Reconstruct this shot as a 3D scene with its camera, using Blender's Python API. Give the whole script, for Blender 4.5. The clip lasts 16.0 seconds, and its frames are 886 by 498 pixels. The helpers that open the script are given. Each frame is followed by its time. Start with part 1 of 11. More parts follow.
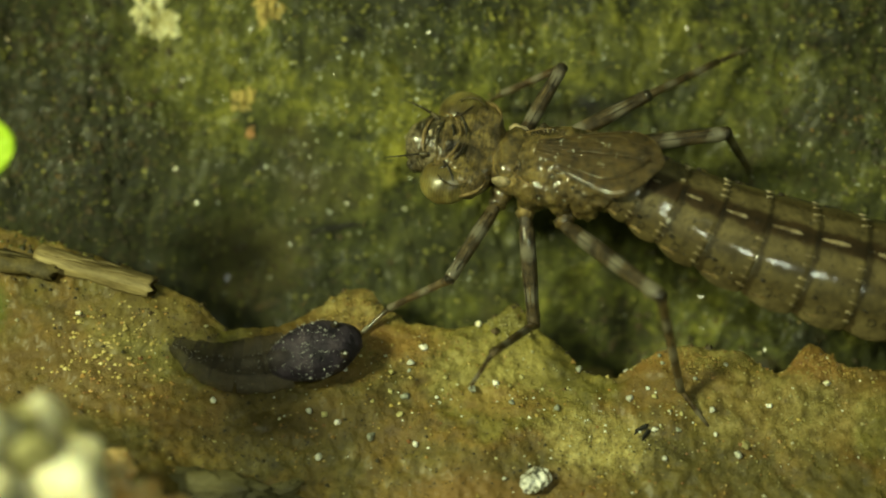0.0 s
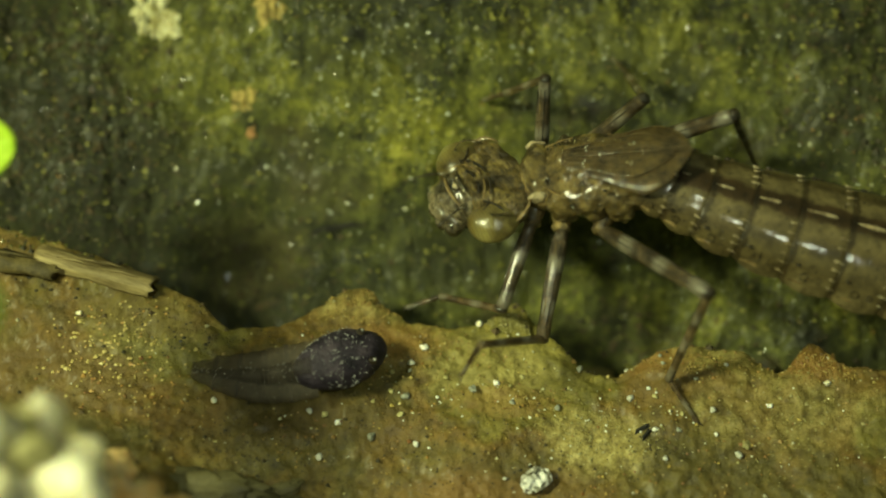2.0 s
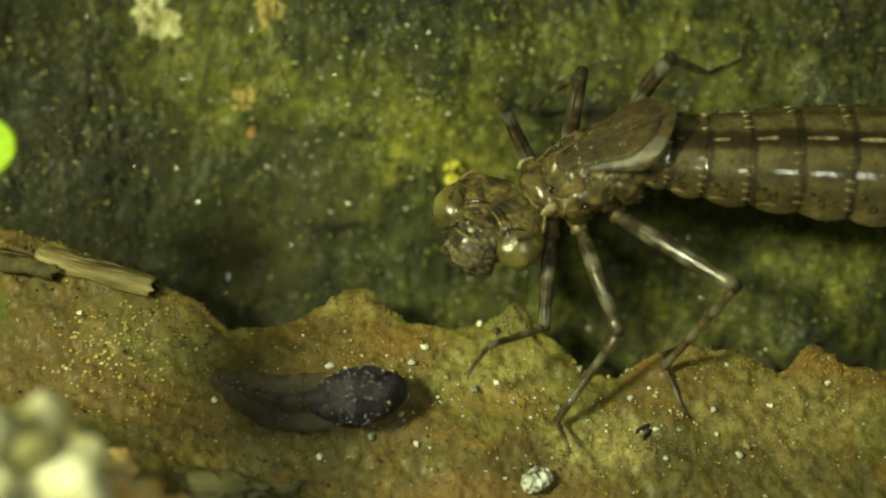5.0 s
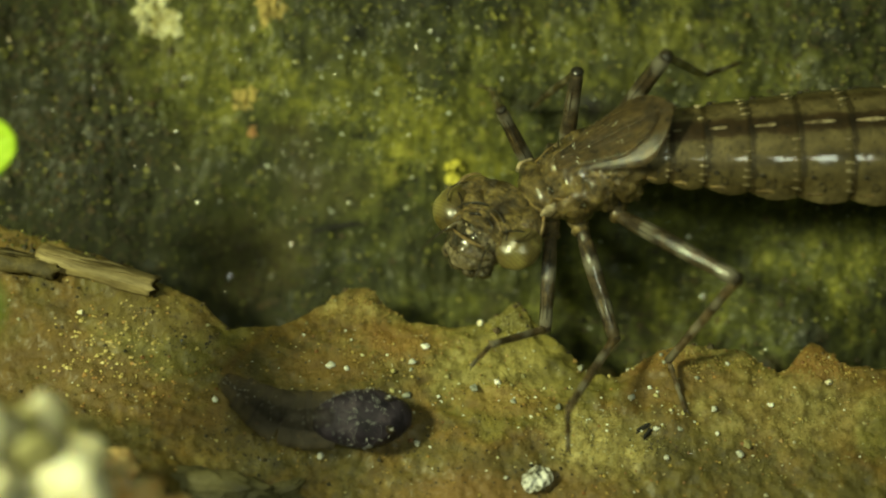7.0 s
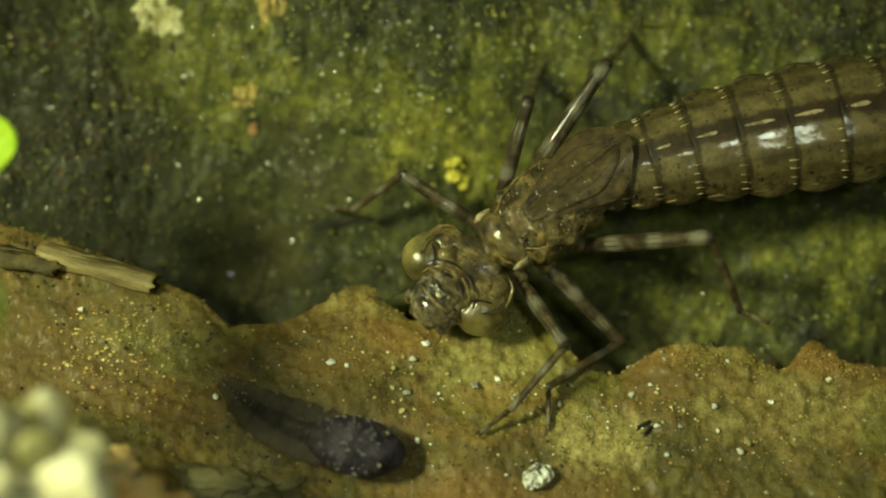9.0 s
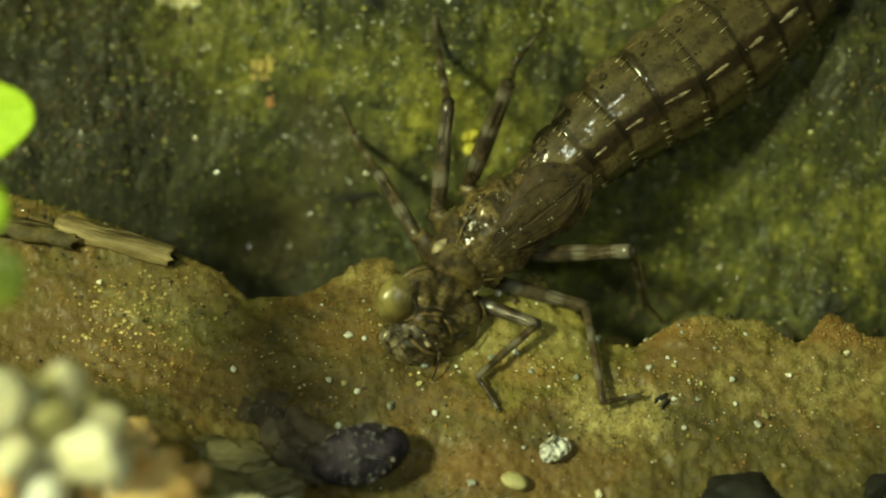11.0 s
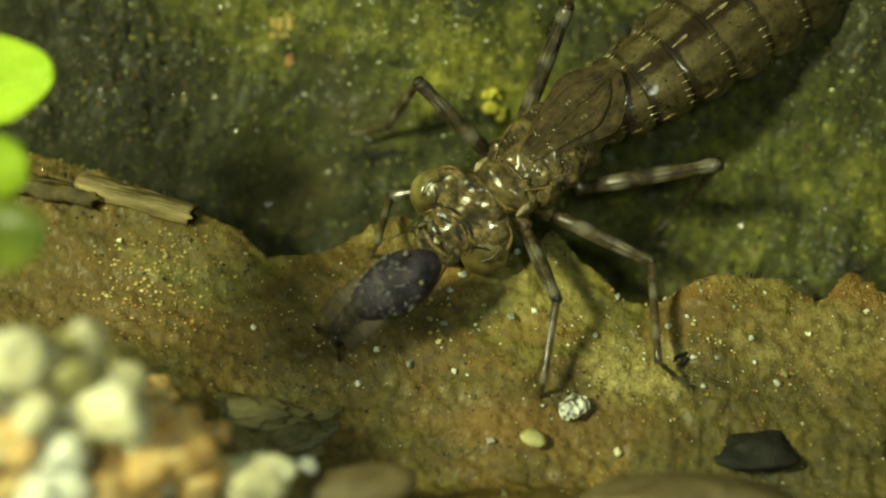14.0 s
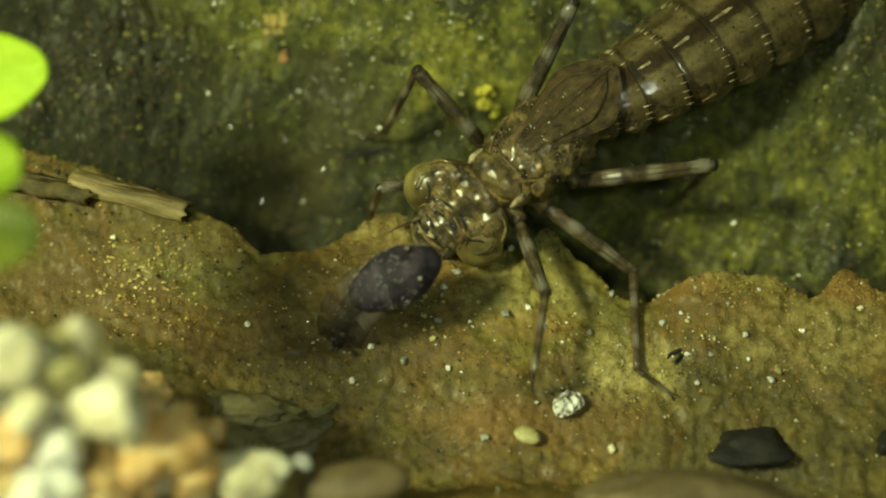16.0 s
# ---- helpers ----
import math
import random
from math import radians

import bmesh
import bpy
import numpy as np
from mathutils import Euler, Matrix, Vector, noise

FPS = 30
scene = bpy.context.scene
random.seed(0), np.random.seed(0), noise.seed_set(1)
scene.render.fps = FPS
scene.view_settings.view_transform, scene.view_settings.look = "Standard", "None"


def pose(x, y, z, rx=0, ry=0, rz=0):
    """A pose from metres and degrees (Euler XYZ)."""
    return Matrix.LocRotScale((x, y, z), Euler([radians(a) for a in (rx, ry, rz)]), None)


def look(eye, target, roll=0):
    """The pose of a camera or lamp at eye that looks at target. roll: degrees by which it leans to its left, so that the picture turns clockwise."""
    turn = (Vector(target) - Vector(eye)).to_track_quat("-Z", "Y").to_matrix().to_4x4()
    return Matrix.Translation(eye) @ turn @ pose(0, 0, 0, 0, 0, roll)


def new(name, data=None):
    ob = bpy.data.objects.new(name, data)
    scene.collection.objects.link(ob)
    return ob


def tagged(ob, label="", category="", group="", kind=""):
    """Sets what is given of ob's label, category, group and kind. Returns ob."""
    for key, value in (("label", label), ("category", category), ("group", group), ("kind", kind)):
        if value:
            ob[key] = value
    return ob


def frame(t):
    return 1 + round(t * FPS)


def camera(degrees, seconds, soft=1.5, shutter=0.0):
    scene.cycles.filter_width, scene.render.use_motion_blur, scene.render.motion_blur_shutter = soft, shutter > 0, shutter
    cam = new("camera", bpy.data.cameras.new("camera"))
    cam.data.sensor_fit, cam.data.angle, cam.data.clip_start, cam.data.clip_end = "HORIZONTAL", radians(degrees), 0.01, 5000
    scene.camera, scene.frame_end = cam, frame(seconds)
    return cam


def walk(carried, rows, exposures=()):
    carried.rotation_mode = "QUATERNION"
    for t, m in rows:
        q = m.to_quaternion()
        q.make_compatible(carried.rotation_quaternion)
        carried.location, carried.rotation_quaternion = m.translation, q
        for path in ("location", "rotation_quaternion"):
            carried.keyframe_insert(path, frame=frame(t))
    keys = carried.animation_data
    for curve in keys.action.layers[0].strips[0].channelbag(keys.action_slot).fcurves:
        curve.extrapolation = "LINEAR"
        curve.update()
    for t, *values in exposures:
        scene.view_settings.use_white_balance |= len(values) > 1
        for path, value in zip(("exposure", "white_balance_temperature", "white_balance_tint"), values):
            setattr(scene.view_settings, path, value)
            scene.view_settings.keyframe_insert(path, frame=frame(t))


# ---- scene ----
cam = camera(30, 16.0, 2.0, 0.5)
EYE = (0.0, -0.085, 0.085)
PATH = [
    (0, pose(*EYE, 45.000, -0.000, 0.000)),
    (2, pose(*EYE, 45.000, 0.014, 0.014)),
    (4, pose(*EYE, 45.000, 0.014, 0.014)),
    (6.3, pose(*EYE, 44.980, 0.048, 0.048)),
    (6.5, pose(*EYE, 44.980, 0.048, 0.048)),
    (7, pose(*EYE, 44.971, 0.042, 0.042)),
    (7.5, pose(*EYE, 44.941, 0.028, 0.028)),
    (8, pose(*EYE, 44.941, 0.014, 0.014)),
    (8.5, pose(*EYE, 44.912, 0.028, 0.028)),
    (9, pose(*EYE, 44.873, 0.055, 0.055)),
    (9.2, pose(*EYE, 44.834, 0.069, 0.069)),
    (11.3, pose(*EYE, 43.750, 0.554, 0.554)),
    (11.5, pose(*EYE, 43.633, 0.595, 0.595)),
    (12, pose(*EYE, 43.448, 0.671, 0.672)),
    (12.5, pose(*EYE, 43.282, 0.720, 0.720)),
    (13, pose(*EYE, 43.049, 0.844, 0.845)),
    (13.5, pose(*EYE, 42.756, 0.865, 0.865)),
    (14, pose(*EYE, 42.503, 0.955, 0.955)),
    (14.5, pose(*EYE, 42.297, 0.928, 0.928)),
    (15, pose(*EYE, 42.277, 0.900, 0.900)),
    (15.5, pose(*EYE, 42.335, 0.803, 0.803)),
    (16, pose(*EYE, 42.393, 0.810, 0.810)),
]
walk(cam, PATH, [(0, 0.0), (4.2, 0.0), (6.3, -0.08), (9.2, -0.08), (11.3, -0.08), (12.5, -0.05), (14, 0.0), (16, 0.0)])
cam.data.dof.use_dof = True
cam.data.dof.focus_distance = 0.1130
cam.data.dof.aperture_fstop = 12.5

# ---- light: a dim green underwater surround, a lamp above the pool and an added front fill ----
world = bpy.data.worlds.new("world")
scene.world = world
world.use_nodes = True
wn = world.node_tree.nodes
wn["Background"].inputs[0].default_value = (0.72, 0.90, 0.36, 1)
wn["Background"].inputs[1].default_value = 0.115


def spot_lamp(name, energy, colour, size, eye, target):
    data = bpy.data.lights.new(name, "SPOT")
    data.shadow_soft_size = size
    data.spot_size = radians(38)
    data.spot_blend = 1.0
    data.energy = energy
    data.color = colour
    new(name, data).matrix_world = look(eye, target)


spot_lamp("lamp", 2.5, (0.93, 1.0, 0.50), 0.020, (-0.140, -0.092, 0.170), (0.010, -0.010, 0.0))
# unseen fill, added only to lift the dark parts in front
spot_lamp("front_fill", 0.24, (0.88, 1.0, 0.74), 0.012, (0.030, -0.120, 0.150), (0.002, -0.020, 0.0))

# ---- materials ----
def material(name, rough=0.6):
    m = bpy.data.materials.new(name)
    m.use_nodes = True
    n, l = m.node_tree.nodes, m.node_tree.links
    b = n["Principled BSDF"]
    b.inputs["Roughness"].default_value = rough
    return m, n, l, b


def own_space(n, l):
    """Object coordinates, shifted by a chance amount so that no two alike pieces share their stains."""
    co = n.new("ShaderNodeTexCoord").outputs["Object"]
    info = n.new("ShaderNodeObjectInfo")
    add = n.new("ShaderNodeVectorMath")
    add.operation = "ADD"
    l.new(co, add.inputs[0])
    l.new(info.outputs["Random"], add.inputs[1])
    return add.outputs[0]


def tex(n, l, kind, scale, detail=4.0, rough=0.6, vector=None):
    """A noise or voronoi texture in object space, scale in cycles a metre."""
    if vector is None:
        vector = own_space(n, l)
    t = n.new("ShaderNodeTexNoise" if kind == "noise" else "ShaderNodeTexVoronoi")
    t.inputs["Scale"].default_value = scale
    if kind == "noise":
        t.inputs["Detail"].default_value = detail
        t.inputs["Roughness"].default_value = rough
    l.new(vector, t.inputs["Vector"])
    return t


def ramp(n, l, fac, stops):
    r = n.new("ShaderNodeValToRGB")
    e = r.color_ramp.elements
    while len(e) < len(stops):
        e.new(0.5)
    for k, (p, c) in zip(e, stops):
        k.position, k.color = p, (*c, 1) if len(c) == 3 else c
    l.new(fac, r.inputs[0])
    return r.outputs[0]


def mix(n, l, fac, a, b, mode="MIX"):
    m = n.new("ShaderNodeMix")
    m.data_type, m.blend_type = "RGBA", mode
    for sock, v in ((m.inputs[0], fac), (m.inputs[6], a), (m.inputs[7], b)):
        if isinstance(v, bpy.types.NodeSocket):
            l.new(v, sock)
        else:
            sock.default_value = v if isinstance(v, float) else (*v, 1)
    return m.outputs[2]


def patch(n, l, warp, cx, cy, rx, ry, top=1.0):
    """A ragged growth or stain round (cx, cy) on the ground, in mm: 1 inside, 0 outside."""
    co = n.new("ShaderNodeTexCoord").outputs["Object"]
    mp = n.new("ShaderNodeMapping")
    mp.inputs["Location"].default_value = (-cx / rx, -cy / ry, 0)
    mp.inputs["Scale"].default_value = (1000 / rx, 1000 / ry, 0)
    l.new(co, mp.inputs[0])
    d = n.new("ShaderNodeVectorMath")
    d.operation = "LENGTH"
    l.new(mp.outputs[0], d.inputs[0])
    k = n.new("ShaderNodeMath")
    k.operation = "MULTIPLY_ADD"
    l.new(warp, k.inputs[0])
    k.inputs[1].default_value = -2.6
    l.new(d.outputs["Value"], k.inputs[2])
    k2 = n.new("ShaderNodeMath")
    k2.operation = "ADD"
    l.new(k.outputs[0], k2.inputs[0])
    k2.inputs[1].default_value = 0.55
    return ramp(n, l, k2.outputs[0], [(0.0, (top, top, top)), (0.8, (0, 0, 0))])


def bump(n, l, b, height, strength, distance):
    k = n.new("ShaderNodeBump")
    k.inputs["Strength"].default_value = strength
    k.inputs["Distance"].default_value = distance
    l.new(height, k.inputs["Height"])
    l.new(k.outputs[0], b.inputs["Normal"])


def wet_film(n, l, b, height, weight, rough, strength=0.35, distance=0.00012):
    """A thin glossy film that follows only the gentler swells of the skin."""
    k = n.new("ShaderNodeBump")
    k.inputs["Strength"].default_value = strength
    k.inputs["Distance"].default_value = distance
    l.new(height, k.inputs["Height"])
    l.new(k.outputs[0], b.inputs["Coat Normal"])
    b.inputs["Coat Weight"].default_value = weight
    b.inputs["Coat Roughness"].default_value = rough


def algae_rock_material():
    m, n, l, b = material("algae_rock", 0.7)
    big = tex(n, l, "noise", 62, 5, 0.6).outputs[0]
    mid = tex(n, l, "noise", 300, 6, 0.7).outputs[0]
    tuft = tex(n, l, "noise", 950, 5, 0.7).outputs[0]
    fine = tex(n, l, "noise", 3300, 4, 0.7).outputs[0]
    a = ramp(n, l, big, [(0.34, (0.022, 0.022, 0.009)), (0.45, (0.075, 0.082, 0.016)), (0.55, (0.17, 0.18, 0.02)), (0.66, (0.36, 0.34, 0.025))])
    c = ramp(n, l, mid, [(0.34, (0.014, 0.013, 0.007)), (0.46, (0.065, 0.068, 0.016)), (0.57, (0.19, 0.19, 0.028)), (0.66, (0.50, 0.46, 0.08))])
    base = mix(n, l, 0.55, a, c)
    base = mix(n, l, 0.8, base, ramp(n, l, tuft, [(0.34, (0.18, 0.17, 0.15)), (0.5, (0.9, 0.95, 0.9)), (0.66, (2.0, 2.0, 1.6))]), "MULTIPLY")
    rust = tex(n, l, "noise", 190, 3, 0.5).outputs[0]
    base = mix(n, l, ramp(n, l, rust, [(0.60, (0, 0, 0)), (0.72, (0.5, 0.5, 0.5))]), base, (0.13, 0.075, 0.03))
    spots = ramp(n, l, fine, [(0.64, (0, 0, 0)), (0.72, (1, 1, 1))])
    base = mix(n, l, spots, base, (0.46, 0.43, 0.19))
    base = mix(n, l, 1.0, base, (0.44, 0.46, 0.53), "MULTIPLY")
    # cushions of yellow algae, bare brown rock and dark patches between them
    fluff = ramp(n, l, mix(n, l, 0.5, tuft, mid), [(0.36, (0.05, 0.055, 0.010)), (0.47, (0.12, 0.125, 0.016)), (0.56, (0.25, 0.24, 0.026)), (0.66, (0.50, 0.46, 0.08))])
    for cx, cy, rx, ry, top in ((0.5, 5.9, 5.0, 1.3, 0.8), (-18.5, 9.6, 4.5, 2.4, 0.5), (12.0, 11.0, 7.0, 1.8, 0.42), (23.0, 9.0, 4.5, 1.6, 0.25),
                                (-6.5, 8.6, 5.0, 2.0, 0.4), (22.0, -2.2, 6.5, 2.0, 0.4), (28.0, 0.5, 3.5, 2.5, 0.35)):
        base = mix(n, l, patch(n, l, mid, cx, cy, rx, ry, top), base, fluff)
    for cx, cy, rx, ry, top in ((-14.0, 1.6, 3.4, 1.6, 0.6), (-9.0, 4.2, 3.0, 1.2, 0.3)):
        base = mix(n, l, patch(n, l, mid, cx, cy, rx, ry, top), base, (0.13, 0.11, 0.04))
    # near-black olive: dark algae, and the shade of hollows put into the colour
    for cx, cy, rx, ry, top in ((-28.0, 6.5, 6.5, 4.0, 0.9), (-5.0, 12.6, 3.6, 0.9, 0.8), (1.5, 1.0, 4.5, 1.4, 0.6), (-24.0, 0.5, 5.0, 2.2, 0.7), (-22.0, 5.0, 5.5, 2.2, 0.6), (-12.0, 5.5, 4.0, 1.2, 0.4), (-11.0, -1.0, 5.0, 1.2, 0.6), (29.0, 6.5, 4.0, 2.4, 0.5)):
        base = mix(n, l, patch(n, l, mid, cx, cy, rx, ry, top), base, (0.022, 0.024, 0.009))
    l.new(base, b.inputs["Base Color"])
    b.inputs["Coat Weight"].default_value = 0.12
    b.inputs["Coat Roughness"].default_value = 0.3
    both = mix(n, l, 0.35, tuft, fine)
    bump(n, l, b, both, 0.9, 0.0006)
    return m


def slab_material():
    m, n, l, b = material("ochre_slab", 0.62)
    big = tex(n, l, "noise", 58, 5, 0.6).outputs[0]
    mid = tex(n, l, "noise", 260, 6, 0.68).outputs[0]
    grit = tex(n, l, "noise", 1100, 5, 0.7).outputs[0]
    fine = tex(n, l, "noise", 3600, 4, 0.7).outputs[0]
    a = ramp(n, l, big, [(0.32, (0.085, 0.066, 0.018)), (0.44, (0.17, 0.125, 0.026)), (0.51, (0.30, 0.155, 0.03)), (0.57, (0.27, 0.22, 0.04)), (0.70, (0.44, 0.36, 0.085))])
    c = ramp(n, l, mid, [(0.33, (0.035, 0.028, 0.011)), (0.46, (0.15, 0.115, 0.026)), (0.57, (0.27, 0.185, 0.04)), (0.70, (0.48, 0.39, 0.12))])
    base = mix(n, l, 0.38, a, c)
    base = mix(n, l, 0.75, base, ramp(n, l, grit, [(0.34, (0.42, 0.40, 0.36)), (0.5, (0.95, 0.95, 0.9)), (0.67, (1.5, 1.45, 1.25))]), "MULTIPLY")
    spots = ramp(n, l, fine, [(0.65, (0, 0, 0)), (0.73, (1, 1, 1))])
    base = mix(n, l, spots, base, (0.5, 0.45, 0.24))
    base = mix(n, l, 1.0, base, (0.645, 0.69, 0.66), "MULTIPLY")
    # pale silt drifts, rusty stains, and darker brown patches towards the left
    silt = ramp(n, l, grit, [(0.36, (0.17, 0.13, 0.035)), (0.5, (0.36, 0.29, 0.085)), (0.64, (0.56, 0.48, 0.20))])
    for cx, cy, rx, ry, top in ((10.4, -15.0, 3.0, 1.6, 0.95), (17.5, -8.6, 4.5, 1.0, 0.35), (24.0, -13.0, 5.0, 2.2, 0.35), (-5.6, -5.6, 2.6, 1.1, 0.35), (-21.5, -9.8, 3.0, 1.8, 0.2),
                                (2.0, -10.5, 4.0, 1.8, 0.35)):
        base = mix(n, l, patch(n, l, mid, cx, cy, rx, ry, top), base, silt)
    for cx, cy, rx, ry, top in ((4.5, -18.5, 5.0, 1.6, 0.5), (-6.0, -14.2, 4.0, 1.4, 0.4), (16.0, -11.0, 3.0, 0.8, 0.45), (-27.5, -12.0, 5.0, 3.0, 0.6), (-20.0, -7.0, 4.5, 1.5, 0.5), (-14.0, -14.0, 5.0, 2.0, 0.3)):
        base = mix(n, l, patch(n, l, mid, cx, cy, rx, ry, top), base, (0.15, 0.095, 0.028))
    for cx, cy, rx, ry, top in ((-3.0, -8.0, 3.0, 1.2, 0.45), (14.5, -9.2, 2.2, 0.9, 0.6), (26.0, -9.4, 2.4, 1.0, 0.7), (4.0, -12.5, 3.0, 1.0, 0.4), (-8.0, -10.5, 3.0, 1.2, 0.35), (2.0, -19.0, 4.0, 1.2, 0.4)):
        base = mix(n, l, patch(n, l, fine, cx, cy, rx, ry, top), base, (0.30, 0.155, 0.035))
    l.new(base, b.inputs["Base Color"])
    b.inputs["Coat Weight"].default_value = 0.12
    b.inputs["Coat Roughness"].default_value = 0.3
    both = mix(n, l, 0.4, grit, fine)
    bump(n, l, b, both, 0.8, 0.00042)
    return m


def stone_material(name, dark, light, rough=0.45, scale=500, gloss=0.0):
    m, n, l, b = material(name, rough)
    v = tex(n, l, "noise", scale, 6, 0.65).outputs[0]
    f = tex(n, l, "noise", scale * 6, 3, 0.7).outputs[0]
    base = ramp(n, l, v, [(0.32, dark), (0.66, light)])
    base = mix(n, l, 0.5, base, ramp(n, l, f, [(0.3, (0.55, 0.52, 0.48)), (0.6, (1.1, 1.1, 1.1))]), "MULTIPLY")
    l.new(base, b.inputs["Base Color"])
    b.inputs["Coat Weight"].default_value = gloss
    if gloss:
        b.inputs["Subsurface Weight"].default_value = 0.35
        b.inputs["Subsurface Radius"].default_value = (0.0022, 0.0018, 0.0009)
    bump(n, l, b, f, 0.4, 0.0002)
    return m


def grain_material(name, stops, rough=0.3):
    """Loose grains, each with a colour of its own."""
    m, n, l, b = material(name, rough)
    g = n.new("ShaderNodeNewGeometry")
    l.new(ramp(n, l, g.outputs["Random Per Island"], stops), b.inputs["Base Color"])
    b.inputs["Coat Weight"].default_value = 0.2
    return m


def leaf_material(name, dark, light):
    m, n, l, b = material(name, 0.5)
    v = tex(n, l, "noise", 300, 4, 0.6).outputs[0]
    cells = tex(n, l, "voronoi", 2600).outputs[0]
    base = ramp(n, l, v, [(0.3, dark), (0.7, light)])
    base = mix(n, l, 0.4, base, ramp(n, l, cells, [(0.0, (1.15, 1.15, 1.1)), (0.8, (0.7, 0.75, 0.6))]), "MULTIPLY")
    l.new(base, b.inputs["Base Color"])
    b.inputs["Coat Weight"].default_value = 0.04
    b.inputs["Specular IOR Level"].default_value = 0.15
    b.inputs["Subsurface Weight"].default_value = 0.3
    b.inputs["Subsurface Radius"].default_value = (0.001, 0.0015, 0.0005)
    return m


def wood_material(name, dark, light):
    m, n, l, b = material(name, 0.6)
    co = n.new("ShaderNodeTexCoord").outputs["Object"]
    mp = n.new("ShaderNodeMapping")
    mp.inputs["Scale"].default_value = (0.12, 1, 1)
    l.new(co, mp.inputs[0])
    grain = tex(n, l, "noise", 2600, 4, 0.6, mp.outputs[0]).outputs[0]
    spots = tex(n, l, "noise", 420, 4, 0.6, co).outputs[0]
    base = ramp(n, l, grain, [(0.3, dark), (0.68, light)])
    base = mix(n, l, 0.6, base, ramp(n, l, spots, [(0.35, (0.45, 0.42, 0.34)), (0.6, (1.05, 1.05, 1.0))]), "MULTIPLY")
    l.new(base, b.inputs["Base Color"])
    bump(n, l, b, grain, 0.6, 0.0002)
    return m


ALGAE, SLAB = algae_rock_material(), slab_material()
CREAM = stone_material("cream_quartz", (0.74, 0.67, 0.40), (0.97, 0.94, 0.76), 0.35, gloss=0.3)
WHITE = stone_material("white_quartz", (0.86, 0.85, 0.72), (0.98, 0.98, 0.94), 0.3, gloss=0.4)
GLINT = stone_material("frosted_quartz", (0.42, 0.43, 0.36), (0.85, 0.86, 0.8), 0.25, 1500)
SALLOW = stone_material("sallow_pebble", (0.30, 0.27, 0.10), (0.58, 0.54, 0.26), 0.45, 900)
AMBER = stone_material("amber_pebble", (0.64, 0.33, 0.09), (0.95, 0.74, 0.38), 0.35, gloss=0.3)
TAN = stone_material("tan_pebble", (0.36, 0.25, 0.10), (0.60, 0.46, 0.22), 0.5)
OLIVE = stone_material("olive_pebble", (0.24, 0.21, 0.08), (0.50, 0.46, 0.22), 0.5)
GREY = stone_material("grey_pebble", (0.22, 0.23, 0.18), (0.42, 0.44, 0.38), 0.45)
SILTED = stone_material("silted_wood", (0.035, 0.027, 0.010), (0.17, 0.13, 0.045), 0.7, 650)
SLATE = stone_material("slate", (0.035, 0.030, 0.014), (0.27, 0.235, 0.105), 0.55, 260)
BLACKISH = stone_material("black_stone", (0.006, 0.006, 0.005), (0.022, 0.020, 0.015), 0.75)
BROWN = stone_material("brown_stone", (0.09, 0.065, 0.03), (0.20, 0.15, 0.075), 0.6)
CRUST = stone_material("yellow_crust", (0.30, 0.25, 0.05), (0.98, 0.95, 0.62), 0.4, 900, 0.3)
DIM_CRUST = stone_material("ochre_crust", (0.16, 0.11, 0.022), (0.74, 0.56, 0.18), 0.6, 800)
LEMON = stone_material("lemon_crust", (0.48, 0.42, 0.03), (0.86, 0.78, 0.12), 0.5, 900)
RUST = stone_material("rust_crust", (0.25, 0.10, 0.03), (0.48, 0.25, 0.10), 0.55, 700)
WOOD = wood_material("pale_wood", (0.14, 0.10, 0.038), (0.48, 0.38, 0.18))
# one leaf green, darkened twice: shade painted into the lower leaves' colour
SHADED_LIME = leaf_material("shaded_leaf", (0.28, 0.42, 0.03), (0.48, 0.68, 0.05))
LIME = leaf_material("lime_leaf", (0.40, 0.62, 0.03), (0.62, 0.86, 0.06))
DEEP_SHADE_LEAF = leaf_material("deep_shade_leaf", (0.065, 0.095, 0.010), (0.16, 0.20, 0.02))
SPECK = grain_material("sand_grains", [(0.0, (0.30, 0.28, 0.15)), (0.2, (0.5, 0.48, 0.36)), (0.26, (0.34, 0.28, 0.09)), (0.72, (0.38, 0.20, 0.05)), (0.78, (0.52, 0.46, 0.2)), (0.9, (0.05, 0.045, 0.03))])
RUST_SAND = grain_material("rust_sand", [(0.0, (0.25, 0.12, 0.03)), (0.3, (0.30, 0.19, 0.045)), (0.55, (0.2, 0.085, 0.025)), (0.88, (0.48, 0.36, 0.1))], 0.5)
GOLD_SAND = grain_material("gold_sand", [(0.0, (0.50, 0.40, 0.13)), (0.5, (0.70, 0.58, 0.24)), (0.85, (0.50, 0.28, 0.08))], 0.4)
PALE_SAND = grain_material("pale_sand", [(0.0, (0.24, 0.21, 0.07)), (0.4, (0.33, 0.30, 0.12)), (0.7, (0.20, 0.165, 0.05)), (0.95, (0.4, 0.36, 0.18))], 0.6)
OCHRE_SAND = grain_material("ochre_sand", [(0.0, (0.22, 0.14, 0.03)), (0.4, (0.28, 0.20, 0.045)), (0.7, (0.2, 0.10, 0.02)), (0.94, (0.45, 0.36, 0.12))], 0.6)
ALGAE_BITS = grain_material("algae_bits", [(0.0, (0.07, 0.075, 0.01)), (0.35, (0.14, 0.14, 0.015)), (0.65, (0.05, 0.06, 0.008)), (0.93, (0.28, 0.26, 0.05))], 0.7)
FELT_BITS = grain_material("felt_bits", [(0.0, (0.03, 0.034, 0.007)), (0.3, (0.10, 0.105, 0.013)), (0.6, (0.055, 0.062, 0.009)), (0.8, (0.16, 0.155, 0.02)), (0.94, (0.36, 0.33, 0.08))], 0.6)
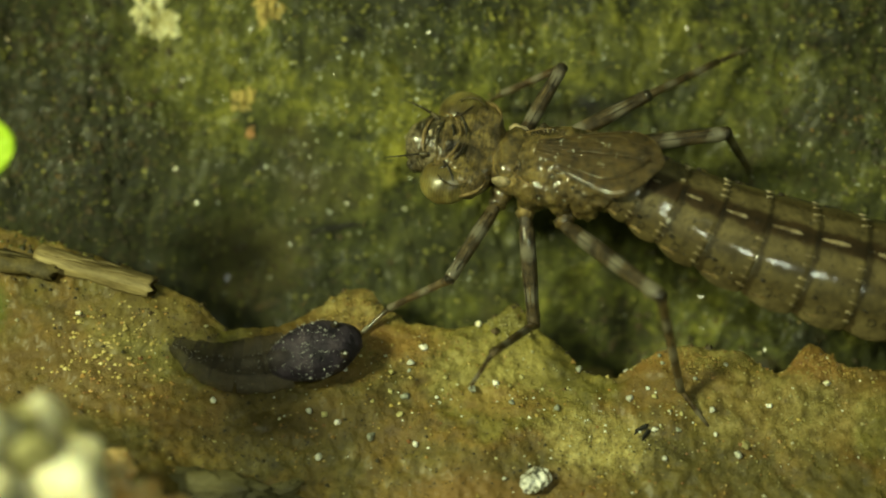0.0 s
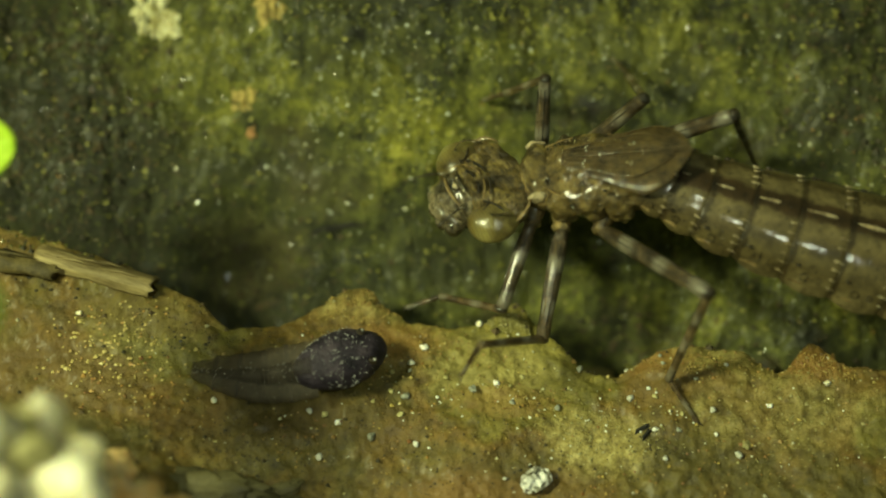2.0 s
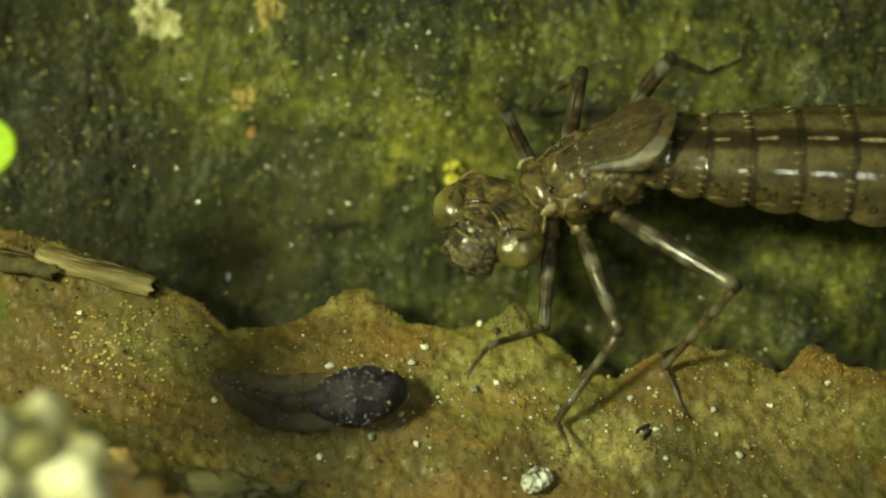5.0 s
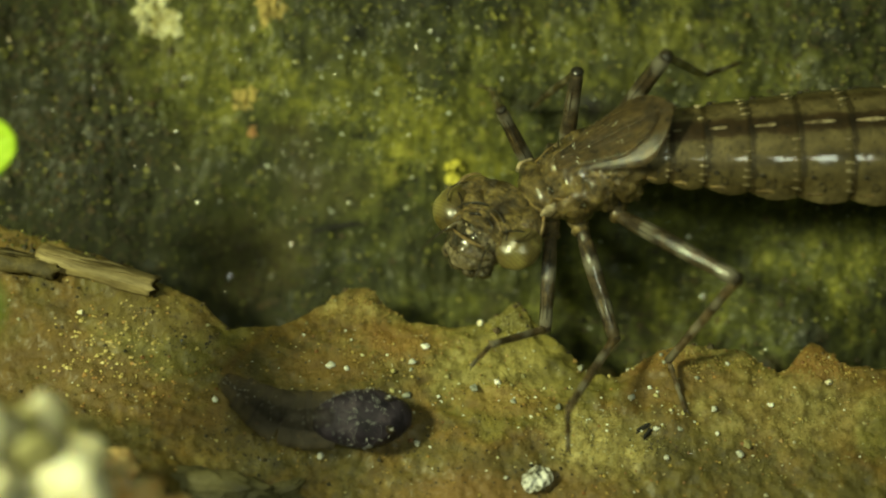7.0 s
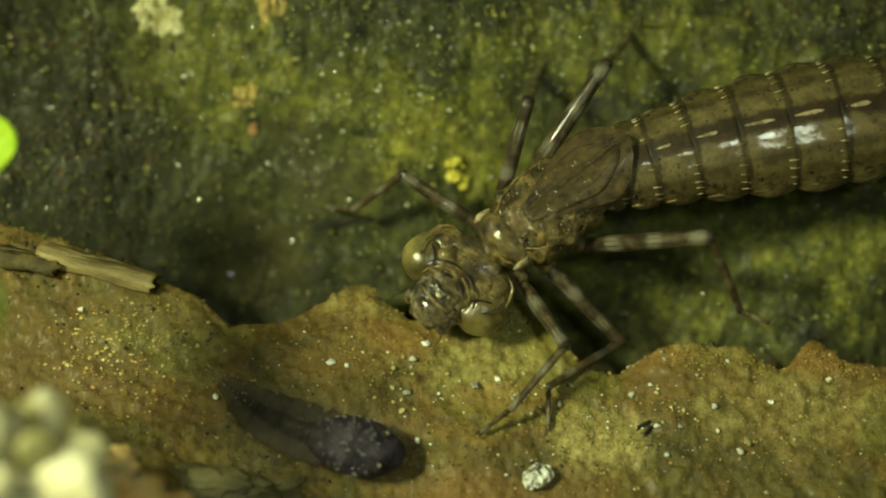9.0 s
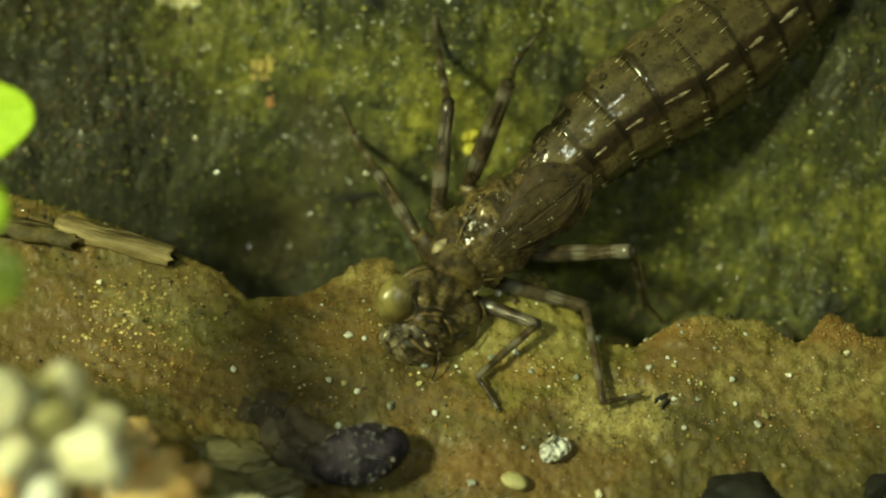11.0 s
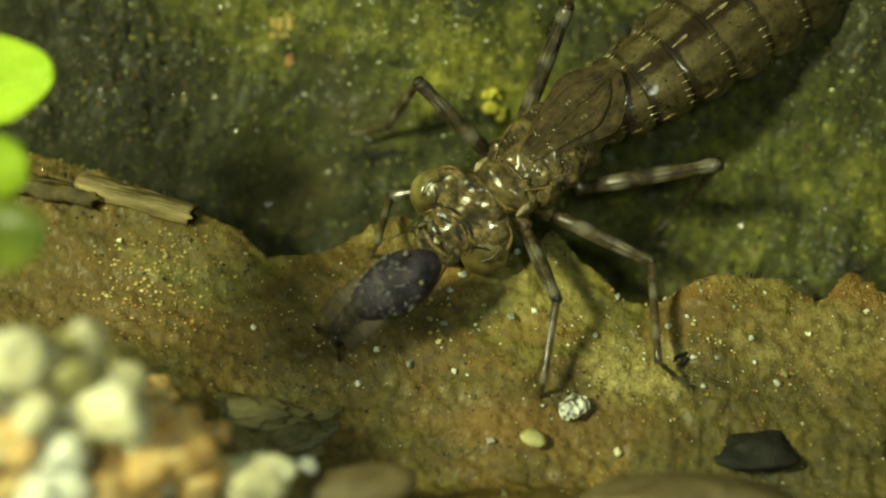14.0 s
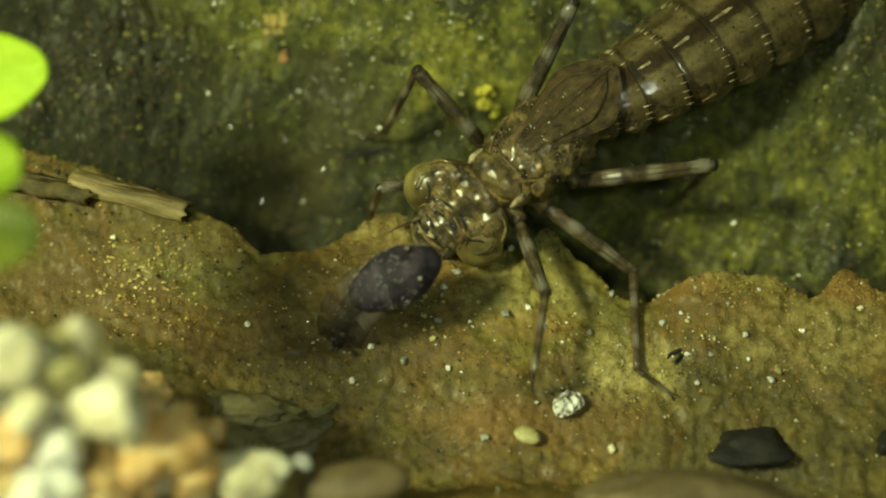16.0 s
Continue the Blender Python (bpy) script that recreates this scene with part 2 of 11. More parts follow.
BRIGHT_BITS = grain_material("bright_algae", [(0.0, (0.16, 0.16, 0.015)), (0.4, (0.34, 0.33, 0.03)), (0.7, (0.22, 0.21, 0.02)), (0.9, (0.5, 0.47, 0.09))], 0.6)
GLINTS = grain_material("mica_glints", [(0.0, (0.62, 0.66, 0.58)), (0.5, (0.85, 0.88, 0.80)), (0.8, (0.60, 0.58, 0.36))], 0.12)
DARK_BITS = grain_material("dark_bits", [(0.0, (0.02, 0.018, 0.01)), (0.5, (0.05, 0.04, 0.018)), (0.9, (0.09, 0.06, 0.025))], 0.7)

# ---- the ground: a boulder behind, an ochre slab before it, a crevice between ----
MM = 0.001


def value_noise(x, y, seed):
    """Smooth noise in -1..1 on a unit lattice, for whole arrays."""
    xi, yi = np.floor(x).astype(np.int64), np.floor(y).astype(np.int64)
    fx, fy = x - xi, y - yi
    fx, fy = fx * fx * (3 - 2 * fx), fy * fy * (3 - 2 * fy)

    def r(i, j):
        v = np.sin(i * 127.1 + j * 311.7 + seed * 74.7) * 43758.5453
        return 2 * (v - np.floor(v)) - 1
    return ((r(xi, yi) * (1 - fx) + r(xi + 1, yi) * fx) * (1 - fy)
            + (r(xi, yi + 1) * (1 - fx) + r(xi + 1, yi + 1) * fx) * fy)


def fractal(x, y, size, octaves, seed, gain=0.5):
    """Noise in about -1..1, its largest swells that many mm across."""
    out, amp, k = 0.0, 1.0, 1.0 / size
    for i in range(octaves):
        c, s = math.cos(0.7 * i + seed), math.sin(0.7 * i + seed)
        out = out + amp * value_noise((x * c - y * s) * k, (x * s + y * c) * k, seed + 13 * i)
        amp, k = amp * gain, k * 2.03
    return out


def bell(x, y, cx, cy, rx, ry):
    return np.exp(-((x - cx) / rx) ** 2 - ((y - cy) / ry) ** 2)


def step(a, b, x):
    u = np.clip((x - a) / (b - a), 0, 1)
    return u * u * (3 - 2 * u)


def boulder_height(x, y):
    """Height in mm of the algae-covered boulder."""
    z = 0.95 * (y - 1.0)
    z = z + 1.7 * fractal(x, y * 1.4, 17, 3, 3) + 0.72 * fractal(x, y, 4.5, 3, 8) + 0.27 * fractal(x, y, 1.1, 3, 21, 0.65)
    z = z - 2.4 * bell(x, y, -15, -3, 6, 5) - 5.0 * bell(x, y, 11, -7, 4.5, 4) - 2.0 * step(4, -5, y) + 2.4 * bell(x, y, 24, -6, 9, 5) - 3.5 * bell(x, y, 4.5, -8, 3.8, 3.2)
    return z + 16 * (1 - np.exp(-np.maximum(y - 40, 0) / 60)) - 0.75 * np.maximum(y - 40, 0)


def slab_edge(x):
    """Where the slab's back edge runs, y in mm."""
    e = -6.2 - 0.14 * np.maximum(x - 5, 0) + 0.32 * np.maximum(-x - 15, 0)
    e = e - 1.3 * bell(x, 0, -14, 0, 2.4, 1) + 2.3 * bell(x, 0, -6, 0, 2.4, 1) + 1.6 * bell(x, 0, 5.2, 0, 1.3, 1)
    e = e - 2.8 * bell(x, 0, 11.0, 0, 2.9, 1) - 1.0 * bell(x, 0, 23.3, 0, 1.5, 1) + 1.4 * bell(x, 0, 25.8, 0, 1.4, 1)
    return e + 0.36 * fractal(x, 0 * x, 3.0, 4, 31)


def slab_height(x, y):
    """Height in mm of the ochre slab, which tips down towards the front and rises again in a bank of gravel."""
    e = slab_edge(x)
    z = 0.36 * np.clip(y + 6, -60, 20)
    z = z + 1.6 * step(-14, -28, x) * step(-22, -4, y)
    z = z + 8.0 * step(-22.5, -29.0, y + 1.2 * fractal(x, 0 * x, 11, 2, 41)) + 14.3 * bell(x, y, -27.0, -27.6, 10.0, 7.6) + 3.0 * bell(x, y, -13.0, -26.5, 6.0, 3.0)
    z = z + 0.8 * fractal(x, y, 14, 3, 5) + 0.17 * fractal(x, y, 3.2, 3, 17) + 0.15 * fractal(x, y, 0.8, 3, 23, 0.65)
    d = y - e
    return z - 9.0 * step(-0.4, 2.6, d) - 0.5 * step(-2.2, 0, d)


def rest(x, y):
    """The height in mm on which a thing at x, y comes to rest."""
    a, b = np.array([float(x)]), np.array([float(y)])
    z = [-99.0]
    if y > -13:
        z.append(float(boulder_height(a, b)[0]))
    if y < 3.5:
        z.append(float(slab_height(a, b)[0]))
    return max(z)


def graded(a, b, da, lo, hi, far):
    """Grid lines: even steps of da from a to b, then growing ones out to lo and hi."""
    inner = np.arange(a, b + da / 2, da)
    g = np.geomspace(1, 1 + (far), 26)[1:] - 1
    return np.concatenate([a - (g / g[-1] * (a - lo))[::-1], inner, b + g / g[-1] * (hi - b)])


def sheet(name, xs, ys, height, mat):
    X, Y = np.meshgrid(xs, ys)
    Z = height(X, Y)
    co = np.stack([X, Y, Z], -1).reshape(-1, 3) * MM
    nx, ny = len(xs), len(ys)
    i = (np.arange(ny - 1)[:, None] * nx + np.arange(nx - 1)[None, :]).reshape(-1)
    quads = np.stack([i, i + 1, i + nx + 1, i + nx], -1)
    me = bpy.data.meshes.new(name)
    me.vertices.add(len(co))
    me.vertices.foreach_set("co", co.reshape(-1))
    me.loops.add(quads.size)
    me.loops.foreach_set("vertex_index", quads.reshape(-1).astype(np.int32))
    me.polygons.add(len(quads))
    me.polygons.foreach_set("loop_start", np.arange(0, quads.size, 4, dtype=np.int32))
    me.polygons.foreach_set("use_smooth", np.ones(len(quads), dtype=bool))
    me.update(calc_edges=True)
    me.materials.append(mat)
    return new(name, me)


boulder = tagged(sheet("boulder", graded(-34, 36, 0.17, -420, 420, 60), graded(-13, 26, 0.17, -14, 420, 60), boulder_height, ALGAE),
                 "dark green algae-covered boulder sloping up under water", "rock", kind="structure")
slab = tagged(sheet("rock_slab", graded(-34, 36, 0.17, -420, 420, 60), graded(-34, 3, 0.15, -420, 4, 60), slab_height, SLAB),
              "ochre brown silty rock slab with rust stains", "rock", kind="structure")

# ---- mesh helpers, all in mm ----
def part(name, bm, material_, parent=None, label="", smooth=True):
    me = bpy.data.meshes.new(name)
    for v in bm.verts:
        v.co *= MM
    bmesh.ops.recalc_face_normals(bm, faces=bm.faces)
    bm.to_mesh(me)
    bm.free()
    for p in me.polygons:
        p.use_smooth = smooth
    me.materials.append(material_)
    ob = new(name, me)
    if parent is not None:
        ob.parent = parent
    if label:
        ob["label"] = label
    return ob


def loft(bm, rings, n=24, shape=None, more=1):
    """A closed skin along X. Rings: x, half width, height above and below the axis, and the axis's lift."""
    loops = []
    if more > 1:
        rings = finer(rings, more)
    for x, ry, up, dn, zc in rings:
        loop = []
        for k in range(n):
            a = 2 * math.pi * k / n
            c, s = math.cos(a), math.sin(a)
            y, z = ry * c, (up if s > 0 else dn) * s
            if shape:
                y, z = shape(x, a, y, z)
            loop.append(bm.verts.new((x, y, z + zc)))
        loops.append(loop)
    for a, b in zip(loops, loops[1:]):
        for k in range(n):
            bm.faces.new((a[k], a[(k + 1) % n], b[(k + 1) % n], b[k]))
    bm.faces.new(loops[0])
    bm.faces.new(loops[-1])
    return bm


def ellipsoid(bm, c, r, sub=3, turn=None):
    m = Matrix.Translation(c) @ (turn or Matrix()) @ Matrix.Diagonal((*r, 1))
    bmesh.ops.create_icosphere(bm, subdivisions=sub, radius=1.0, matrix=m)
    return bm


def tube(bm, points, radii, n=8):
    """A round tube through points, with a radius at each."""
    pts = [Vector(p) for p in points]
    loops = []
    for i, p in enumerate(pts):
        d = (pts[min(i + 1, len(pts) - 1)] - pts[max(i - 1, 0)]).normalized()
        u = d.orthogonal().normalized()
        w = d.cross(u)
        if i:
            u0 = loops[-1][1] - d * loops[-1][1].dot(d)
            if u0.length > 1e-6:
                u = u0.normalized()
                w = d.cross(u)
        loops.append(([bm.verts.new(p + radii[i] * (math.cos(2 * math.pi * k / n) * u + math.sin(2 * math.pi * k / n) * w)) for k in range(n)], u))
    for (a, _), (b, _) in zip(loops, loops[1:]):
        for k in range(n):
            bm.faces.new((a[k], a[(k + 1) % n], b[(k + 1) % n], b[k]))
    bm.faces.new(loops[0][0])
    bm.faces.new(loops[-1][0])
    return bm


def cone(bm, a, b, r, n=5):
    return tube(bm, (a, b), (r, r * 0.12), n)


def roughen(bm, amount, size, seed=0.0):
    for v in bm.verts:
        v.co += amount * noise.noise_vector(v.co / size + Vector((seed, 7.3 * seed, 3.1)))
    return bm


def finer(rings, k):
    """The same rings with k - 1 more between each two."""
    out = []
    for a, b in zip(rings, rings[1:]):
        out += [tuple(p + (q - p) * i / k for p, q in zip(a, b)) for i in range(k)]
    return out + [rings[-1]]


def wrinkle(bm, amount, size, seed=0.0):
    """Sharp creases and blunt ridges pressed into a skin."""
    bm.normal_update()
    for v, d in [(v, v.normal.copy()) for v in bm.verts]:
        q = v.co / size + Vector((seed, 3.7, 1.9 * seed))
        q = q + 0.6 * noise.noise_vector(q * 0.6)
        v.co += d * amount * (2.0 * abs(noise.noise(q)) + 0.7 * abs(noise.noise(q * 2.3)) - 0.7)
    return bm

# ---- dragonfly nymph ----
def cuticle_material(name, dark, mid, light, band=None, rough=0.36, stops=(0.40, 0.52, 0.64), coat=0.32, lines=0.0):
    """Wet mottled shell. band: (cycles a metre along the part's X, phase, paler tint, share)."""
    m, n, l, b = material(name, rough)
    co = n.new("ShaderNodeTexCoord").outputs["Object"]
    own = own_space(n, l)
    big = tex(n, l, "noise", 620, 5, 0.68, own).outputs[0]
    fine = tex(n, l, "noise", 2600, 3, 0.7, own).outputs[0]
    base = ramp(n, l, big, list(zip(stops, (dark, mid, light))))
    specks = ramp(n, l, fine, [(0.28, (0.35, 0.35, 0.35)), (0.46, (1, 1, 1))])
    base = mix(n, l, 0.75, base, specks, "MULTIPLY")
    fold = tex(n, l, "noise", 1300, 4, 0.7, own).outputs[0]
    base = mix(n, l, 0.8, base, ramp(n, l, fold, [(0.40, (0.40, 0.36, 0.30)), (0.52, (1.0, 1.0, 1.0)), (0.64, (1.25, 1.22, 1.12))]), "MULTIPLY")
    base = mix(n, l, 1.0, base, (0.82, 0.725, 0.52), "MULTIPLY")
    if lines:
        wave = n.new("ShaderNodeTexWave")
        wave.wave_type = "RINGS"
        wave.rings_direction = "Y"
        wave.inputs["Scale"].default_value = 1300
        wave.inputs["Distortion"].default_value = 2.5
        wave.inputs["Detail"].default_value = 2.0
        l.new(co, wave.inputs["Vector"])
        base = mix(n, l, lines, base, ramp(n, l, wave.outputs[0], [(0.2, (0.35, 0.32, 0.3)), (0.7, (1.35, 1.3, 1.2))]), "MULTIPLY")
    if band:
        sep = n.new("ShaderNodeSeparateXYZ")
        l.new(co, sep.inputs[0])
        k = n.new("ShaderNodeMath")
        k.operation = "MULTIPLY_ADD"
        l.new(sep.outputs[0], k.inputs[0])
        k.inputs[1].default_value, k.inputs[2].default_value = band[0] * 2 * math.pi, band[1]
        wob = n.new("ShaderNodeMath")
        wob.operation = "MULTIPLY_ADD"
        l.new(big, wob.inputs[0])
        wob.inputs[1].default_value = 4.5
        l.new(k.outputs[0], wob.inputs[2])
        s = n.new("ShaderNodeMath")
        s.operation = "SINE"
        l.new(wob.outputs[0], s.inputs[0])
        f = ramp(n, l, s.outputs[0], [(band[3] * 0.3, (0, 0, 0)), (1.0, (0.72, 0.72, 0.72))])
        base = mix(n, l, f, base, band[2])
    l.new(base, b.inputs["Base Color"])
    b.inputs["Subsurface Weight"].default_value = 0.12
    b.inputs["Subsurface Radius"].default_value = (0.0006, 0.0004, 0.0002)
    grit = tex(n, l, "noise", 1500, 6, 0.8, own).outputs[0]
    bump(n, l, b, grit, 0.8, 0.0003)
    wet_film(n, l, b, mix(n, l, 0.5, big, grit), min(coat * 3.2, 1.0), 0.08, 0.35, 0.0001)
    return m


def abdomen_material():
    m, n, l, b = material("abdomen_shell", 0.5)
    co = n.new("ShaderNodeTexCoord").outputs["Object"]
    sep = n.new("ShaderNodeSeparateXYZ")
    l.new(co, sep.inputs[0])
    ab = n.new("ShaderNodeMath")
    ab.operation = "ABSOLUTE"
    l.new(sep.outputs[1], ab.inputs[0])
    own = own_space(n, l)
    warp = tex(n, l, "noise", 700, 3, 0.6, own).outputs[0]
    k = n.new("ShaderNodeMath")
    k.operation = "MULTIPLY_ADD"
    l.new(warp, k.inputs[0])
    k.inputs[1].default_value = 0.0012
    l.new(ab.outputs[0], k.inputs[2])
    r = n.new("ShaderNodeMapRange")
    l.new(k.outputs[0], r.inputs[0])
    r.inputs[1].default_value, r.inputs[2].default_value = 0.0005, 0.0048
    # from the midline out: dark band, pale band, brown flank with a darker line, pale rim
    base = ramp(n, l, r.outputs[0], [(0.0, (0.035, 0.021, 0.009)), (0.15, (0.05, 0.030, 0.012)), (0.24, (0.17, 0.138, 0.062)), (0.45, (0.15, 0.12, 0.052)),
                                     (0.58, (0.085, 0.064, 0.026)), (0.70, (0.13, 0.105, 0.042)), (0.84, (0.085, 0.066, 0.026)), (1.0, (0.17, 0.14, 0.064))])
    fine = tex(n, l, "noise", 3200, 3, 0.7, own).outputs[0]
    mid = tex(n, l, "noise", 900, 4, 0.65, own).outputs[0]
    base = mix(n, l, 0.9, base, ramp(n, l, fine, [(0.33, (0.15, 0.14, 0.12)), (0.40, (1, 1, 1)), (0.62, (1.05, 1.05, 1.0)), (0.72, (1.7, 1.65, 1.5))]), "MULTIPLY")
    base = mix(n, l, 0.6, base, ramp(n, l, mid, [(0.36, (0.32, 0.30, 0.27)), (0.6, (1.2, 1.2, 1.15))]), "MULTIPLY")
    base = mix(n, l, 1.0, base, (0.82, 0.78, 0.80), "MULTIPLY")
    # a broken dark band behind each joint
    j = n.new("ShaderNodeMath")
    j.operation = "MULTIPLY_ADD"
    l.new(warp, j.inputs[0])
    j.inputs[1].default_value = 0.0007
    l.new(sep.outputs[0], j.inputs[2])
    q = n.new("ShaderNodeMapRange")
    l.new(j.outputs[0], q.inputs[0])
    q.inputs[1].default_value, q.inputs[2].default_value = -0.0006, 0.0007
    base = mix(n, l, 0.8, base, ramp(n, l, q.outputs[0], [(0.36, (1, 1, 1)), (0.48, (0.22, 0.18, 0.14))]), "MULTIPLY")
    l.new(base, b.inputs["Base Color"])
    b.inputs["Specular IOR Level"].default_value = 0.25
    wet_film(n, l, b, mid, 0.9, 0.11, 0.45, 0.0001)
    grit = tex(n, l, "noise", 2200, 5, 0.75, own).outputs[0]
    bump(n, l, b, mix(n, l, 0.5, mid, grit), 0.6, 0.0002)
    return m


THORAX_SHELL = cuticle_material("thorax_shell", (0.06, 0.046, 0.018), (0.18, 0.142, 0.06), (0.36, 0.30, 0.145))
SHELL = cuticle_material("brown_shell", (0.055, 0.041, 0.017), (0.17, 0.132, 0.06), (0.36, 0.295, 0.15))
HEAD_SHELL = cuticle_material("head_shell", (0.062, 0.047, 0.018), (0.175, 0.142, 0.06), (0.33, 0.285, 0.135), rough=0.3, lines=0.34, coat=0.26)
FACE_SHELL = cuticle_material("face_shell", (0.05, 0.045, 0.03), (0.15, 0.135, 0.10), (0.32, 0.30, 0.25), rough=0.22, coat=0.5)
PALE_SHELL = cuticle_material("pale_shell", (0.45, 0.40, 0.32), (0.66, 0.62, 0.55), (0.82, 0.8, 0.78))
FEMUR_SHELL = cuticle_material("banded_femur", (0.04, 0.03, 0.018), (0.095, 0.074, 0.048), (0.165, 0.135, 0.095), band=(320, 0.9, (0.24, 0.22, 0.17), 0.35))
TIBIA_SHELL = cuticle_material("banded_tibia", (0.05, 0.035, 0.018), (0.12, 0.086, 0.05), (0.2, 0.16, 0.105), band=(330, 1.0, (0.24, 0.215, 0.16), 0.4))
DARK_SHELL = cuticle_material("dark_shell", (0.012, 0.009, 0.006), (0.03, 0.021, 0.012), (0.06, 0.043, 0.024))
PAD_SHELL = cuticle_material("wing_pad_shell", (0.045, 0.032, 0.013), (0.095, 0.070, 0.030), (0.15, 0.115, 0.052), rough=0.5, stops=(0.36, 0.5, 0.64), coat=0.06)
PAD_SHELL.node_tree.nodes["Principled BSDF"].inputs["Alpha"].default_value = 0.85
VEIN_SHELL = cuticle_material("vein_shell", (0.18, 0.135, 0.06), (0.28, 0.215, 0.105), (0.38, 0.30, 0.16))
PAD_VEIN = cuticle_material("pad_vein", (0.08, 0.058, 0.025), (0.15, 0.113, 0.052), (0.22, 0.17, 0.085))
ABDOMEN_SHELL = abdomen_material()


def eye_material():
    m, n, l, b = material("compound_eye", 0.3)
    co = n.new("ShaderNodeTexCoord").outputs["Object"]
    wave = n.new("ShaderNodeTexWave")
    wave.inputs["Scale"].default_value = 1500
    wave.inputs["Distortion"].default_value = 3.0
    wave.inputs["Detail"].default_value = 2.0
    l.new(co, wave.inputs["Vector"])
    base = ramp(n, l, wave.outputs[0], [(0.1, (0.185, 0.155, 0.062)), (0.5, (0.21, 0.178, 0.072)), (0.9, (0.23, 0.195, 0.08))])
    sep = n.new("ShaderNodeSeparateXYZ")
    l.new(co, sep.inputs[0])
    side = n.new("ShaderNodeMath")
    side.operation = "ABSOLUTE"
    l.new(sep.outputs[1], side.inputs[0])
    rim = n.new("ShaderNodeMapRange")
    l.new(side.outputs[0], rim.inputs[0])
    rim.inputs[1].default_value, rim.inputs[2].default_value = 0.0022, 0.0044
    base = mix(n, l, 1.0, base, ramp(n, l, rim.outputs[0], [(0.0, (0.45, 0.40, 0.36)), (0.45, (0.7, 0.68, 0.6)), (0.72, (1.05, 1.05, 0.98)), (1.0, (1.2, 1.2, 1.08))]), "MULTIPLY")
    cloud = tex(n, l, "noise", 500, 3, 0.6).outputs[0]
    base = mix(n, l, 0.85, base, ramp(n, l, cloud, [(0.38, (0.35, 0.3, 0.25)), (0.6, (1.25, 1.25, 1.1))]), "MULTIPLY")
    l.new(base, b.inputs["Base Color"])
    swell = tex(n, l, "noise", 900, 3, 0.6).outputs[0]
    wet_film(n, l, b, swell, 0.55, 0.14, 0.6, 0.0004)
    b.inputs["Subsurface Weight"].default_value = 0.4
    b.inputs["Subsurface Radius"].default_value = (0.001, 0.0007, 0.0003)
    return m


EYE_SHELL = eye_material()

nymph = tagged(new("dragonfly_nymph"), "mottled olive-brown dragonfly nymph with banded legs", "insect larva")
nymph.empty_display_size = 0.002


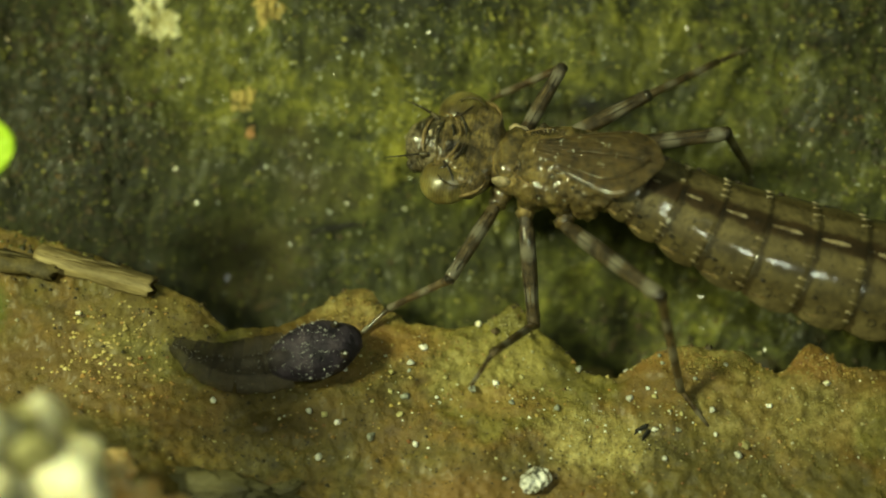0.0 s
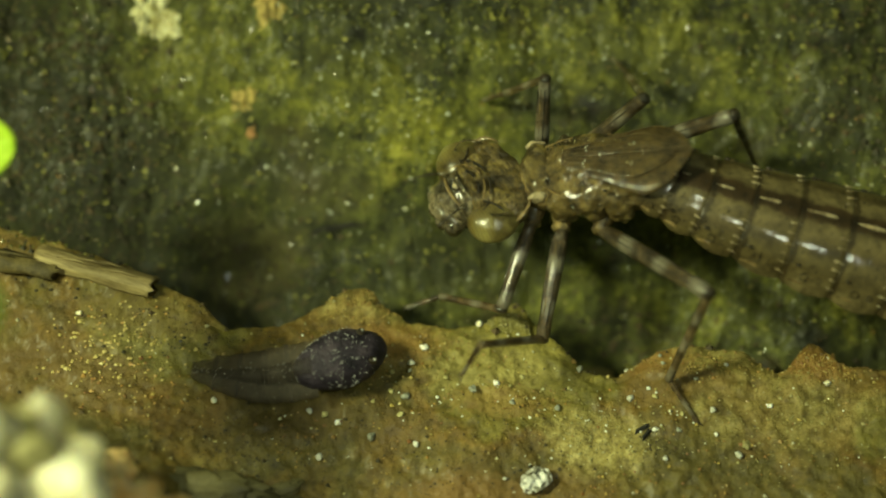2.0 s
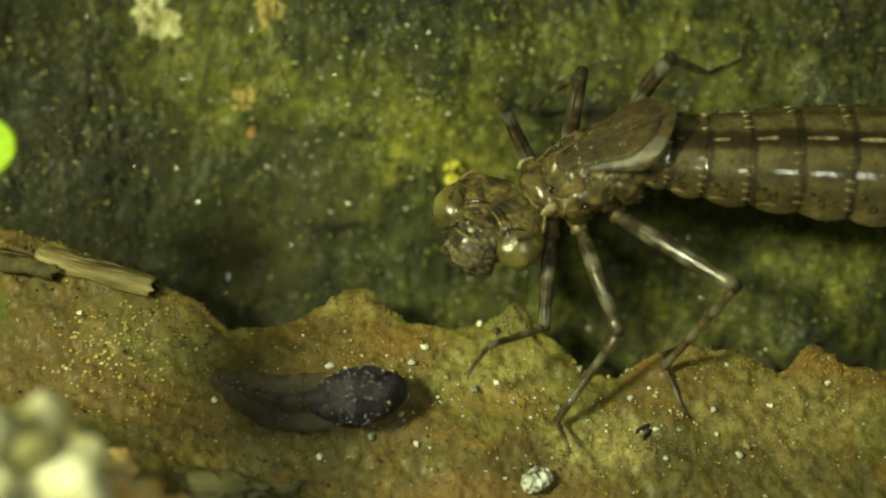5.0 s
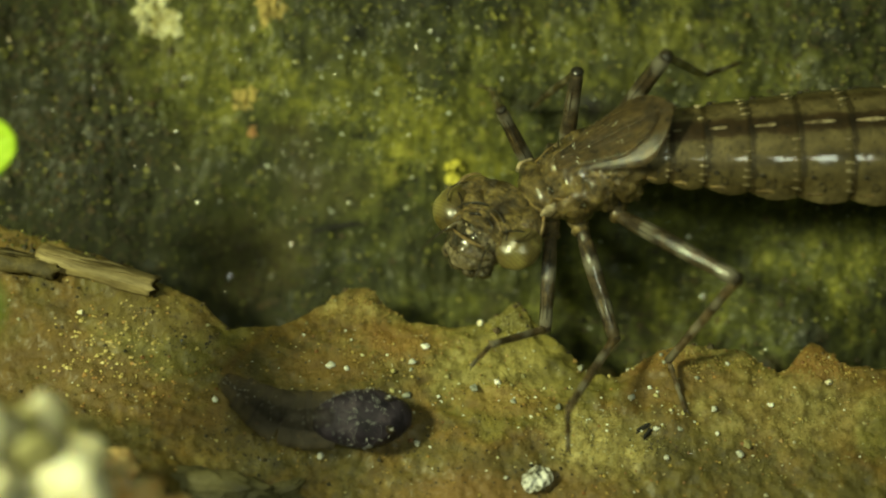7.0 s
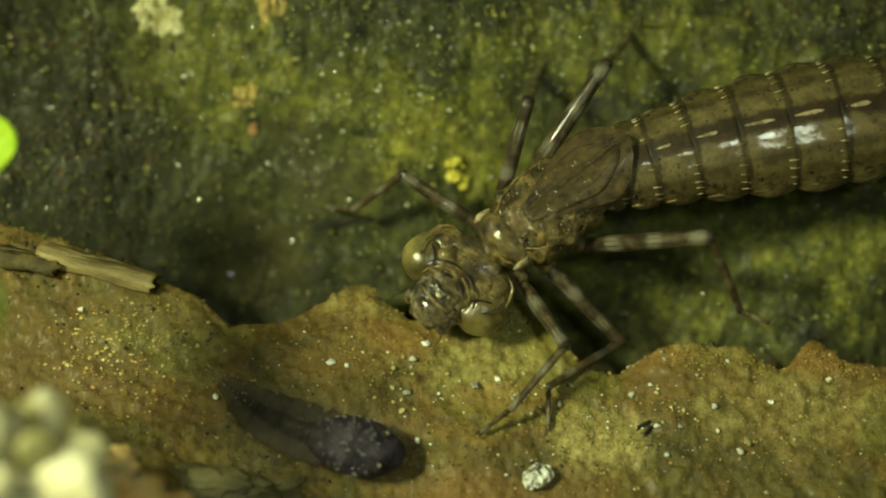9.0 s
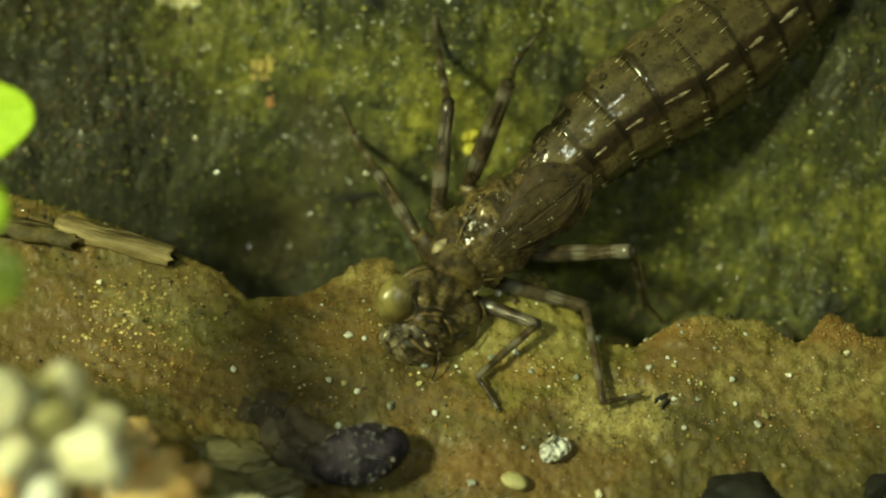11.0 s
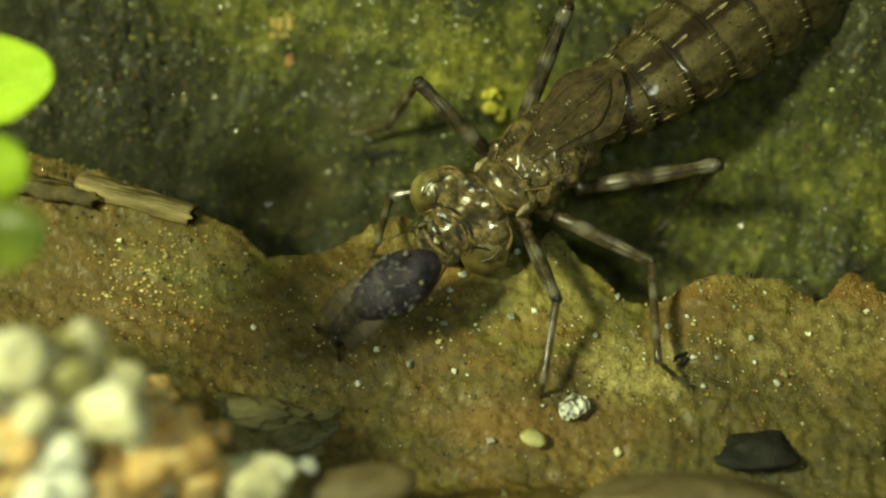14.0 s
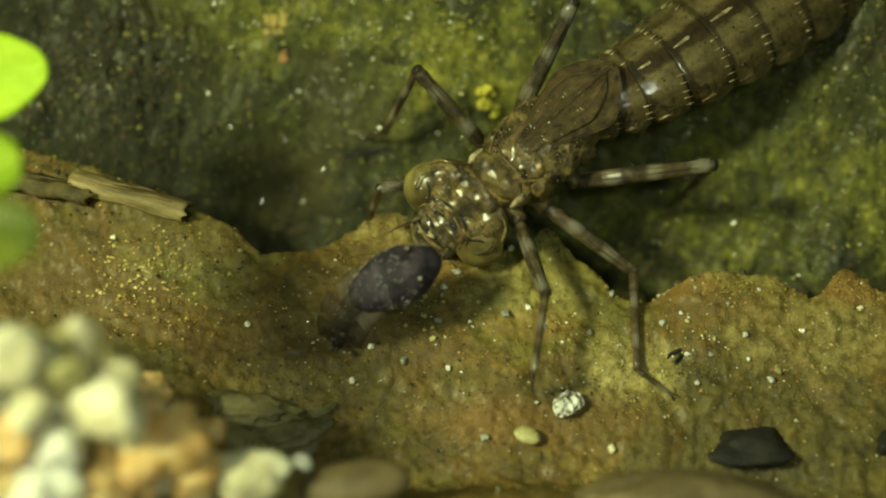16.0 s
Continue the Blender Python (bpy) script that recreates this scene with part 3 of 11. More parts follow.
def build_thorax(parent):
    bm = bmesh.new()

    def ridge(x, a, y, z):
        k = 1 + 0.05 * math.sin(a * 6 + x * 1.7) * (0.5 + 0.5 * math.sin(x * 3.1))
        return y * k, z * k
    loft(bm, [(0.2, 1.3, 1.0, 1.0, 0.1), (-0.5, 1.9, 1.5, 1.7, 0), (-1.4, 2.5, 1.9, 2.1, 0), (-2.4, 2.85, 2.1, 2.2, 0), (-3.4, 3.0, 2.15, 2.3, 0),
              (-4.4, 2.95, 2.1, 2.3, 0), (-5.4, 2.75, 2.0, 2.2, 0), (-6.4, 2.5, 1.9, 2.1, 0), (-7.4, 2.3, 1.7, 1.9, 0), (-8.0, 1.9, 1.3, 1.5, 0)], 84, ridge, 7)
    roughen(bm, 0.16, 0.9, 1.0)
    wrinkle(bm, 0.22, 0.8, 2.0)
    wrinkle(bm, 0.08, 0.3, 5.0)
    thorax = part("thorax", bm, THORAX_SHELL, parent)
    # side plates and the sutures between them
    for s in (1, -1):
        for i, x in enumerate((-1.7, -3.6, -5.4)):
            bm = bmesh.new()
            ellipsoid(bm, (x, s * 2.35, -0.35), (0.95, 0.75, 1.55), 4, Matrix.Rotation(0.3, 4, "Y"))
            wrinkle(bm, 0.16, 0.6, i + 3.0 * s)
            part("side_plate", bm, THORAX_SHELL, thorax)
        bm = bmesh.new()
        tube(bm, [(-0.3, s * 1.5, 1.35), (-1.4, s * 2.2, 1.2), (-2.9, s * 2.75, 0.9), (-4.6, s * 2.85, 0.7), (-6.4, s * 2.45, 0.7)], (0.04, 0.06, 0.07, 0.06, 0.03), 8)
        roughen(bm, 0.05, 0.3, s)
        part("shoulder_stripe", bm, VEIN_SHELL, thorax, "pale yellowish shoulder stripe")
    # grit; its pale and silvery specks stand in for glints of the wet shell
    for shell, count, seed in ((DARK_SHELL, 110, 2), (PALE_SHELL, 60, 3), (SHELL, 160, 4), (GLINTS, 70, 5)):
        bm = bmesh.new()
        rnd = random.Random(seed)
        for _ in range(count):
            x, ang = rnd.uniform(-6.6, -0.6), rnd.choice((1, -1)) * rnd.uniform(0.0, 1.15)
            w = 2.95 - 0.14 * (x + 3.6) ** 2
            q = rnd.choice((0.035, 0.05, 0.07, 0.1)) * (0.55 if shell in (PALE_SHELL, GLINTS) else 1.2)
            ellipsoid(bm, (x, 1.02 * w * math.sin(ang + math.copysign(0.45, ang)), 2.1 * math.cos(ang + math.copysign(0.45, ang)) + 0.05), (q * rnd.uniform(0.8, 2), q, q * 0.7), 1, Matrix.Rotation(rnd.uniform(0, 3), 4, "Z"))
        tagged(part("grit", bm, shell, thorax, "grit, debris and painted wet glints on the shell"), kind="stuff")
    # coxae
    for x, y, z in ((0.7, 1.9, -1.5), (-1.3, 2.2, -1.9), (-4.1, 2.4, -1.9)):
        for s in (1, -1):
            bm = bmesh.new()
            tube(bm, [(x, s * (y - 1.0), z + 0.4), (x, s * (y - 0.1), z + 0.05), (x + 0.05, s * (y + 0.45), z - 0.08), (x + 0.1, s * (y + 0.8), z - 0.1), (x + 0.1, s * (y + 1.0), z - 0.1)], (0.9, 0.85, 0.6, 0.66, 0.4), 12)
            roughen(bm, 0.06, 0.3, x + s)
            part("coxa", bm, SHELL, parent)
    return thorax


def build_wing_pad(parent, side, hind):
    """A leathery tapered pad with raised veins lying back over the abdomen."""
    bm = bmesh.new()
    n, w = 26, 12
    x0, length, widest, lift = (-2.6, 8.2, 2.75, 0.0) if hind else (-1.9, 7.9, 1.75, 0.11)
    grid = {}
    for i in range(n + 1):
        u = i / n
        half = widest * (0.34 + 0.66 * min(u / 0.6, 1) ** 0.9) * (1 if u < 0.6 else max(1 - ((u - 0.6) / 0.4) ** 1.9, 0) ** 0.85) + 0.03
        for j in range(w + 1):
            v = j / w
            y = -0.03 + half * v + 0.05 * u
            z = 2.1 + lift + 0.32 * u - 0.13 * y * y * (1 - 0.35 * u) + 0.012 * math.sin(13 * v + 1.5 * u) + 0.05 * noise.noise(Vector((u * 5, v * 3, lift)))
            for k, dz in ((0, 0.05), (1, -0.06)):
                edge = 0.3 if j in (0, w) or i == n else 1.0
                grid[i, j, k] = bm.verts.new((x0 - length * u, side * y, z + dz * edge))
    for i in range(n):
        for j in range(w):
            bm.faces.new((grid[i, j, 0], grid[i + 1, j, 0], grid[i + 1, j + 1, 0], grid[i, j + 1, 0]))
            bm.faces.new((grid[i, j, 1], grid[i, j + 1, 1], grid[i + 1, j + 1, 1], grid[i + 1, j, 1]))
    for i in range(n):
        for j in (0, w):
            bm.faces.new((grid[i, j, 0], grid[i, j, 1], grid[i + 1, j, 1], grid[i + 1, j, 0]))
    for j in range(w):
        for i in (0, n):
            bm.faces.new((grid[i, j, 0], grid[i, j + 1, 0], grid[i, j + 1, 1], grid[i, j, 1]))
    gb = bmesh.new()
    rnd = random.Random(int(side) + 7 * hind)
    for _ in range(18):
        v = grid[rnd.randint(0, int(n * 0.75)), rnd.randint(0, w), 0].co
        q = rnd.choice((0.02, 0.03, 0.04, 0.055))
        ellipsoid(gb, v + Vector((rnd.uniform(-0.15, 0.15), 0, 0.01)), (q * rnd.uniform(0.8, 1.8), q, q * 0.6), 1, Matrix.Rotation(rnd.uniform(0, 3), 4, "Z"))
    rims = {j: [grid[i, j, 0].co + Vector((0, 0, 0.02)) for i in range(0, n + 1, 2)] for j in (3, 7, w)}
    pad = part("wing_pad", bm, PAD_SHELL, parent, "brown leathery wing pad with pale veins")
    # silvery specks on the fore pads stand in for wet glints
    tagged(part("grit", gb, DARK_SHELL if hind else GLINTS, pad, "grit and painted wet glints on the pad"), kind="stuff")
    for j, pts in rims.items():
        vb = bmesh.new()
        tube(vb, pts, [0.032 if j == w else 0.02] * (len(pts) - 2) + [0.03, 0.015], 6)
        part("vein", vb, PAD_VEIN, pad)
    return pad


def build_prothorax(parent):
    bm = bmesh.new()
    loft(bm, [(1.5, 0.9, 0.7, 0.8, 0), (1.2, 1.6, 1.2, 1.3, 0), (0.7, 2.2, 1.5, 1.6, 0), (0.0, 2.5, 1.65, 1.7, 0), (-0.8, 2.4, 1.6, 1.7, 0), (-1.4, 2.0, 1.4, 1.5, 0)], 56, None, 4)
    wrinkle(bm, 0.12, 0.6, 2.0)
    pro = part("prothorax", bm, SHELL, parent)
    bm = bmesh.new()
    ellipsoid(bm, (0.1, 0, 0.9), (1.1, 2.2, 1.0), 4)
    wrinkle(bm, 0.10, 0.8, 5.0)
    part("pronotum", bm, HEAD_SHELL, pro, "dark brown glossy saddle plate")
    for s in (1, -1):
        bm = bmesh.new()
        ellipsoid(bm, (0.25, s * 2.16, 0.75), (0.7, 0.26, 0.5), 3)
        roughen(bm, 0.1, 0.5, s)
        part("pale_lobe", bm, PALE_SHELL, pro, "cream-coloured side lobe")
    bm = bmesh.new()
    tube(bm, [(-1.0, 1.9 * math.cos(a), 1.75 * math.sin(a)) for a in np.linspace(0.15, math.pi - 0.15, 13)], [0.08] * 13, 7)
    part("hind_rim", bm, VEIN_SHELL, pro)
    return pro


def build_head(parent):
    bm = bmesh.new()
    loft(bm, [(-0.35, 1.2, 0.8, 0.8, 0), (0.0, 2.3, 0.95, 1.2, 0), (0.4, 2.8, 1.1, 1.5, 0), (1.1, 3.2, 1.2, 1.7, 0), (1.9, 3.35, 1.35, 1.8, 0), (2.7, 3.1, 1.55, 1.9, 0),
              (3.5, 2.5, 1.8, 1.9, 0), (4.1, 2.0, 1.8, 1.9, -0.05), (4.6, 1.85, 1.7, 1.8, -0.15), (5.0, 1.4, 1.2, 1.4, -0.3)], 88, None, 6)
    for v in bm.verts:
        # a shallow dent down the middle of the crown and between the temple lobes
        if v.co.z > 0:
            v.co.z -= 0.28 * math.exp(-(v.co.y / 0.6) ** 2) * math.exp(-((v.co.x - 1.0) / 1.4) ** 2)
            v.co.z += 0.10 * math.sin(3.2 * abs(v.co.y) + 0.9 * v.co.x) * (1 if 0.4 < v.co.x < 3.6 else 0.3)
    wrinkle(bm, 0.12, 0.9, 9.0)
    wrinkle(bm, 0.04, 0.3, 4.0)
    head_ = part("head", bm, HEAD_SHELL, parent)
    for s in (1, -1):
        bm = bmesh.new()
        ellipsoid(bm, (2.95, s * 2.5, 0.1), (1.85, 1.8, 1.22), 4, Matrix.Rotation(0.25 * s, 4, "Z"))
        roughen(bm, 0.06, 0.8, s + 1.0)
        part("compound_eye", bm, EYE_SHELL, head_, "amber compound eye with fine dark lines")
        bm = bmesh.new()
        ellipsoid(bm, (3.1, s * 3.0, 1.42), (0.09, 0.09, 0.05), 2)
        part("eye_spot", bm, DARK_SHELL, head_)
        bm = bmesh.new()
        tube(bm, [(1.2 + 0.35 * k, s * (3.35 - 0.06 * (k - 3) ** 2), 1.05 + 0.18 * k - 0.015 * k * k) for k in range(7)], [0.03, 0.05, 0.06, 0.07, 0.06, 0.05, 0.03], 6)
        part("eye_rim", bm, FACE_SHELL, head_)
        bm = bmesh.new()
        ellipsoid(bm, (1.5, s * 2.15, 0.15), (1.6, 1.4, 1.0), 4, Matrix.Rotation(0.5 * s, 4, "Z"))
        wrinkle(bm, 0.13, 0.9, s + 6.0)
        part("temple", bm, HEAD_SHELL, head_)
        bm = bmesh.new()
        ellipsoid(bm, (2.4, s * 1.5, 0.45), (1.45, 1.1, 1.0), 4, Matrix.Rotation(-0.35 * s, 4, "Z"))
        wrinkle(bm, 0.13, 0.6, s + 2.0)
        part("eye_brow", bm, HEAD_SHELL, head_, "striped brown brow that caps the eye")
        bm = bmesh.new()
        tube(bm, [(2.0, s * 3.75, 0.1), (2.05, s * 3.5, 0.55), (2.15, s * 3.1, 0.98), (2.35, s * 2.6, 1.25), (2.7, s * 2.1, 1.42), (3.2, s * 1.75, 1.5)], (0.05, 0.09, 0.10, 0.09, 0.08, 0.04), 7)
        roughen(bm, 0.05, 0.4, s)
        part("eye_groove", bm, DARK_SHELL, head_, "dark groove behind the eye")
        bm = bmesh.new()
        tube(bm, [(1.9 - 1.75 * math.sin(a), s * (2.3 + 1.35 * math.cos(a)), 0.35 + 0.45 * math.sin(a)) for a in np.linspace(0.0, 1.5, 9)], [0.05, 0.1, 0.13, 0.14, 0.13, 0.11, 0.09, 0.06, 0.03], 7)
        roughen(bm, 0.05, 0.35, s + 3.0)
        part("temple_rim", bm, VEIN_SHELL, head_, "pale yellowish rim of the temple")
        for r, shell in ((1.5, DARK_SHELL), (1.95, VEIN_SHELL), (2.35, DARK_SHELL)):
            bm = bmesh.new()
            tube(bm, [(4.4 - r * math.cos(a), s * (0.1 + r * math.sin(a)), 1.78 - 0.10 * r - 0.55 * math.sin(a) ** 3) for a in np.linspace(0.05, 1.35, 8)], [0.05, 0.09, 0.11, 0.12, 0.12, 0.11, 0.09, 0.05], 6)
            part("crown_ridge", bm, shell, head_)
        bm = bmesh.new()
        tube(bm, [(4.35, s * 1.35, 1.25), (4.6, s * 1.5, 1.5), (4.9, s * 1.6, 1.6)], (0.2, 0.17, 0.11), 8)
        antenna = part("antenna", bm, FACE_SHELL, head_)
        bm = bmesh.new()
        tube(bm, [(4.85, s * 1.58, 1.6), (5.6, s * 1.85, 1.7), (6.4, s * 2.1, 1.65), (7.3, s * 2.25, 1.5)], (0.09, 0.07, 0.05, 0.02), 6)
        part("antenna_whip", bm, DARK_SHELL, antenna)
        bm = bmesh.new()
        ellipsoid(bm, (5.35, s * 1.35, -0.6), (0.85, 0.65, 0.75), 3, Matrix.Rotation(0.4 * s, 4, "Z"))
        roughen(bm, 0.08, 0.5, s * 2.0)
        part("mandible", bm, FACE_SHELL, head_)
        bm = bmesh.new()
        ellipsoid(bm, (4.0, s * 0.55, 1.78), (0.14, 0.11, 0.1), 2)
        part("ocellus", bm, PALE_SHELL, head_, "small cream-yellow spot")
    # the bulging face, ribbed across by its plates
    bm = bmesh.new()
    ellipsoid(bm, (0, 0, 0), (1.0, 1.0, 1.0), 5)
    for v in bm.verts:
        d = v.co.copy()
        ang = math.atan2(d.z, d.x)
        rib = 0.055 * math.sin(7.5 * ang) + 0.03 * math.sin(15 * ang + 3 * abs(d.y)) + 0.05 * noise.noise(d * 3.0)
        v.co = Vector((4.55, 0, 0.05)) + Vector((1.85 * d.x, 2.0 * d.y * (1 - 0.12 * d.x), 1.75 * d.z)) * (1 + rib)
    part("face", bm, FACE_SHELL, head_, "ribbed olive-grey face plates")
    for s in (0.55, -0.55):
        bm = bmesh.new()
        ellipsoid(bm, (6.0, s, -0.75), (0.5, 0.6, 0.5), 3)
        roughen(bm, 0.07, 0.4, s)
        part("jaw_lobe", bm, FACE_SHELL, head_)
    for k, (x, z, w) in enumerate(((4.0, 1.85, 1.3), (4.9, 1.72, 1.4), (5.6, 1.3, 1.25), (6.1, 0.7, 1.05))):
        bm = bmesh.new()
        tube(bm, [(x - 0.22 * (q / 3) ** 2, w * q / 3, z - 0.12 * abs(q) ** 1.5 / 2) for q in (-3, -2, -1, 0, 1, 2, 3)], [0.04, 0.1, 0.13, 0.14, 0.13, 0.1, 0.04], 8)
        roughen(bm, 0.04, 0.3, k + 0.3)
        part("face_rib", bm, VEIN_SHELL if k % 2 else FACE_SHELL, head_)
    bm = bmesh.new()
    tube(bm, [(4.35, -0.28, 1.88), (4.45, 0, 1.95), (4.35, 0.28, 1.88)], (0.1, 0.17, 0.1), 7)
    part("frontal_mark", bm, PALE_SHELL, head_, "cream-yellow frontal mark")
    return head_


SEGMENT = (1.7, 2.3, 2.9, 3.2, 3.4, 3.5, 3.3, 3.0, 2.4, 1.6)
HALF = (2.2, 2.55, 2.9, 3.3, 3.7, 4.0, 4.1, 3.9, 3.4, 2.7, 1.7)


def build_segment(parent, i):
    """One ring of the abdomen, with a pleural flange, margin spines and a dorsal dash."""
    length, a, b = SEGMENT[i], HALF[i], HALF[i + 1]

    def flange(x, ang, y, z):
        s = math.sin(ang)
        k = 1 + (0.05 + 0.10 * max(math.sin(math.pi * min(max(-x / length, 0), 1)), 0)) * math.exp(-((s + 0.12) / 0.22) ** 2) - 0.05 * math.exp(-((s + 0.02) / 0.08) ** 2)
        return y * k, z * (1 - 0.04 * math.exp(-((abs(y) - 1.5) / 0.25) ** 2))
    rings = []
    for u in (-0.10, 0.0, 0.06, 0.2, 0.4, 0.6, 0.8, 0.93, 0.99, 1.03):
        w = a + (b - a) * u + 0.14 * math.sin(math.pi * np.clip(u, 0, 1)) + 0.10 * max(u, 0) ** 3
        w *= 0.93 if u < 0 else (0.96 if u > 1 else 1)
        rings.append((-length * u, w, 0.70 * w, 0.56 * w, 0))
    bm = loft(bmesh.new(), rings, 56, flange)
    roughen(bm, 0.035, 0.45, i + 0.5)
    seg = part("abdomen_segment", bm, ABDOMEN_SHELL, parent)
    top = lambda w, ang: (w * math.cos(ang), 0.70 * w * math.sin(ang))
    bm = bmesh.new()
    w = b + 0.12
    for ang in np.arange(0.2, math.pi - 0.15, 0.21 if i > 1 else 0.24):
        if abs(ang - math.pi / 2) < 0.12 or random.random() < 0.1:
            continue
        y, z = top(w, ang + random.uniform(-0.03, 0.03))
        cone(bm, (-length * 0.86, y * 0.985, z * 0.985), (-length * 0.99 - random.uniform(0.08, 0.3), y * 1.03, z * 1.035), random.choice((0.05, 0.06, 0.075)))
    tagged(part("spine_fringe", bm, PALE_SHELL, seg, "row of pale spines on the hind margin"), kind="stuff")
    bm = bmesh.new()
    wm = (a + b) / 2 + 0.14
    k = 0.55 + 0.09 * i
    tube(bm, [(-length * u, 0, 0.70 * (a + (b - a) * u + 0.14 * math.sin(math.pi * u)) - 0.03) for u in (0.12, 0.3, 0.5, 0.7, 0.86)], [0.02, 0.13 * k, 0.2 * k, 0.12 * k, 0.02], 8)
    for v in bm.verts:
        zc = 0.70 * (a + (b - a) * (-v.co.x / length) + 0.14)
        v.co.z = zc + (v.co.z - zc) * 0.35 - 0.02
    part("dorsal_dash", bm, PALE_SHELL, seg, "cream-white dash on the back")
    bm = bmesh.new()
    for _ in range(26):
        u, ang = random.uniform(0.05, 0.95), random.uniform(0.35, math.pi - 0.35)
        y, z = top(a + (b - a) * u + 0.12, ang)
        q = random.choice((0.035, 0.045, 0.06, 0.08))
        ellipsoid(bm, (-length * u, y, z), (q * 1.3, q, q * 0.6), 1)
    tagged(part("dark_dots", bm, DARK_SHELL, seg, "scattered dark dots on the back"), kind="stuff")
    for s in (1, -1):
        # pleural fold, pit and loop mark on the flank
        y, z = top(wm, 0.12)
        bm = bmesh.new()
        tube(bm, [(-length * 0.15, s * y, z - 0.25), (-length * 0.4, s * (y + 0.08), z - 0.05), (-length * 0.62, s * (y + 0.06), z - 0.3), (-length * 0.9, s * (y + 0.05), z - 0.45)], (0.05, 0.15, 0.14, 0.05), 6)
        part("flank_fold", bm, VEIN_SHELL, seg)
        bm = bmesh.new()
        y, z = top(wm, 0.30)
        for o, k in ((0.42, 1.0), (0.72, 0.75)):
            tube(bm, [(-length * o + 0.27 * k * math.cos(q), s * (y + 0.10 - 0.15 * k * math.sin(q)), z + 0.02 + 0.22 * k * math.sin(q)) for q in np.linspace(0, 5.8, 11)], [0.03] * 11, 5)
        part("flank_loop", bm, DARK_SHELL, seg)
        bm = bmesh.new()
        for ang, o, q in ((0.5, 0.25, 0.17), (0.6, 0.62, 0.10), (0.95, 0.5, 0.07)):
            y, z = top(wm, ang)
            ellipsoid(bm, (-length * o, s * y * 0.985, z * 0.985), (q * 1.3, q * 0.75, q * 0.7), 2)
        tagged(part("flank_pit", bm, DARK_SHELL, seg, "dark pits on the flank"), kind="stuff")
    return seg


LEG_LENGTHS = {"1": (6.2, 5.6, 2.9), "2": (7.6, 7.4, 3.2), "3": (9.4, 9.0, 4.0)}


def build_leg(parent, rank):
    """Femur, tibia and tarsus, each lying along its own X from the joint out."""
    lf, lt, ls = LEG_LENGTHS[rank]
    k = {"1": 0.92, "2": 1.0, "3": 1.08}[rank]
    bm = loft(bmesh.new(), [(-0.25, 0.25 * k, 0.25 * k, 0.25 * k, 0), (0.0, 0.42 * k, 0.42 * k, 0.42 * k, 0), (0.5, 0.5 * k, 0.52 * k, 0.5 * k, 0), (0.75, 0.46 * k, 0.48 * k, 0.46 * k, 0), (0.85, 0.55 * k, 0.58 * k, 0.55 * k, 0),
                            (lf * 0.35, 0.58 * k, 0.62 * k, 0.55 * k, 0.03), (lf * 0.6, 0.54 * k, 0.57 * k, 0.5 * k, 0.03), (lf * 0.82, 0.46 * k, 0.48 * k, 0.44 * k, 0), (lf * 0.93, 0.50 * k, 0.52 * k, 0.46 * k, 0), (lf, 0.42 * k, 0.45 * k, 0.4 * k, 0), (lf + 0.22, 0.22 * k, 0.25 * k, 0.2 * k, 0)], 18)
    roughen(bm, 0.03, 0.4, lf)
    femur = part("femur", bm, FEMUR_SHELL, parent)
    for s in (0.55, 0.0, -0.55):
        bm = bmesh.new()
        tube(bm, [(lf * u, 0.56 * k * math.sin(s), 0.59 * k * math.cos(s) * (1 - 0.15 * u) + 0.01) for u in (0.12, 0.3, 0.5, 0.7, 0.9)], [0.03, 0.06, 0.06, 0.05, 0.02], 6)
        part("femur_ridge", bm, SHELL if s == 0 else DARK_SHELL, femur)
    bm = bmesh.new()
    ellipsoid(bm, (lf + 0.02, 0, 0), (0.34 * k, 0.46 * k, 0.48 * k), 3)
    part("knee", bm, DARK_SHELL, femur, "dark knee joint")
    bm = loft(bmesh.new(), [(-0.1, 0.22 * k, 0.22 * k, 0.22 * k, 0), (0.25, 0.36 * k, 0.36 * k, 0.36 * k, 0), (0.8, 0.3 * k, 0.3 * k, 0.3 * k, 0), (lt * 0.5, 0.29 * k, 0.29 * k, 0.29 * k, 0), (lt * 0.85, 0.26 * k, 0.26 * k, 0.26 * k, 0), (lt, 0.29 * k, 0.29 * k, 0.29 * k, 0), (lt + 0.12, 0.15 * k, 0.15 * k, 0.15 * k, 0)], 14)
    roughen(bm, 0.02, 0.4, lt)
    tibia = part("tibia", bm, TIBIA_SHELL, parent)
    bm = bmesh.new()
    for u in np.arange(0.15, 0.97, 0.055):
        for s in (1, -1):
            cone(bm, (lt * u, s * 0.24 * k, 0), (lt * u + 0.35, s * (0.24 * k + 0.28), -0.05), 0.025, 4)
    tagged(part("bristle_fringe", bm, SHELL, tibia), kind="stuff")
    bm = loft(bmesh.new(), [(0.0, 0.15, 0.15, 0.15, 0), (ls * 0.2, 0.21, 0.21, 0.21, 0), (ls * 0.24, 0.15, 0.15, 0.15, 0), (ls * 0.5, 0.2, 0.2, 0.2, 0), (ls * 0.54, 0.14, 0.14, 0.14, 0), (ls * 0.85, 0.16, 0.16, 0.16, 0), (ls * 0.9, 0.1, 0.1, 0.1, 0)], 12)
    tarsus = part("tarsus", bm, TIBIA_SHELL, parent)
    for s in (1, -1):
        bm = bmesh.new()
        tube(bm, [(ls * 0.86, s * 0.05, 0), (ls * 0.95, s * 0.16, 0.03), (ls * 1.02, s * 0.22, -0.1)], (0.07, 0.05, 0.015), 6)
        part("claw", bm, DARK_SHELL, tarsus)
    return femur, tibia, tarsus


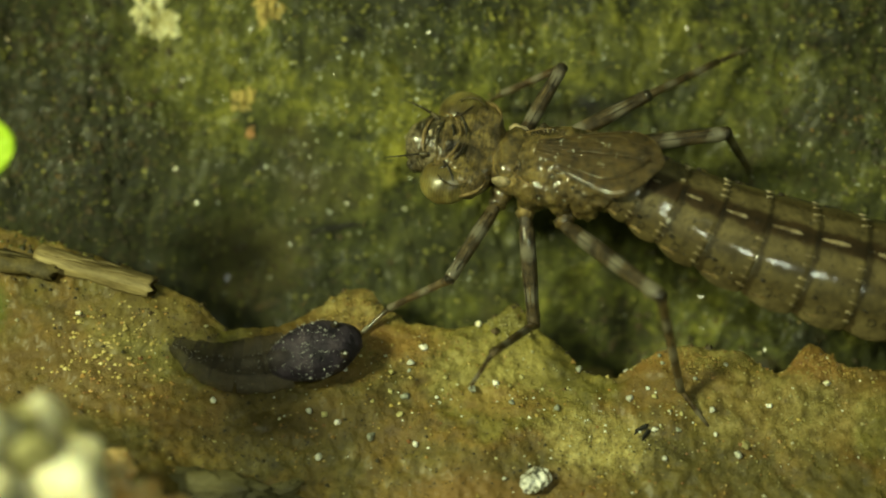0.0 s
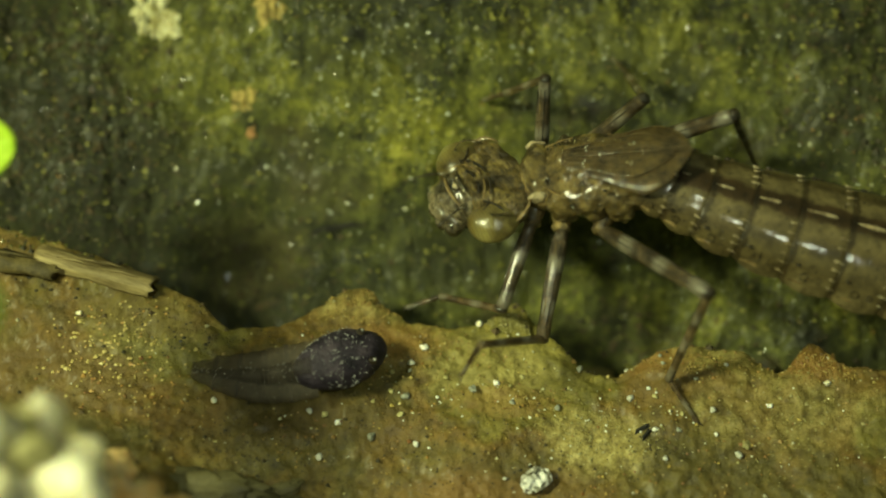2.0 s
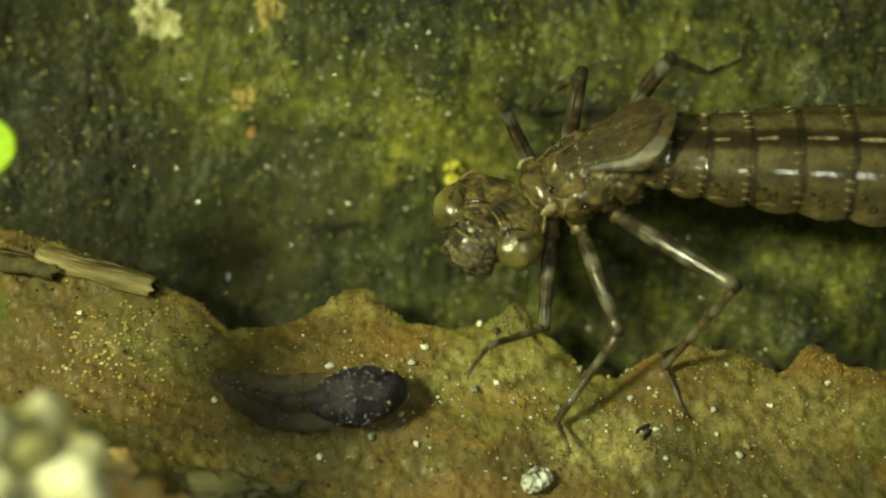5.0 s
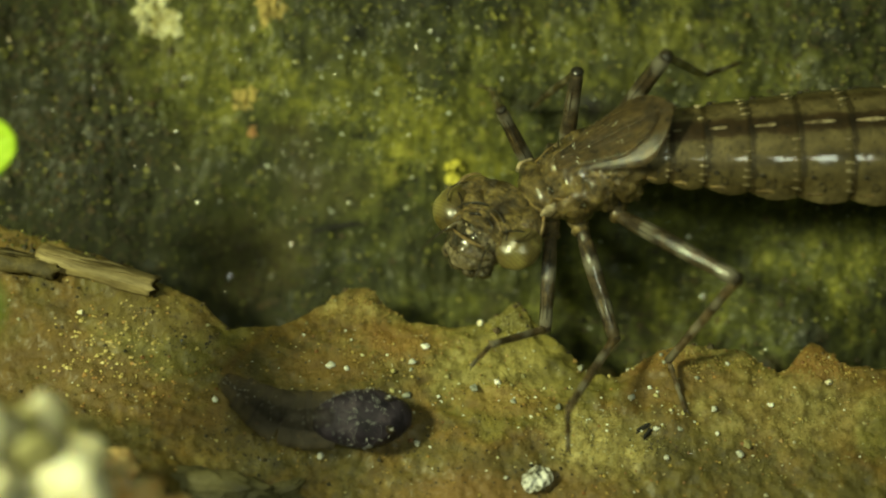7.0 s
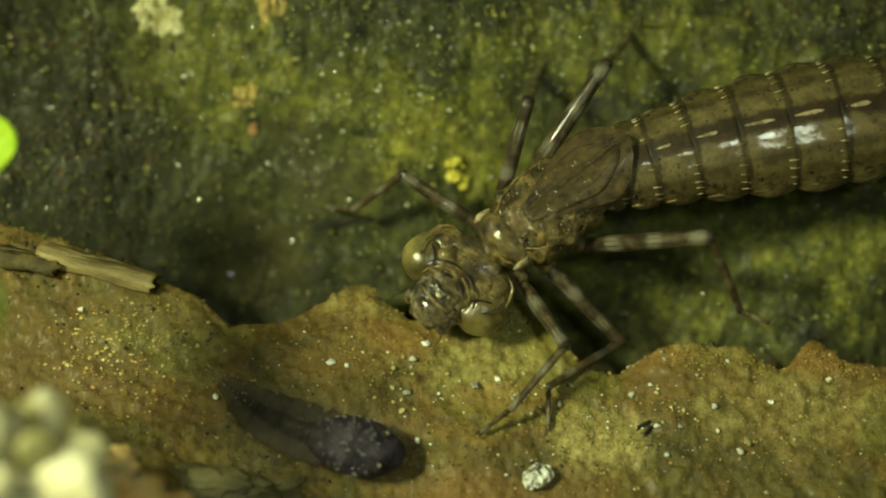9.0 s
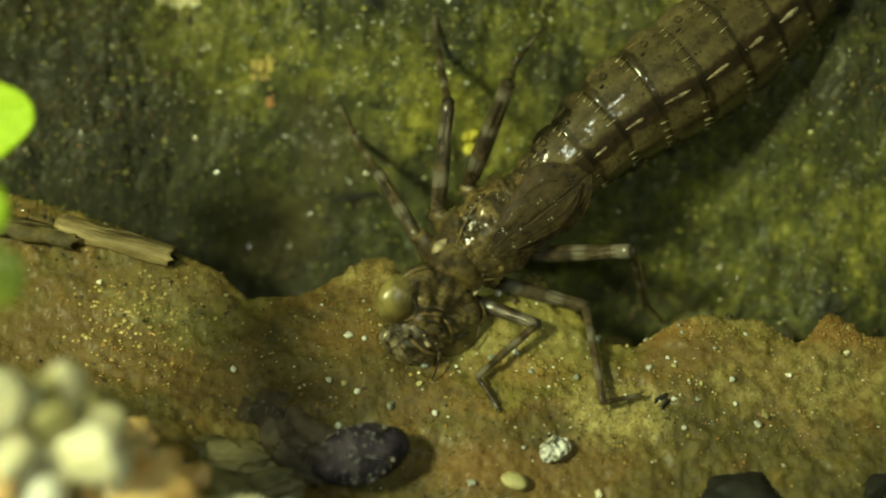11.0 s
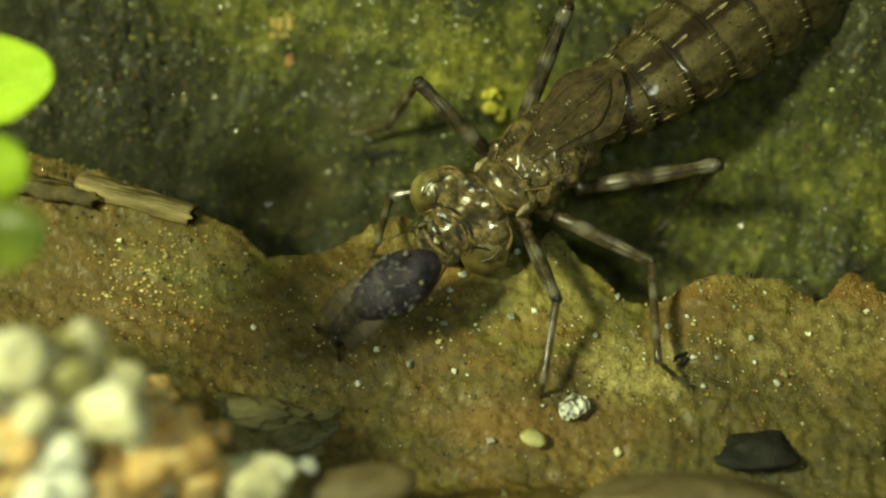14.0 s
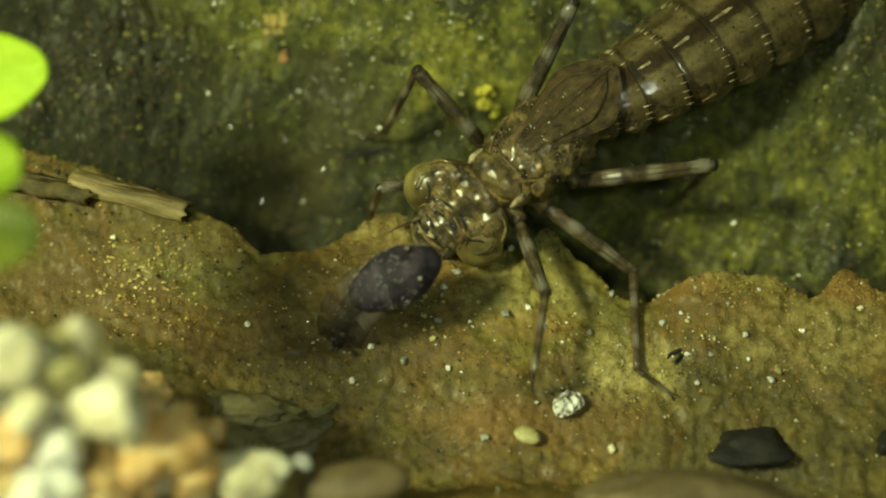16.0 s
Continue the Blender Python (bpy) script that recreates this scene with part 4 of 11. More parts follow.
def labium_material():
    m, n, l, b = material("labium_skin", 0.3)
    v = tex(n, l, "noise", 900, 3, 0.6).outputs[0]
    l.new(ramp(n, l, v, [(0.3, (0.16, 0.16, 0.10)), (0.7, (0.42, 0.46, 0.34))]), b.inputs["Base Color"])
    b.inputs["Coat Weight"].default_value = 0.4
    b.inputs["Subsurface Weight"].default_value = 0.3
    b.inputs["Subsurface Radius"].default_value = (0.0008, 0.0008, 0.0005)
    return m


LABIUM_SKIN = labium_material()


def build_labium(parent):
    """The folding mouth mask: a stalk and a hinged blade with two hooks."""
    bm = loft(bmesh.new(), [(0, 0.4, 0.26, 0.26, 0), (0.7, 0.5, 0.28, 0.26, 0), (3.0, 0.46, 0.24, 0.24, 0), (5.5, 0.62, 0.3, 0.28, 0), (6.1, 0.45, 0.24, 0.24, 0)], 18)
    stalk = part("labium_stalk", bm, LABIUM_SKIN, parent, "pale greenish mouth mask stalk")
    bm = loft(bmesh.new(), [(-0.2, 0.35, 0.22, 0.22, 0), (0.3, 0.55, 0.28, 0.26, 0), (2.8, 0.55, 0.22, 0.24, 0), (4.8, 0.95, 0.22, 0.26, 0), (5.8, 1.15, 0.2, 0.22, 0), (6.2, 0.85, 0.12, 0.14, 0)], 20)
    blade = part("labium_blade", bm, LABIUM_SKIN, parent, "pale greenish mouth mask blade")
    for s in (1, -1):
        b2 = bmesh.new()
        tube(b2, [(5.6, s * 0.95, 0), (6.2, s * 1.0, 0.1), (6.7, s * 0.7, 0.2), (6.9, s * 0.3, 0.2)], (0.28, 0.24, 0.16, 0.04), 8)
        part("hook", b2, FACE_SHELL, blade)
    return stalk, blade


thorax = build_thorax(nymph)
for side in (1, -1):
    for hind in (True, False):
        build_wing_pad(nymph, side, hind)
prothorax = build_prothorax(nymph)
head = build_head(nymph)
abdomen = [build_segment(nymph, i) for i in range(10)]
legs = {side + rank: build_leg(nymph, rank) for rank in "123" for side in "LR"}
labium = build_labium(nymph)

# ---- tadpole ----
def tadpole_skin_material():
    m, n, l, b = material("tadpole_skin", 0.5)
    big = tex(n, l, "noise", 700, 4, 0.6).outputs[0]
    fine = tex(n, l, "noise", 3800, 3, 0.7).outputs[0]
    base = ramp(n, l, big, [(0.34, (0.012, 0.010, 0.017)), (0.52, (0.036, 0.028, 0.044)), (0.68, (0.078, 0.060, 0.082))])
    base = mix(n, l, ramp(n, l, fine, [(0.62, (0, 0, 0)), (0.72, (0.35, 0.35, 0.35))]), base, (0.06, 0.055, 0.06))
    l.new(base, b.inputs["Base Color"])
    b.inputs["Specular IOR Level"].default_value = 0.22
    bump(n, l, b, mix(n, l, 0.4, big, fine), 0.9, 0.0004)
    return m


def tail_skin_material(name, alpha, colour):
    m, n, l, b = material(name, 0.62)
    v = tex(n, l, "noise", 1500, 4, 0.65).outputs[0]
    dark = tuple(0.4 * c for c in colour)
    l.new(ramp(n, l, v, [(0.35, dark), (0.65, colour)]), b.inputs["Base Color"])
    b.inputs["Alpha"].default_value = alpha
    return m


def pearl_material():
    m, n, l, b = material("pearl_speck", 0.3)
    v = tex(n, l, "noise", 2000, 2, 0.5).outputs[0]
    l.new(ramp(n, l, v, [(0.3, (0.28, 0.28, 0.29)), (0.7, (0.56, 0.56, 0.57))]), b.inputs["Base Color"])
    return m


TAD_SKIN = tadpole_skin_material()
TAIL_SKIN = tail_skin_material("tail_muscle", 0.34, (0.075, 0.058, 0.05))
FIN_SKIN = tail_skin_material("tail_fin", 0.46, (0.10, 0.076, 0.055))
PEARL = pearl_material()

tadpole = tagged(new("tadpole"), "dark brown speckled tadpole with translucent tail fin", "tadpole")
tadpole.empty_display_size = 0.002


def build_tadpole(parent):
    rings = []
    for x in np.linspace(2.9, -3.6, 23):
        u = (2.9 - x) / 6.5
        w = 2.05 * (math.sin(math.pi * min(u * 0.93 + 0.03, 1)) ** 0.55) * (1 - 0.05 * u)
        rings.append((x, max(w, 0.25), max(w * 0.86, 0.2), max(w * 0.8, 0.2), 0.0))
    bm = roughen(loft(bmesh.new(), rings, 30), 0.10, 0.9, 3.0)
    body = part("body", bm, TAD_SKIN, parent)
    bm = bmesh.new()
    rnd = random.Random(5)
    for _ in range(190):
        a, x = rnd.uniform(0.1, math.pi - 0.1), rnd.triangular(-3.3, 2.3, -1.0)
        u = (2.9 - x) / 6.5
        w = 2.05 * (math.sin(math.pi * min(u * 0.93 + 0.03, 1)) ** 0.55) * (1 - 0.05 * u)
        r = rnd.choice((0.02, 0.025, 0.03, 0.036, 0.044, 0.06))
        ellipsoid(bm, (x, 1.03 * w * math.cos(a), 0.90 * w * math.sin(a)), (r, r, r * 0.7), 1)
    roughen(bm, 0.10, 0.9, 3.0)
    tagged(part("speckle_coat", bm, PEARL, body, "pearly white specks"), kind="stuff")
    for s in (1, -1):
        bm = bmesh.new()
        ellipsoid(bm, (1.35, s * 1.05, 1.2), (0.3, 0.3, 0.28), 3)
        eye = part("eye", bm, DARK_SHELL, body)
        bm = bmesh.new()
        ellipsoid(bm, (1.42, s * 1.1, 1.43), (0.11, 0.11, 0.06), 2)
        part("pupil", bm, PEARL, eye, "pale grey pupil")
    return body


TAIL_LENGTHS = (1.7, 1.7, 1.7, 1.6, 1.5)


def build_tail_piece(parent, i):
    """One rigid length of the tail: a tapering muscle in a thin upright fin."""
    length = TAIL_LENGTHS[i]
    r0, r1 = 1.5 - 0.28 * i, 1.5 - 0.28 * (i + 1)
    bm = loft(bmesh.new(), [(0.12, r0 * 0.5, r0 * 0.8, r0 * 0.8, 0), (0.0, r0 * 0.62, r0, r0, 0), (-length * 0.5, (r0 + r1) * 0.31, (r0 + r1) / 2, (r0 + r1) / 2, 0), (-length, max(r1, 0.08) * 0.62, max(r1, 0.08), max(r1, 0.08), 0), (-length - 0.1, max(r1, 0.08) * 0.5, max(r1, 0.08) * 0.8, max(r1, 0.08) * 0.8, 0)], 16)
    piece = part("tail", bm, TAIL_SKIN, parent)
    h = (1.95, 2.0, 1.85, 1.55, 1.15, 0.5)
    for s, side in ((1, 1.0), (-1, 1.0)):
        bm = bmesh.new()
        n = 6
        v = {}
        for k in range(n + 1):
            u = k / n
            hh = (h[i] + (h[i + 1] - h[i]) * u) * side + 0.05 * math.sin(9 * u + i * 2.0)
            for j in range(5):
                y = s * hh * j / 4
                t = 0.22 * (1 - j / 4) + 0.03
                for q, z in ((0, t), (1, -t)):
                    v[k, j, q] = bm.verts.new((0.1 - length * 1.16 * u, y, z + 0.12 * math.sin(1.3 * (i + u)) * j / 4))
        for k in range(n):
            for j in range(4):
                bm.faces.new((v[k, j, 0], v[k + 1, j, 0], v[k + 1, j + 1, 0], v[k, j + 1, 0]))
                bm.faces.new((v[k, j, 1], v[k, j + 1, 1], v[k + 1, j + 1, 1], v[k + 1, j, 1]))
            bm.faces.new((v[k, 4, 0], v[k + 1, 4, 0], v[k + 1, 4, 1], v[k, 4, 1]))
        part("tail_fin", bm, FIN_SKIN, piece, "translucent brownish tail fin")
    bm = bmesh.new()
    rnd = random.Random(30 + i)
    for _ in range(12):
        x, a = -rnd.random() * length, rnd.uniform(0.3, 2.8)
        r = rnd.choice((0.025, 0.035))
        ellipsoid(bm, (x, 0.6 * r0 * math.cos(a), r0 * math.sin(a)), (r, r, r), 1)
    tagged(part("speckle_coat", bm, PEARL, piece), kind="stuff")
    return piece


build_tadpole(tadpole)
tail_pieces = [build_tail_piece(tadpole, i) for i in range(5)]

# ---- stones, plants and litter ----
def lump(name, mat, c, r, seed, turn=0.0, rough=0.16, sub=3, label="", category="", group="", sink=0.35, facets=0):
    """A water-worn or broken stone that rests on the ground at c = (x, y); r: half sizes."""
    bm = bmesh.new()
    bmesh.ops.create_icosphere(bm, subdivisions=sub, radius=1.0)
    rnd = random.Random(seed)
    cuts = [(Vector((rnd.gauss(0, 1), rnd.gauss(0, 1), rnd.gauss(0, 1))).normalized(), rnd.uniform(0.62, 0.9)) for _ in range(facets)]
    for v in bm.verts:
        for nrm, reach in cuts:
            v.co -= nrm * max(v.co.dot(nrm) - reach, 0) * 0.85
        d = v.co.copy()
        k = 1 + rough * noise.noise(d * 1.1 + Vector((seed, 0, 0))) * 1.6 + rough * 0.5 * noise.noise(d * 3.1 + Vector((0, seed, 0)))
        v.co = Vector((d.x * r[0], d.y * r[1], d.z * r[2])) * k
    ob = part(name, bm, mat)
    z = rest(*c)
    ob.matrix_world = pose(c[0] * MM, c[1] * MM, (z + r[2] * (1 - sink)) * MM, rnd.uniform(-12, 12), rnd.uniform(-12, 12), turn)
    return tagged(ob, label, category, group)


def pebbles():
    """The gravel on the bank in front, big light pieces on top."""
    g = "gravel on the bank"
    big = [
        (-22.3, -26.2, 1.00, 1.00, 2.20, CREAM, "cream"),
        (-20.5, -26.0, 0.80, 0.80, 2.20, OLIVE, "olive"),
        (-23.0, -26.8, 0.90, 0.90, 1.20, OLIVE, "olive"),
        (-21.6, -26.0, 0.90, 0.90, 1.20, SALLOW, "yellowish"),
        (-20.8, -28.9, 2.10, 1.70, 1.44, CREAM, "cream"),
        (-22.7, -28.9, 1.30, 1.20, 1.02, OLIVE, "olive"),
        (-25.2, -29.0, 1.50, 1.30, 1.10, CREAM, "cream"),
        (-24.5, -30.3, 1.60, 1.20, 1.02, CREAM, "cream"),
        (-25.7, -31.6, 1.50, 1.40, 1.19, AMBER, "amber"),
        (-23.4, -31.6, 1.70, 1.20, 1.02, WHITE, "white"),
        (-24.2, -33.0, 1.90, 1.60, 1.36, WHITE, "white"),
        (-18.2, -29.7, 2.30, 1.60, 1.36, AMBER, "amber"),
        (-20.9, -32.1, 1.80, 1.30, 1.10, AMBER, "amber"),
        (-20.9, -21.7, 1.00, 1.40, 1.19, AMBER, "amber"),
        (-16.4, -30.1, 1.20, 1.30, 1.10, AMBER, "amber"),
        (-13.6, -29.2, 2.00, 1.30, 1.10, CREAM, "cream"),
        (-16.7, -24.5, 0.90, 1.10, 0.94, AMBER, "amber"),
        (-22.2, -30.3, 1.00, 0.80, 0.68, CREAM, "cream"),
        (-27.6, -29.9, 1.70, 1.50, 1.27, CREAM, "cream"),
        (-28.4, -31.8, 2.00, 1.60, 1.36, CREAM, "cream"),
        (-27.7, -33.1, 1.70, 1.50, 1.27, AMBER, "amber"),
        (-19.7, -29.7, 0.90, 0.80, 0.68, CREAM, "cream"),
        (-18.8, -22.2, 0.80, 0.80, 0.68, OLIVE, "olive"),
    ]
    for i, (x, y, a, b, c, mat, col) in enumerate(big):
        lump("pebble", mat, (x, y), (1.3 * a, 1.3 * b, 1.3 * c), 11 + i, 37 * i, 0.24, 4, col + " broken quartz pebble on a gravel bank", "pebble", g, 0.2, 7)
    rnd = random.Random(8)
    kinds = ((OLIVE, "olive"), (TAN, "tan"), (CREAM, "cream"), (WHITE, "white"), (AMBER, "amber"), (CREAM, "cream"), (AMBER, "amber"))
    for i in range(300):
        x, y = rnd.gauss(-24.0, 4.8), rnd.gauss(-29.2, 3.6)
        if x > -15.0 - 0.5 * (y + 24) or y > -23.0 - 0.35 * (x + 26) or x < -36 or y < -38:
            continue
        r = rnd.uniform(0.4, 0.85)
        mat, col = rnd.choice(kinds)
        lump("pebble", mat, (x, y), (r, r * rnd.uniform(0.7, 1.0), r * rnd.uniform(0.6, 0.9)), 60 + i, rnd.uniform(0, 180), 0.22, 3, "small " + col + " pebble among gravel", "pebble", g, 0.55, 5)


def flake(c, r, turn, tilt, seed):
    """A split piece of slate: ragged leaves of stone, one on another."""
    bm = bmesh.new()
    n = 30
    layers = ((1.0, -1.0, -0.35, 0.0), (0.9, -0.4, 0.25, 1.7), (0.74, 0.2, 0.75, 3.1), (0.5, 0.7, 1.1, 4.4))
    for size, z0, z1, k in layers:
        loops = []
        for s, z in ((0.92, z0), (1.0, 0.5 * (z0 + z1)), (0.93, z1), (0.6, z1 + 0.06), (0.25, z1 + 0.03)):
            loop = []
            for q in range(n):
                a = 2 * math.pi * q / n
                e = Vector((math.cos(a), math.sin(a), seed + k))
                w = s * size * (0.85 + 0.55 * noise.noise(e * 1.6) + 0.22 * noise.noise(e * 5.0))
                loop.append(bm.verts.new((r[0] * w * e.x + 0.25 * r[0] * (1 - size), r[1] * w * e.y, r[2] * z)))
            loops.append(loop)
        for a, b in zip(loops, loops[1:]):
            for q in range(n):
                bm.faces.new((a[q], a[(q + 1) % n], b[(q + 1) % n], b[q]))
        bm.faces.new(loops[0])
        bm.faces.new(loops[-1])
    roughen(bm, 0.10, 0.9, seed)
    roughen(bm, 0.04, 0.3, seed)
    ob = part("slate_flake", bm, SLATE)
    ob.matrix_world = pose(c[0] * MM, c[1] * MM, (rest(*c) + r[2] * 0.7) * MM, *tilt, turn)
    return tagged(ob, "dark olive-grey slate flake lying on gravel", "stone", "slate flakes")


def tuft(c, size):
    """A rounded knot of algae."""
    bm = bmesh.new()
    rnd = random.Random(15)
    for k in range(16):
        a, d = rnd.uniform(0, 6.28), size * rnd.random() ** 0.6
        q = size * rnd.uniform(0.22, 0.42)
        x, y = d * math.cos(a), 0.8 * d * math.sin(a)
        ellipsoid(bm, (x, y, rest(c[0] + x, c[1] + y) - rest(*c) + 0.55 * q), (q, q, q * 0.8), 3)
    roughen(bm, 0.12, 0.3, 3.0)
    ob = part("lemon_tuft", bm, LEMON)
    ob.matrix_world = pose(c[0] * MM, c[1] * MM, rest(*c) * MM)
    return tagged(ob, "bright lemon-yellow algae tuft on the boulder", "algae")


def crystal(c, r):
    """A clear faceted quartz grain."""
    bm = bmesh.new()
    rnd = random.Random(4)
    pts = []
    for k in range(34):
        d = Vector((rnd.gauss(0, 1), rnd.gauss(0, 1), rnd.gauss(0, 1))).normalized()
        pts.append(bm.verts.new((d.x * r[0], d.y * r[1], d.z * r[2])))
    bmesh.ops.convex_hull(bm, input=pts)
    m, n, l, b = material("clear_quartz", 0.04)
    v = tex(n, l, "noise", 1500, 4, 0.7).outputs[0]
    chips = tex(n, l, "voronoi", 2600)
    l.new(ramp(n, l, v, [(0.40, (0.55, 0.54, 0.44)), (0.48, (0.85, 0.85, 0.78)), (0.54, (0.99, 0.99, 0.96))]), b.inputs["Base Color"])
    l.new(ramp(n, l, v, [(0.40, (0.6, 0.6, 0.6)), (0.52, (0.05, 0.05, 0.05))]), b.inputs["Transmission Weight"])
    b.inputs["IOR"].default_value = 1.5
    b.inputs["Coat Weight"].default_value = 1.0
    b.inputs["Coat Roughness"].default_value = 0.04
    bump(n, l, b, chips.outputs["Distance"], 1.0, 0.0005)
    ob = part("quartz_grain", bm, m, smooth=False)
    ob.matrix_world = pose(c[0] * MM, c[1] * MM, (rest(*c) + r[2] * 0.75) * MM, 10, -8, 20)
    return tagged(ob, "clear glassy quartz grain on the ochre slab", "grain")


def stick(name, a, b, radius, mat, seed, label):
    """A broken split of wood lying from a to b, splintered at its ends."""
    d = Vector((b[0] - a[0], b[1] - a[1], 0))
    length = d.length
    bm = bmesh.new()
    rings = []
    for u in np.linspace(0, 1, 18):
        w = radius * (0.85 + 0.25 * noise.noise(Vector((u * 3.0, seed, 0))))
        rings.append((length * u, w, w * 0.8, w * 0.6, 0.0))
    loft(bm, rings, 16)
    for v in bm.verts:
        k = noise.noise(Vector((v.co.y * 2.5, v.co.z * 2.5, seed)))
        ang = math.atan2(v.co.z, v.co.y)
        v.co.y *= 1 + 0.10 * math.sin(7 * ang + seed)
        v.co.z *= 1 + 0.10 * math.sin(7 * ang + seed)
        if v.co.x < length * 0.1 or v.co.x > length * 0.92:
            v.co.x += 0.9 * k * radius
    roughen(bm, 0.06 if mat is not SILTED else 0.3, 0.5 if mat is not SILTED else 0.9, seed)
    ob = part(name, bm, mat)
    za, zb = rest(*a), rest(*b)
    tilt = -math.degrees(math.atan2(zb - za, length))
    ob.matrix_world = Matrix.Translation((a[0] * MM, a[1] * MM, (za + radius * 0.45) * MM)) @ pose(0, 0, 0, 0, tilt, math.degrees(math.atan2(d.y, d.x)))
    bm = bmesh.new()
    for k in range(5):
        y, z = random.Random(seed + k).uniform(-0.5, 0.5) * radius, 0.7 * radius
        tube(bm, [(length * (0.05 + 0.12 * k), y, z), (length * (0.2 + 0.13 * k), y + 0.1, z + 0.14), (length * (0.36 + 0.13 * k), y + 0.12, z + 0.02)], (0.02, 0.12, 0.02), 6)
    part("splinter", bm, mat, ob)
    return tagged(ob, label, "wood")


def crust(name, c, size, mat, seed, label, rings=14):
    """A low ragged patch of lumpy growth that hugs the rock."""
    bm = bmesh.new()
    n = 56
    z0 = rest(*c)
    loops = []
    for k in range(rings + 1):
        loop = []
        for q in range(n):
            a = 2 * math.pi * q / n
            e = Vector((math.cos(a), math.sin(a), seed))
            out = size * (0.85 + 0.6 * noise.noise(e * 1.4) + 0.45 * noise.noise(e * 4.0) + 0.3 * noise.noise(e * 9.0))
            d = out * k / rings
            x, y = d * math.cos(a), 0.8 * d * math.sin(a)
            p = Vector((x, y, 0)) / size
            h = size * (0.16 + 0.30 * noise.noise(p * 2.6 + Vector((0, 0, seed))) + 0.22 * noise.noise(p * 7 + Vector((0, 0, seed))))
            loop.append(bm.verts.new((x, y, rest(c[0] + x, c[1] + y) - z0 + max(h, -0.04 * size) * (1 - (k / rings) ** 4) - 0.15 * (k == rings))))
        if loops:
            for q in range(n):
                bm.faces.new((loops[-1][q], loops[-1][(q + 1) % n], loop[(q + 1) % n], loop[q]))
        loops.append(loop)
    bmesh.ops.remove_doubles(bm, verts=loops[0], dist=1e-5)
    ob = part(name, bm, mat)
    ob.matrix_world = pose(c[0] * MM, c[1] * MM, z0 * MM)
    return tagged(ob, label, "algae")


def leaf(parent, base, tip, width, mat, cup, seed, turn=0.0):
    """An ovate leaf with a midrib, cupped along its length."""
    bm = bmesh.new()
    b, t = Vector(base), Vector(tip)
    d = t - b
    side = d.cross(Vector((0.1, -0.6, 0.8))).normalized()
    side = (Matrix.Rotation(radians(turn), 3, d.normalized()) @ side)
    up = side.cross(d).normalized()
    n, w = 30, 8
    g = {}
    for i in range(n + 1):
        u = i / n
        half = width * (max(1 - ((u - 0.5) / 0.505) ** 2, 0) ** 0.5) * (0.96 + 0.06 * math.sin(11 * u + seed)) + 0.05
        for j in range(w + 1):
            v = 2 * j / w - 1
            p = b + d * u + side * half * v + up * (cup * (v * v * half * 0.4 - math.sin(math.pi * u) * 0.6) + 0.08 * math.sin(7 * v + 5 * u + seed))
            for k, o in ((0, 0.09), (1, -0.09)):
                g[i, j, k] = bm.verts.new(p + up * o * (0.4 if abs(v) == 1 else 1))
    for i in range(n):
        for j in range(w):
            bm.faces.new((g[i, j, 0], g[i + 1, j, 0], g[i + 1, j + 1, 0], g[i, j + 1, 0]))
            bm.faces.new((g[i, j, 1], g[i, j + 1, 1], g[i + 1, j + 1, 1], g[i + 1, j, 1]))
        for j in (0, w):
            bm.faces.new((g[i, j, 0], g[i, j, 1], g[i + 1, j, 1], g[i + 1, j, 0]))
    for j in range(w):
        for i in (0, n):
            bm.faces.new((g[i, j, 0], g[i, j + 1, 0], g[i, j + 1, 1], g[i, j, 1]))
    rib = [g[i, w // 2, 0].co.copy() for i in range(0, n - 3, 4)]
    lf = part("leaf", bm, mat, parent)
    bm = tube(bmesh.new(), rib, [0.12, 0.11, 0.10, 0.09, 0.07, 0.05, 0.02][:len(rib)], 6)
    part("midrib", bm, mat, lf)
    return lf


def pond_plant():
    plant = tagged(new("pond_plant"), "bright lime-green small-leaved pond plant", "water plant")
    far = lambda k, q: tuple(e + k * (c - e) for c, e in zip(q, (0, -85, 85)))
    stalk = [far(k, q) for k, q in ((0.90, (-38.6, -19.6, 6)), (0.885, (-37.2, -17.6, 9.5)), (0.92, (-36.2, -15.6, 14)), (0.98, (-35.0, -12.7, 17.2)), (1.02, (-33.8, -10.8, 18.8)))]
    x, y = stalk[0][0] - 0.3, stalk[0][1] - 0.4
    bm = tube(bmesh.new(), [(x, y, rest(x, y) - 0.5)] + stalk, (0.6, 0.55, 0.5, 0.45, 0.4, 0.25), 10)
    part("stem", bm, DEEP_SHADE_LEAF, plant)
    leaf(plant, far(1.02, (-34.0, -11.3, 18.2)), far(1.02, (-25.9, -9.8, 19.0)), 2.75, LIME, 0.5, 1.0)
    # the two lower leaves take the copies with shade in their colour
    leaf(plant, far(0.93, (-34.9, -14.4, 14.8)), far(0.93, (-27.4, -14.3, 15.2)), 2.35, SHADED_LIME, -0.5, 2.0, 10)
    leaf(plant, far(0.89, (-36.0, -15.9, 11.2)), far(0.89, (-26.4, -17.4, 11.9)), 2.6, DEEP_SHADE_LEAF, 0.4, 3.0, -15)
    return plant


